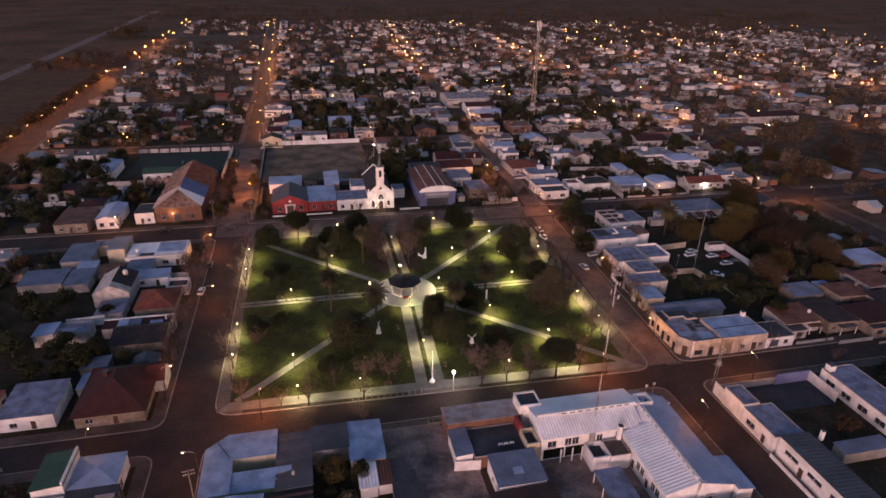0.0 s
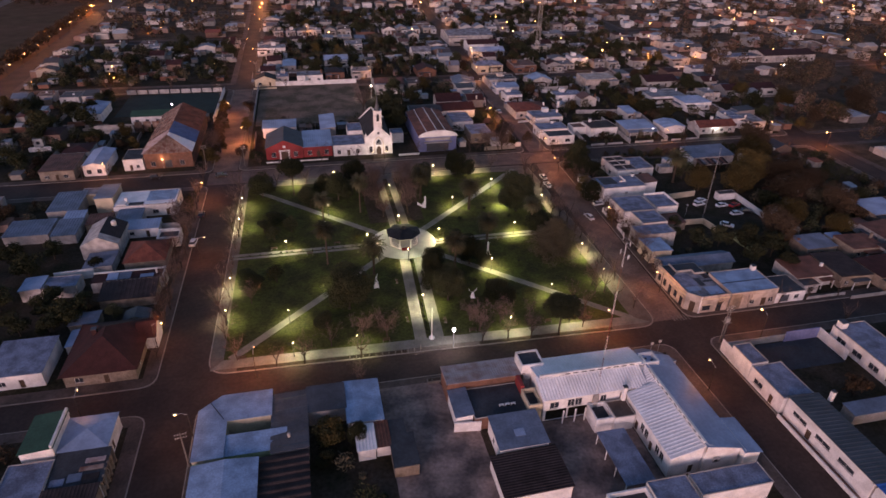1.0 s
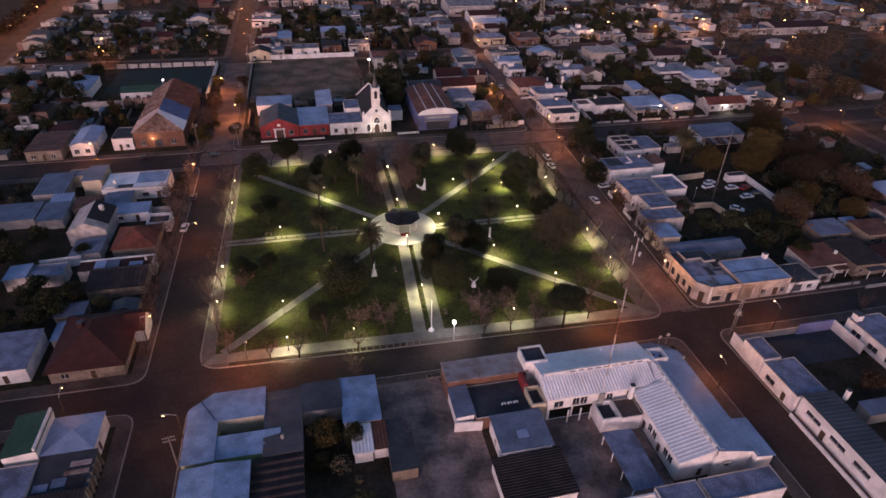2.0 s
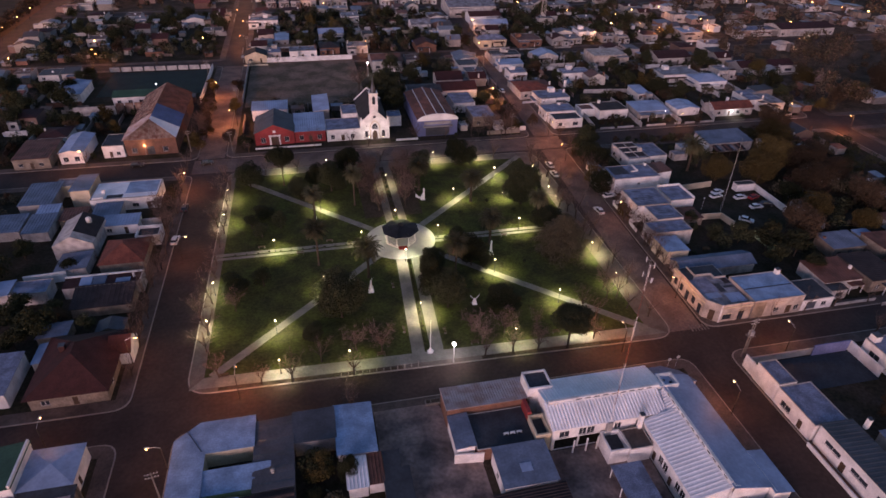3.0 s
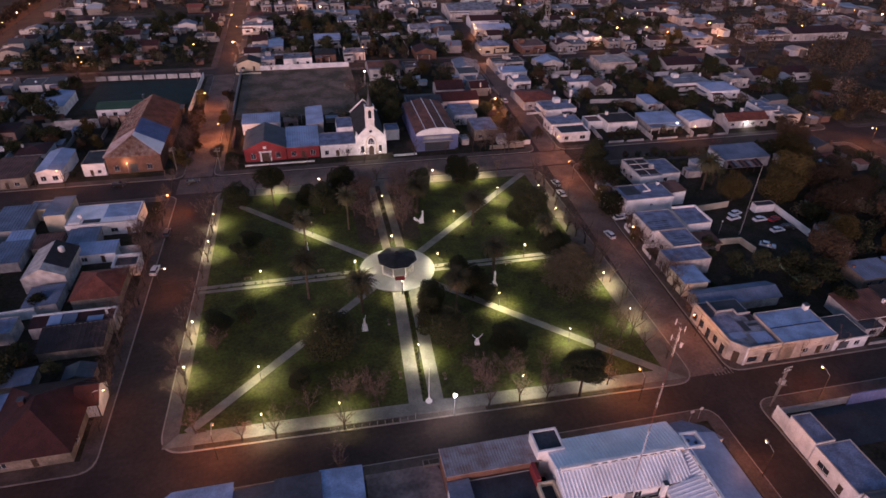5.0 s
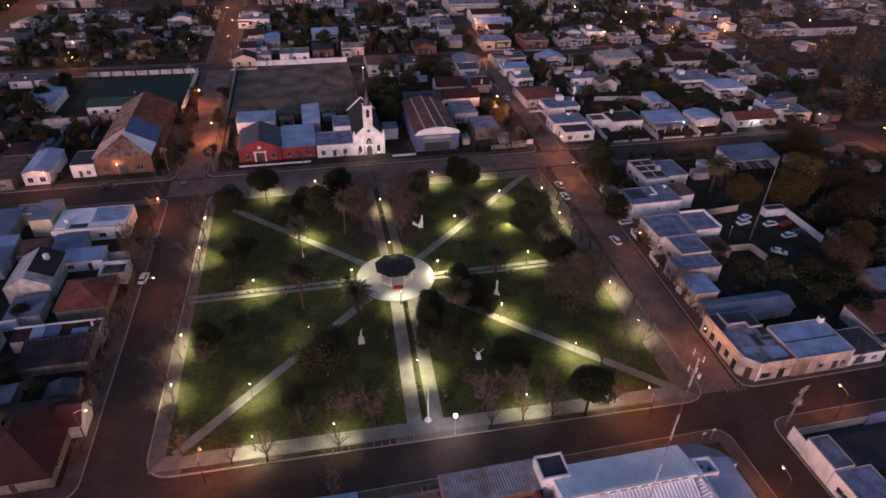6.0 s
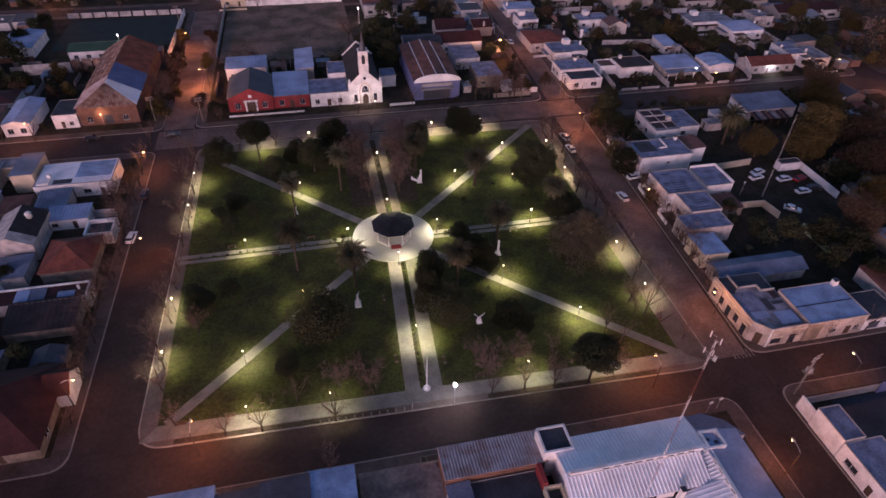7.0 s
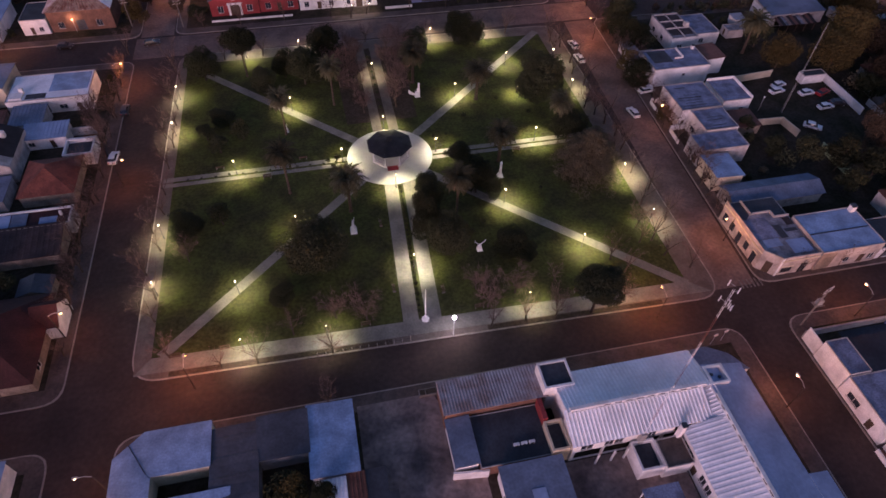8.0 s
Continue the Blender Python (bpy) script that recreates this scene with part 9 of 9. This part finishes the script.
def far_quarter(name, blocks, label, seed):
    """Blocks of small compound houses (a main body, an annexe, at times a front block), back gardens full of trees."""
    r = random.Random(seed)
    wv, wf, rv, rf, tv, tf = [], [], [], [], [], []

    def body(cx, cy, w, d, h, turned, roof):
        """One walled box; roof: flat behind a parapet, gable, or shed."""
        def at(px, py, z):
            return (cx - py, cy + px, z) if turned else (cx + px, cy + py, z)
        n = len(wv)
        wv.extend(at(sx * w, sy * d, z) for z in (0, h) for sx, sy in ((-1, -1), (1, -1), (1, 1), (-1, 1)))
        wf.extend((n + a, n + b, n + b + 4, n + a + 4) for a, b in ((0, 1), (1, 2), (2, 3), (3, 0)))
        o, z, up, side = {"flat": (-0.2, h - 0.35, 0.04, 0.04), "gable": (0.35, h - 0.05, r.uniform(0.9, 1.8), 0), "shed": (0.3, h + 0.05, 0.5, 0.9)}[roof]
        n = len(rv)
        if roof == "shed":
            rv.extend((at(-w - o, -d - o, z), at(w + o, -d - o, z), at(w + o, d + o, z + side), at(-w - o, d + o, z + side)))
            rf.append((n, n + 1, n + 2, n + 3))
        else:
            rv.extend((at(-w - o, -d - o, z), at(w + o, -d - o, z), at(w + o, d + o, z), at(-w - o, d + o, z), at(-w - o, 0, z + up), at(w + o, 0, z + up)))
            rf.extend(((n, n + 1, n + 5, n + 4), (n + 5, n + 2, n + 3, n + 4), (n + 3, n, n + 4), (n + 1, n + 2, n + 5)))

    def grow(px, py, s, n=30, fine=1.0):
        for _ in range(r.randrange(1, 4)):
            q = s * r.uniform(0.5, 0.9)
            leaf_cloud(tv, tf, (px + r.uniform(-s, s) * 0.7, py + r.uniform(-s, s) * 0.7, q * 1.3 + s * 0.3), (q, q, q * 1.1), n, (0.62 + 0.1 * q) * fine, r.randrange(9999), 0.5)

    for i, j in blocks:
        q = shrink(block_edges(i, j), 4.0)
        x0, y0, x1, y1 = q[0][0], q[0][1], q[2][0], q[2][1]
        empty = (i, j) == (0, 8)
        cols, rows = 10, 9
        for a in range(cols):
            for b in range(rows):
                edge = a in (0, cols - 1) or b in (0, rows - 1)
                cx, cy = x0 + (x1 - x0) * (a + 0.5) / cols, y0 + (y1 - y0) * (b + 0.5) / rows
                cx, cy = cx + r.uniform(-3.5, 3.5), cy + r.uniform(-3.5, 3.5)
                if empty:
                    continue
                wooded, sparse = (i, j) in ((3, 2), (3, 3)), i >= 3 and j >= 9 or (i, j) in ((4, 8), (5, 8))
                if r.random() < (0.62 if edge else 0.22) * (0.45 if i == 0 else 0.3 if wooded or sparse else 1.0):
                    w, d, h = r.uniform(2.2, 4.8), r.uniform(2.4, 5.4), r.uniform(2.6, 4.2)
                    turned = r.random() < 0.5
                    body(cx, cy, w, d, h, turned, r.choices(("flat", "gable", "shed"), (5, 3, 2))[0])
                    if r.random() < 0.75:
                        body(cx + r.choice((-1, 1)) * (w + 1.4), cy + r.uniform(-3, 3), r.uniform(1.3, 2.6), r.uniform(1.5, 3.2), h * r.uniform(0.65, 0.95), turned, r.choice(("flat", "shed")))
                    if r.random() < 0.45:
                        body(cx + r.uniform(-2, 2), cy + r.choice((-1, 1)) * (d + 1.0), r.uniform(1.2, 2.4), r.uniform(1.0, 2.0), h * r.uniform(0.7, 1.35), turned, "flat")
                    if r.random() < 0.5:
                        grow(cx + r.uniform(-7, 7), cy + r.uniform(-7, 7), r.uniform(1.4, 2.6), 22)
                elif r.random() < 0.9:
                    grow(cx, cy, r.choice((2.0, 3.0, 3.8, 4.8, 5.8)) * (1.25 if wooded else 1.0), 300 if wooded else 30, 0.42 if wooded else 1.0)
    t = thing(name, (0, 0, 0), label, "houses", kind="stuff")
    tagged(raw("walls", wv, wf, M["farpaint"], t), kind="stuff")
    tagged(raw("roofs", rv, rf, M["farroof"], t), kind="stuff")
    clumps = [tf[k:k + 10] for k in range(0, len(tf), 10)]
    r.shuffle(clumps)
    third = len(clumps) // 3
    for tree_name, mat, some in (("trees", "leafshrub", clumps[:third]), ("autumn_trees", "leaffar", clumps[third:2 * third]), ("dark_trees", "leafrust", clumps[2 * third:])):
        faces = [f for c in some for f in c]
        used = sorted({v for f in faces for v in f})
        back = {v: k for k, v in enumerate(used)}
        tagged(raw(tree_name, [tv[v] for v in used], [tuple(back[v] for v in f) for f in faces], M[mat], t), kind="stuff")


far = [(i, j) for i, j in BLOCKS if (i, j) not in NEAR and j >= 1]
far_quarter("far_houses", [b for b in far if b[1] < 7], "distant quarter of low pale houses among trees", 41)
far_quarter("far_houses", [b for b in far if b[1] >= 7], "farthest houses at the edge of the town", 43)

# street lamps too far and too many to count
bm = bmesh.new()
bulbs = bmesh.new()
r = random.Random(5)
for i in range(0, 9):
    for j in range(3, 12):
        for k in range(4):
            y = STREET_Y[j] + 30.0 * k + r.uniform(-9, 9)
            if y < 395 and i < 4 or y > 960:
                continue
            x = street_x(i, y) + (5.0 if (k + i) % 2 else -5.0) + r.uniform(-1, 1)
            if r.random() < 0.62:
                tube(bm, (x, y, 0), (x, y, 6.6), 0.1, 0.07, 4)
                ball(bulbs, (x, y, 6.8), 0.42 + 0.25 * r.random(), 0.8)
                if k % 2 == 0 and y < 720 and i < 6:
                    light((x + 0.6, y, 6.0), STREET_WATT * 3.4, STREET_TINT, 0.3)
for k in range(170):
    y = 190 + 700 * r.random() ** 0.8
    x = r.uniform(-160, 320 + 0.5 * y)
    ball(bulbs, (x, y, 4.6 + 2.0 * r.random()), 0.22 + 0.16 * r.random(), 0.8)
t = thing("far_street_lamps", (0, 0, 0), "rows of orange street lamps across the distant town", "street lamps", kind="stuff")
tagged(part("poles", bm, M["pole"], t), kind="stuff")
tagged(part("bulbs", bulbs, M["bulbwarm"], t), kind="stuff")

# woods and hedges at the town's edge
tv, tf = [], []
for k in range(760):
    a = r.random()
    if k < 120:
        y = 165 + 260 * a
        x, s = street_x(0, y) - 9.5 - r.uniform(0, 7), r.uniform(1.8, 3.2)
    elif k < 190:
        x, y, s = -265 + 75 * a, 440 + 110 * r.random(), r.uniform(2.5, 4.5)
    elif k < 230:
        x, y, s = -275 + 40 * a, 690 + 130 * r.random(), r.uniform(4, 7)
    else:
        y, x, s = 985 + 330 * r.random() ** 1.6, -300 + 1500 * a, r.uniform(3.0, 7.0)
    leaf_cloud(tv, tf, (x, y, s * 1.2), (s, s, s * 1.1), 60, 0.6 + 0.08 * s, k, 0.5)
t = thing("tree_belt", (0, 0, 0), "belt of dark trees along the edge of the town", "trees", kind="stuff")
tagged(raw("foliage", tv, tf, M["leafrust"], t), kind="stuff")
strip_road = raw("country_road", [(-274, 330, -0.02), (-264, 330, -0.02), (-302, 1265, -0.02), (-316, 1265, -0.02)], [(0, 1, 2, 3)], M["paleroad"])
tagged(strip_road, "pale country road leaving the town", "road", kind="structure")
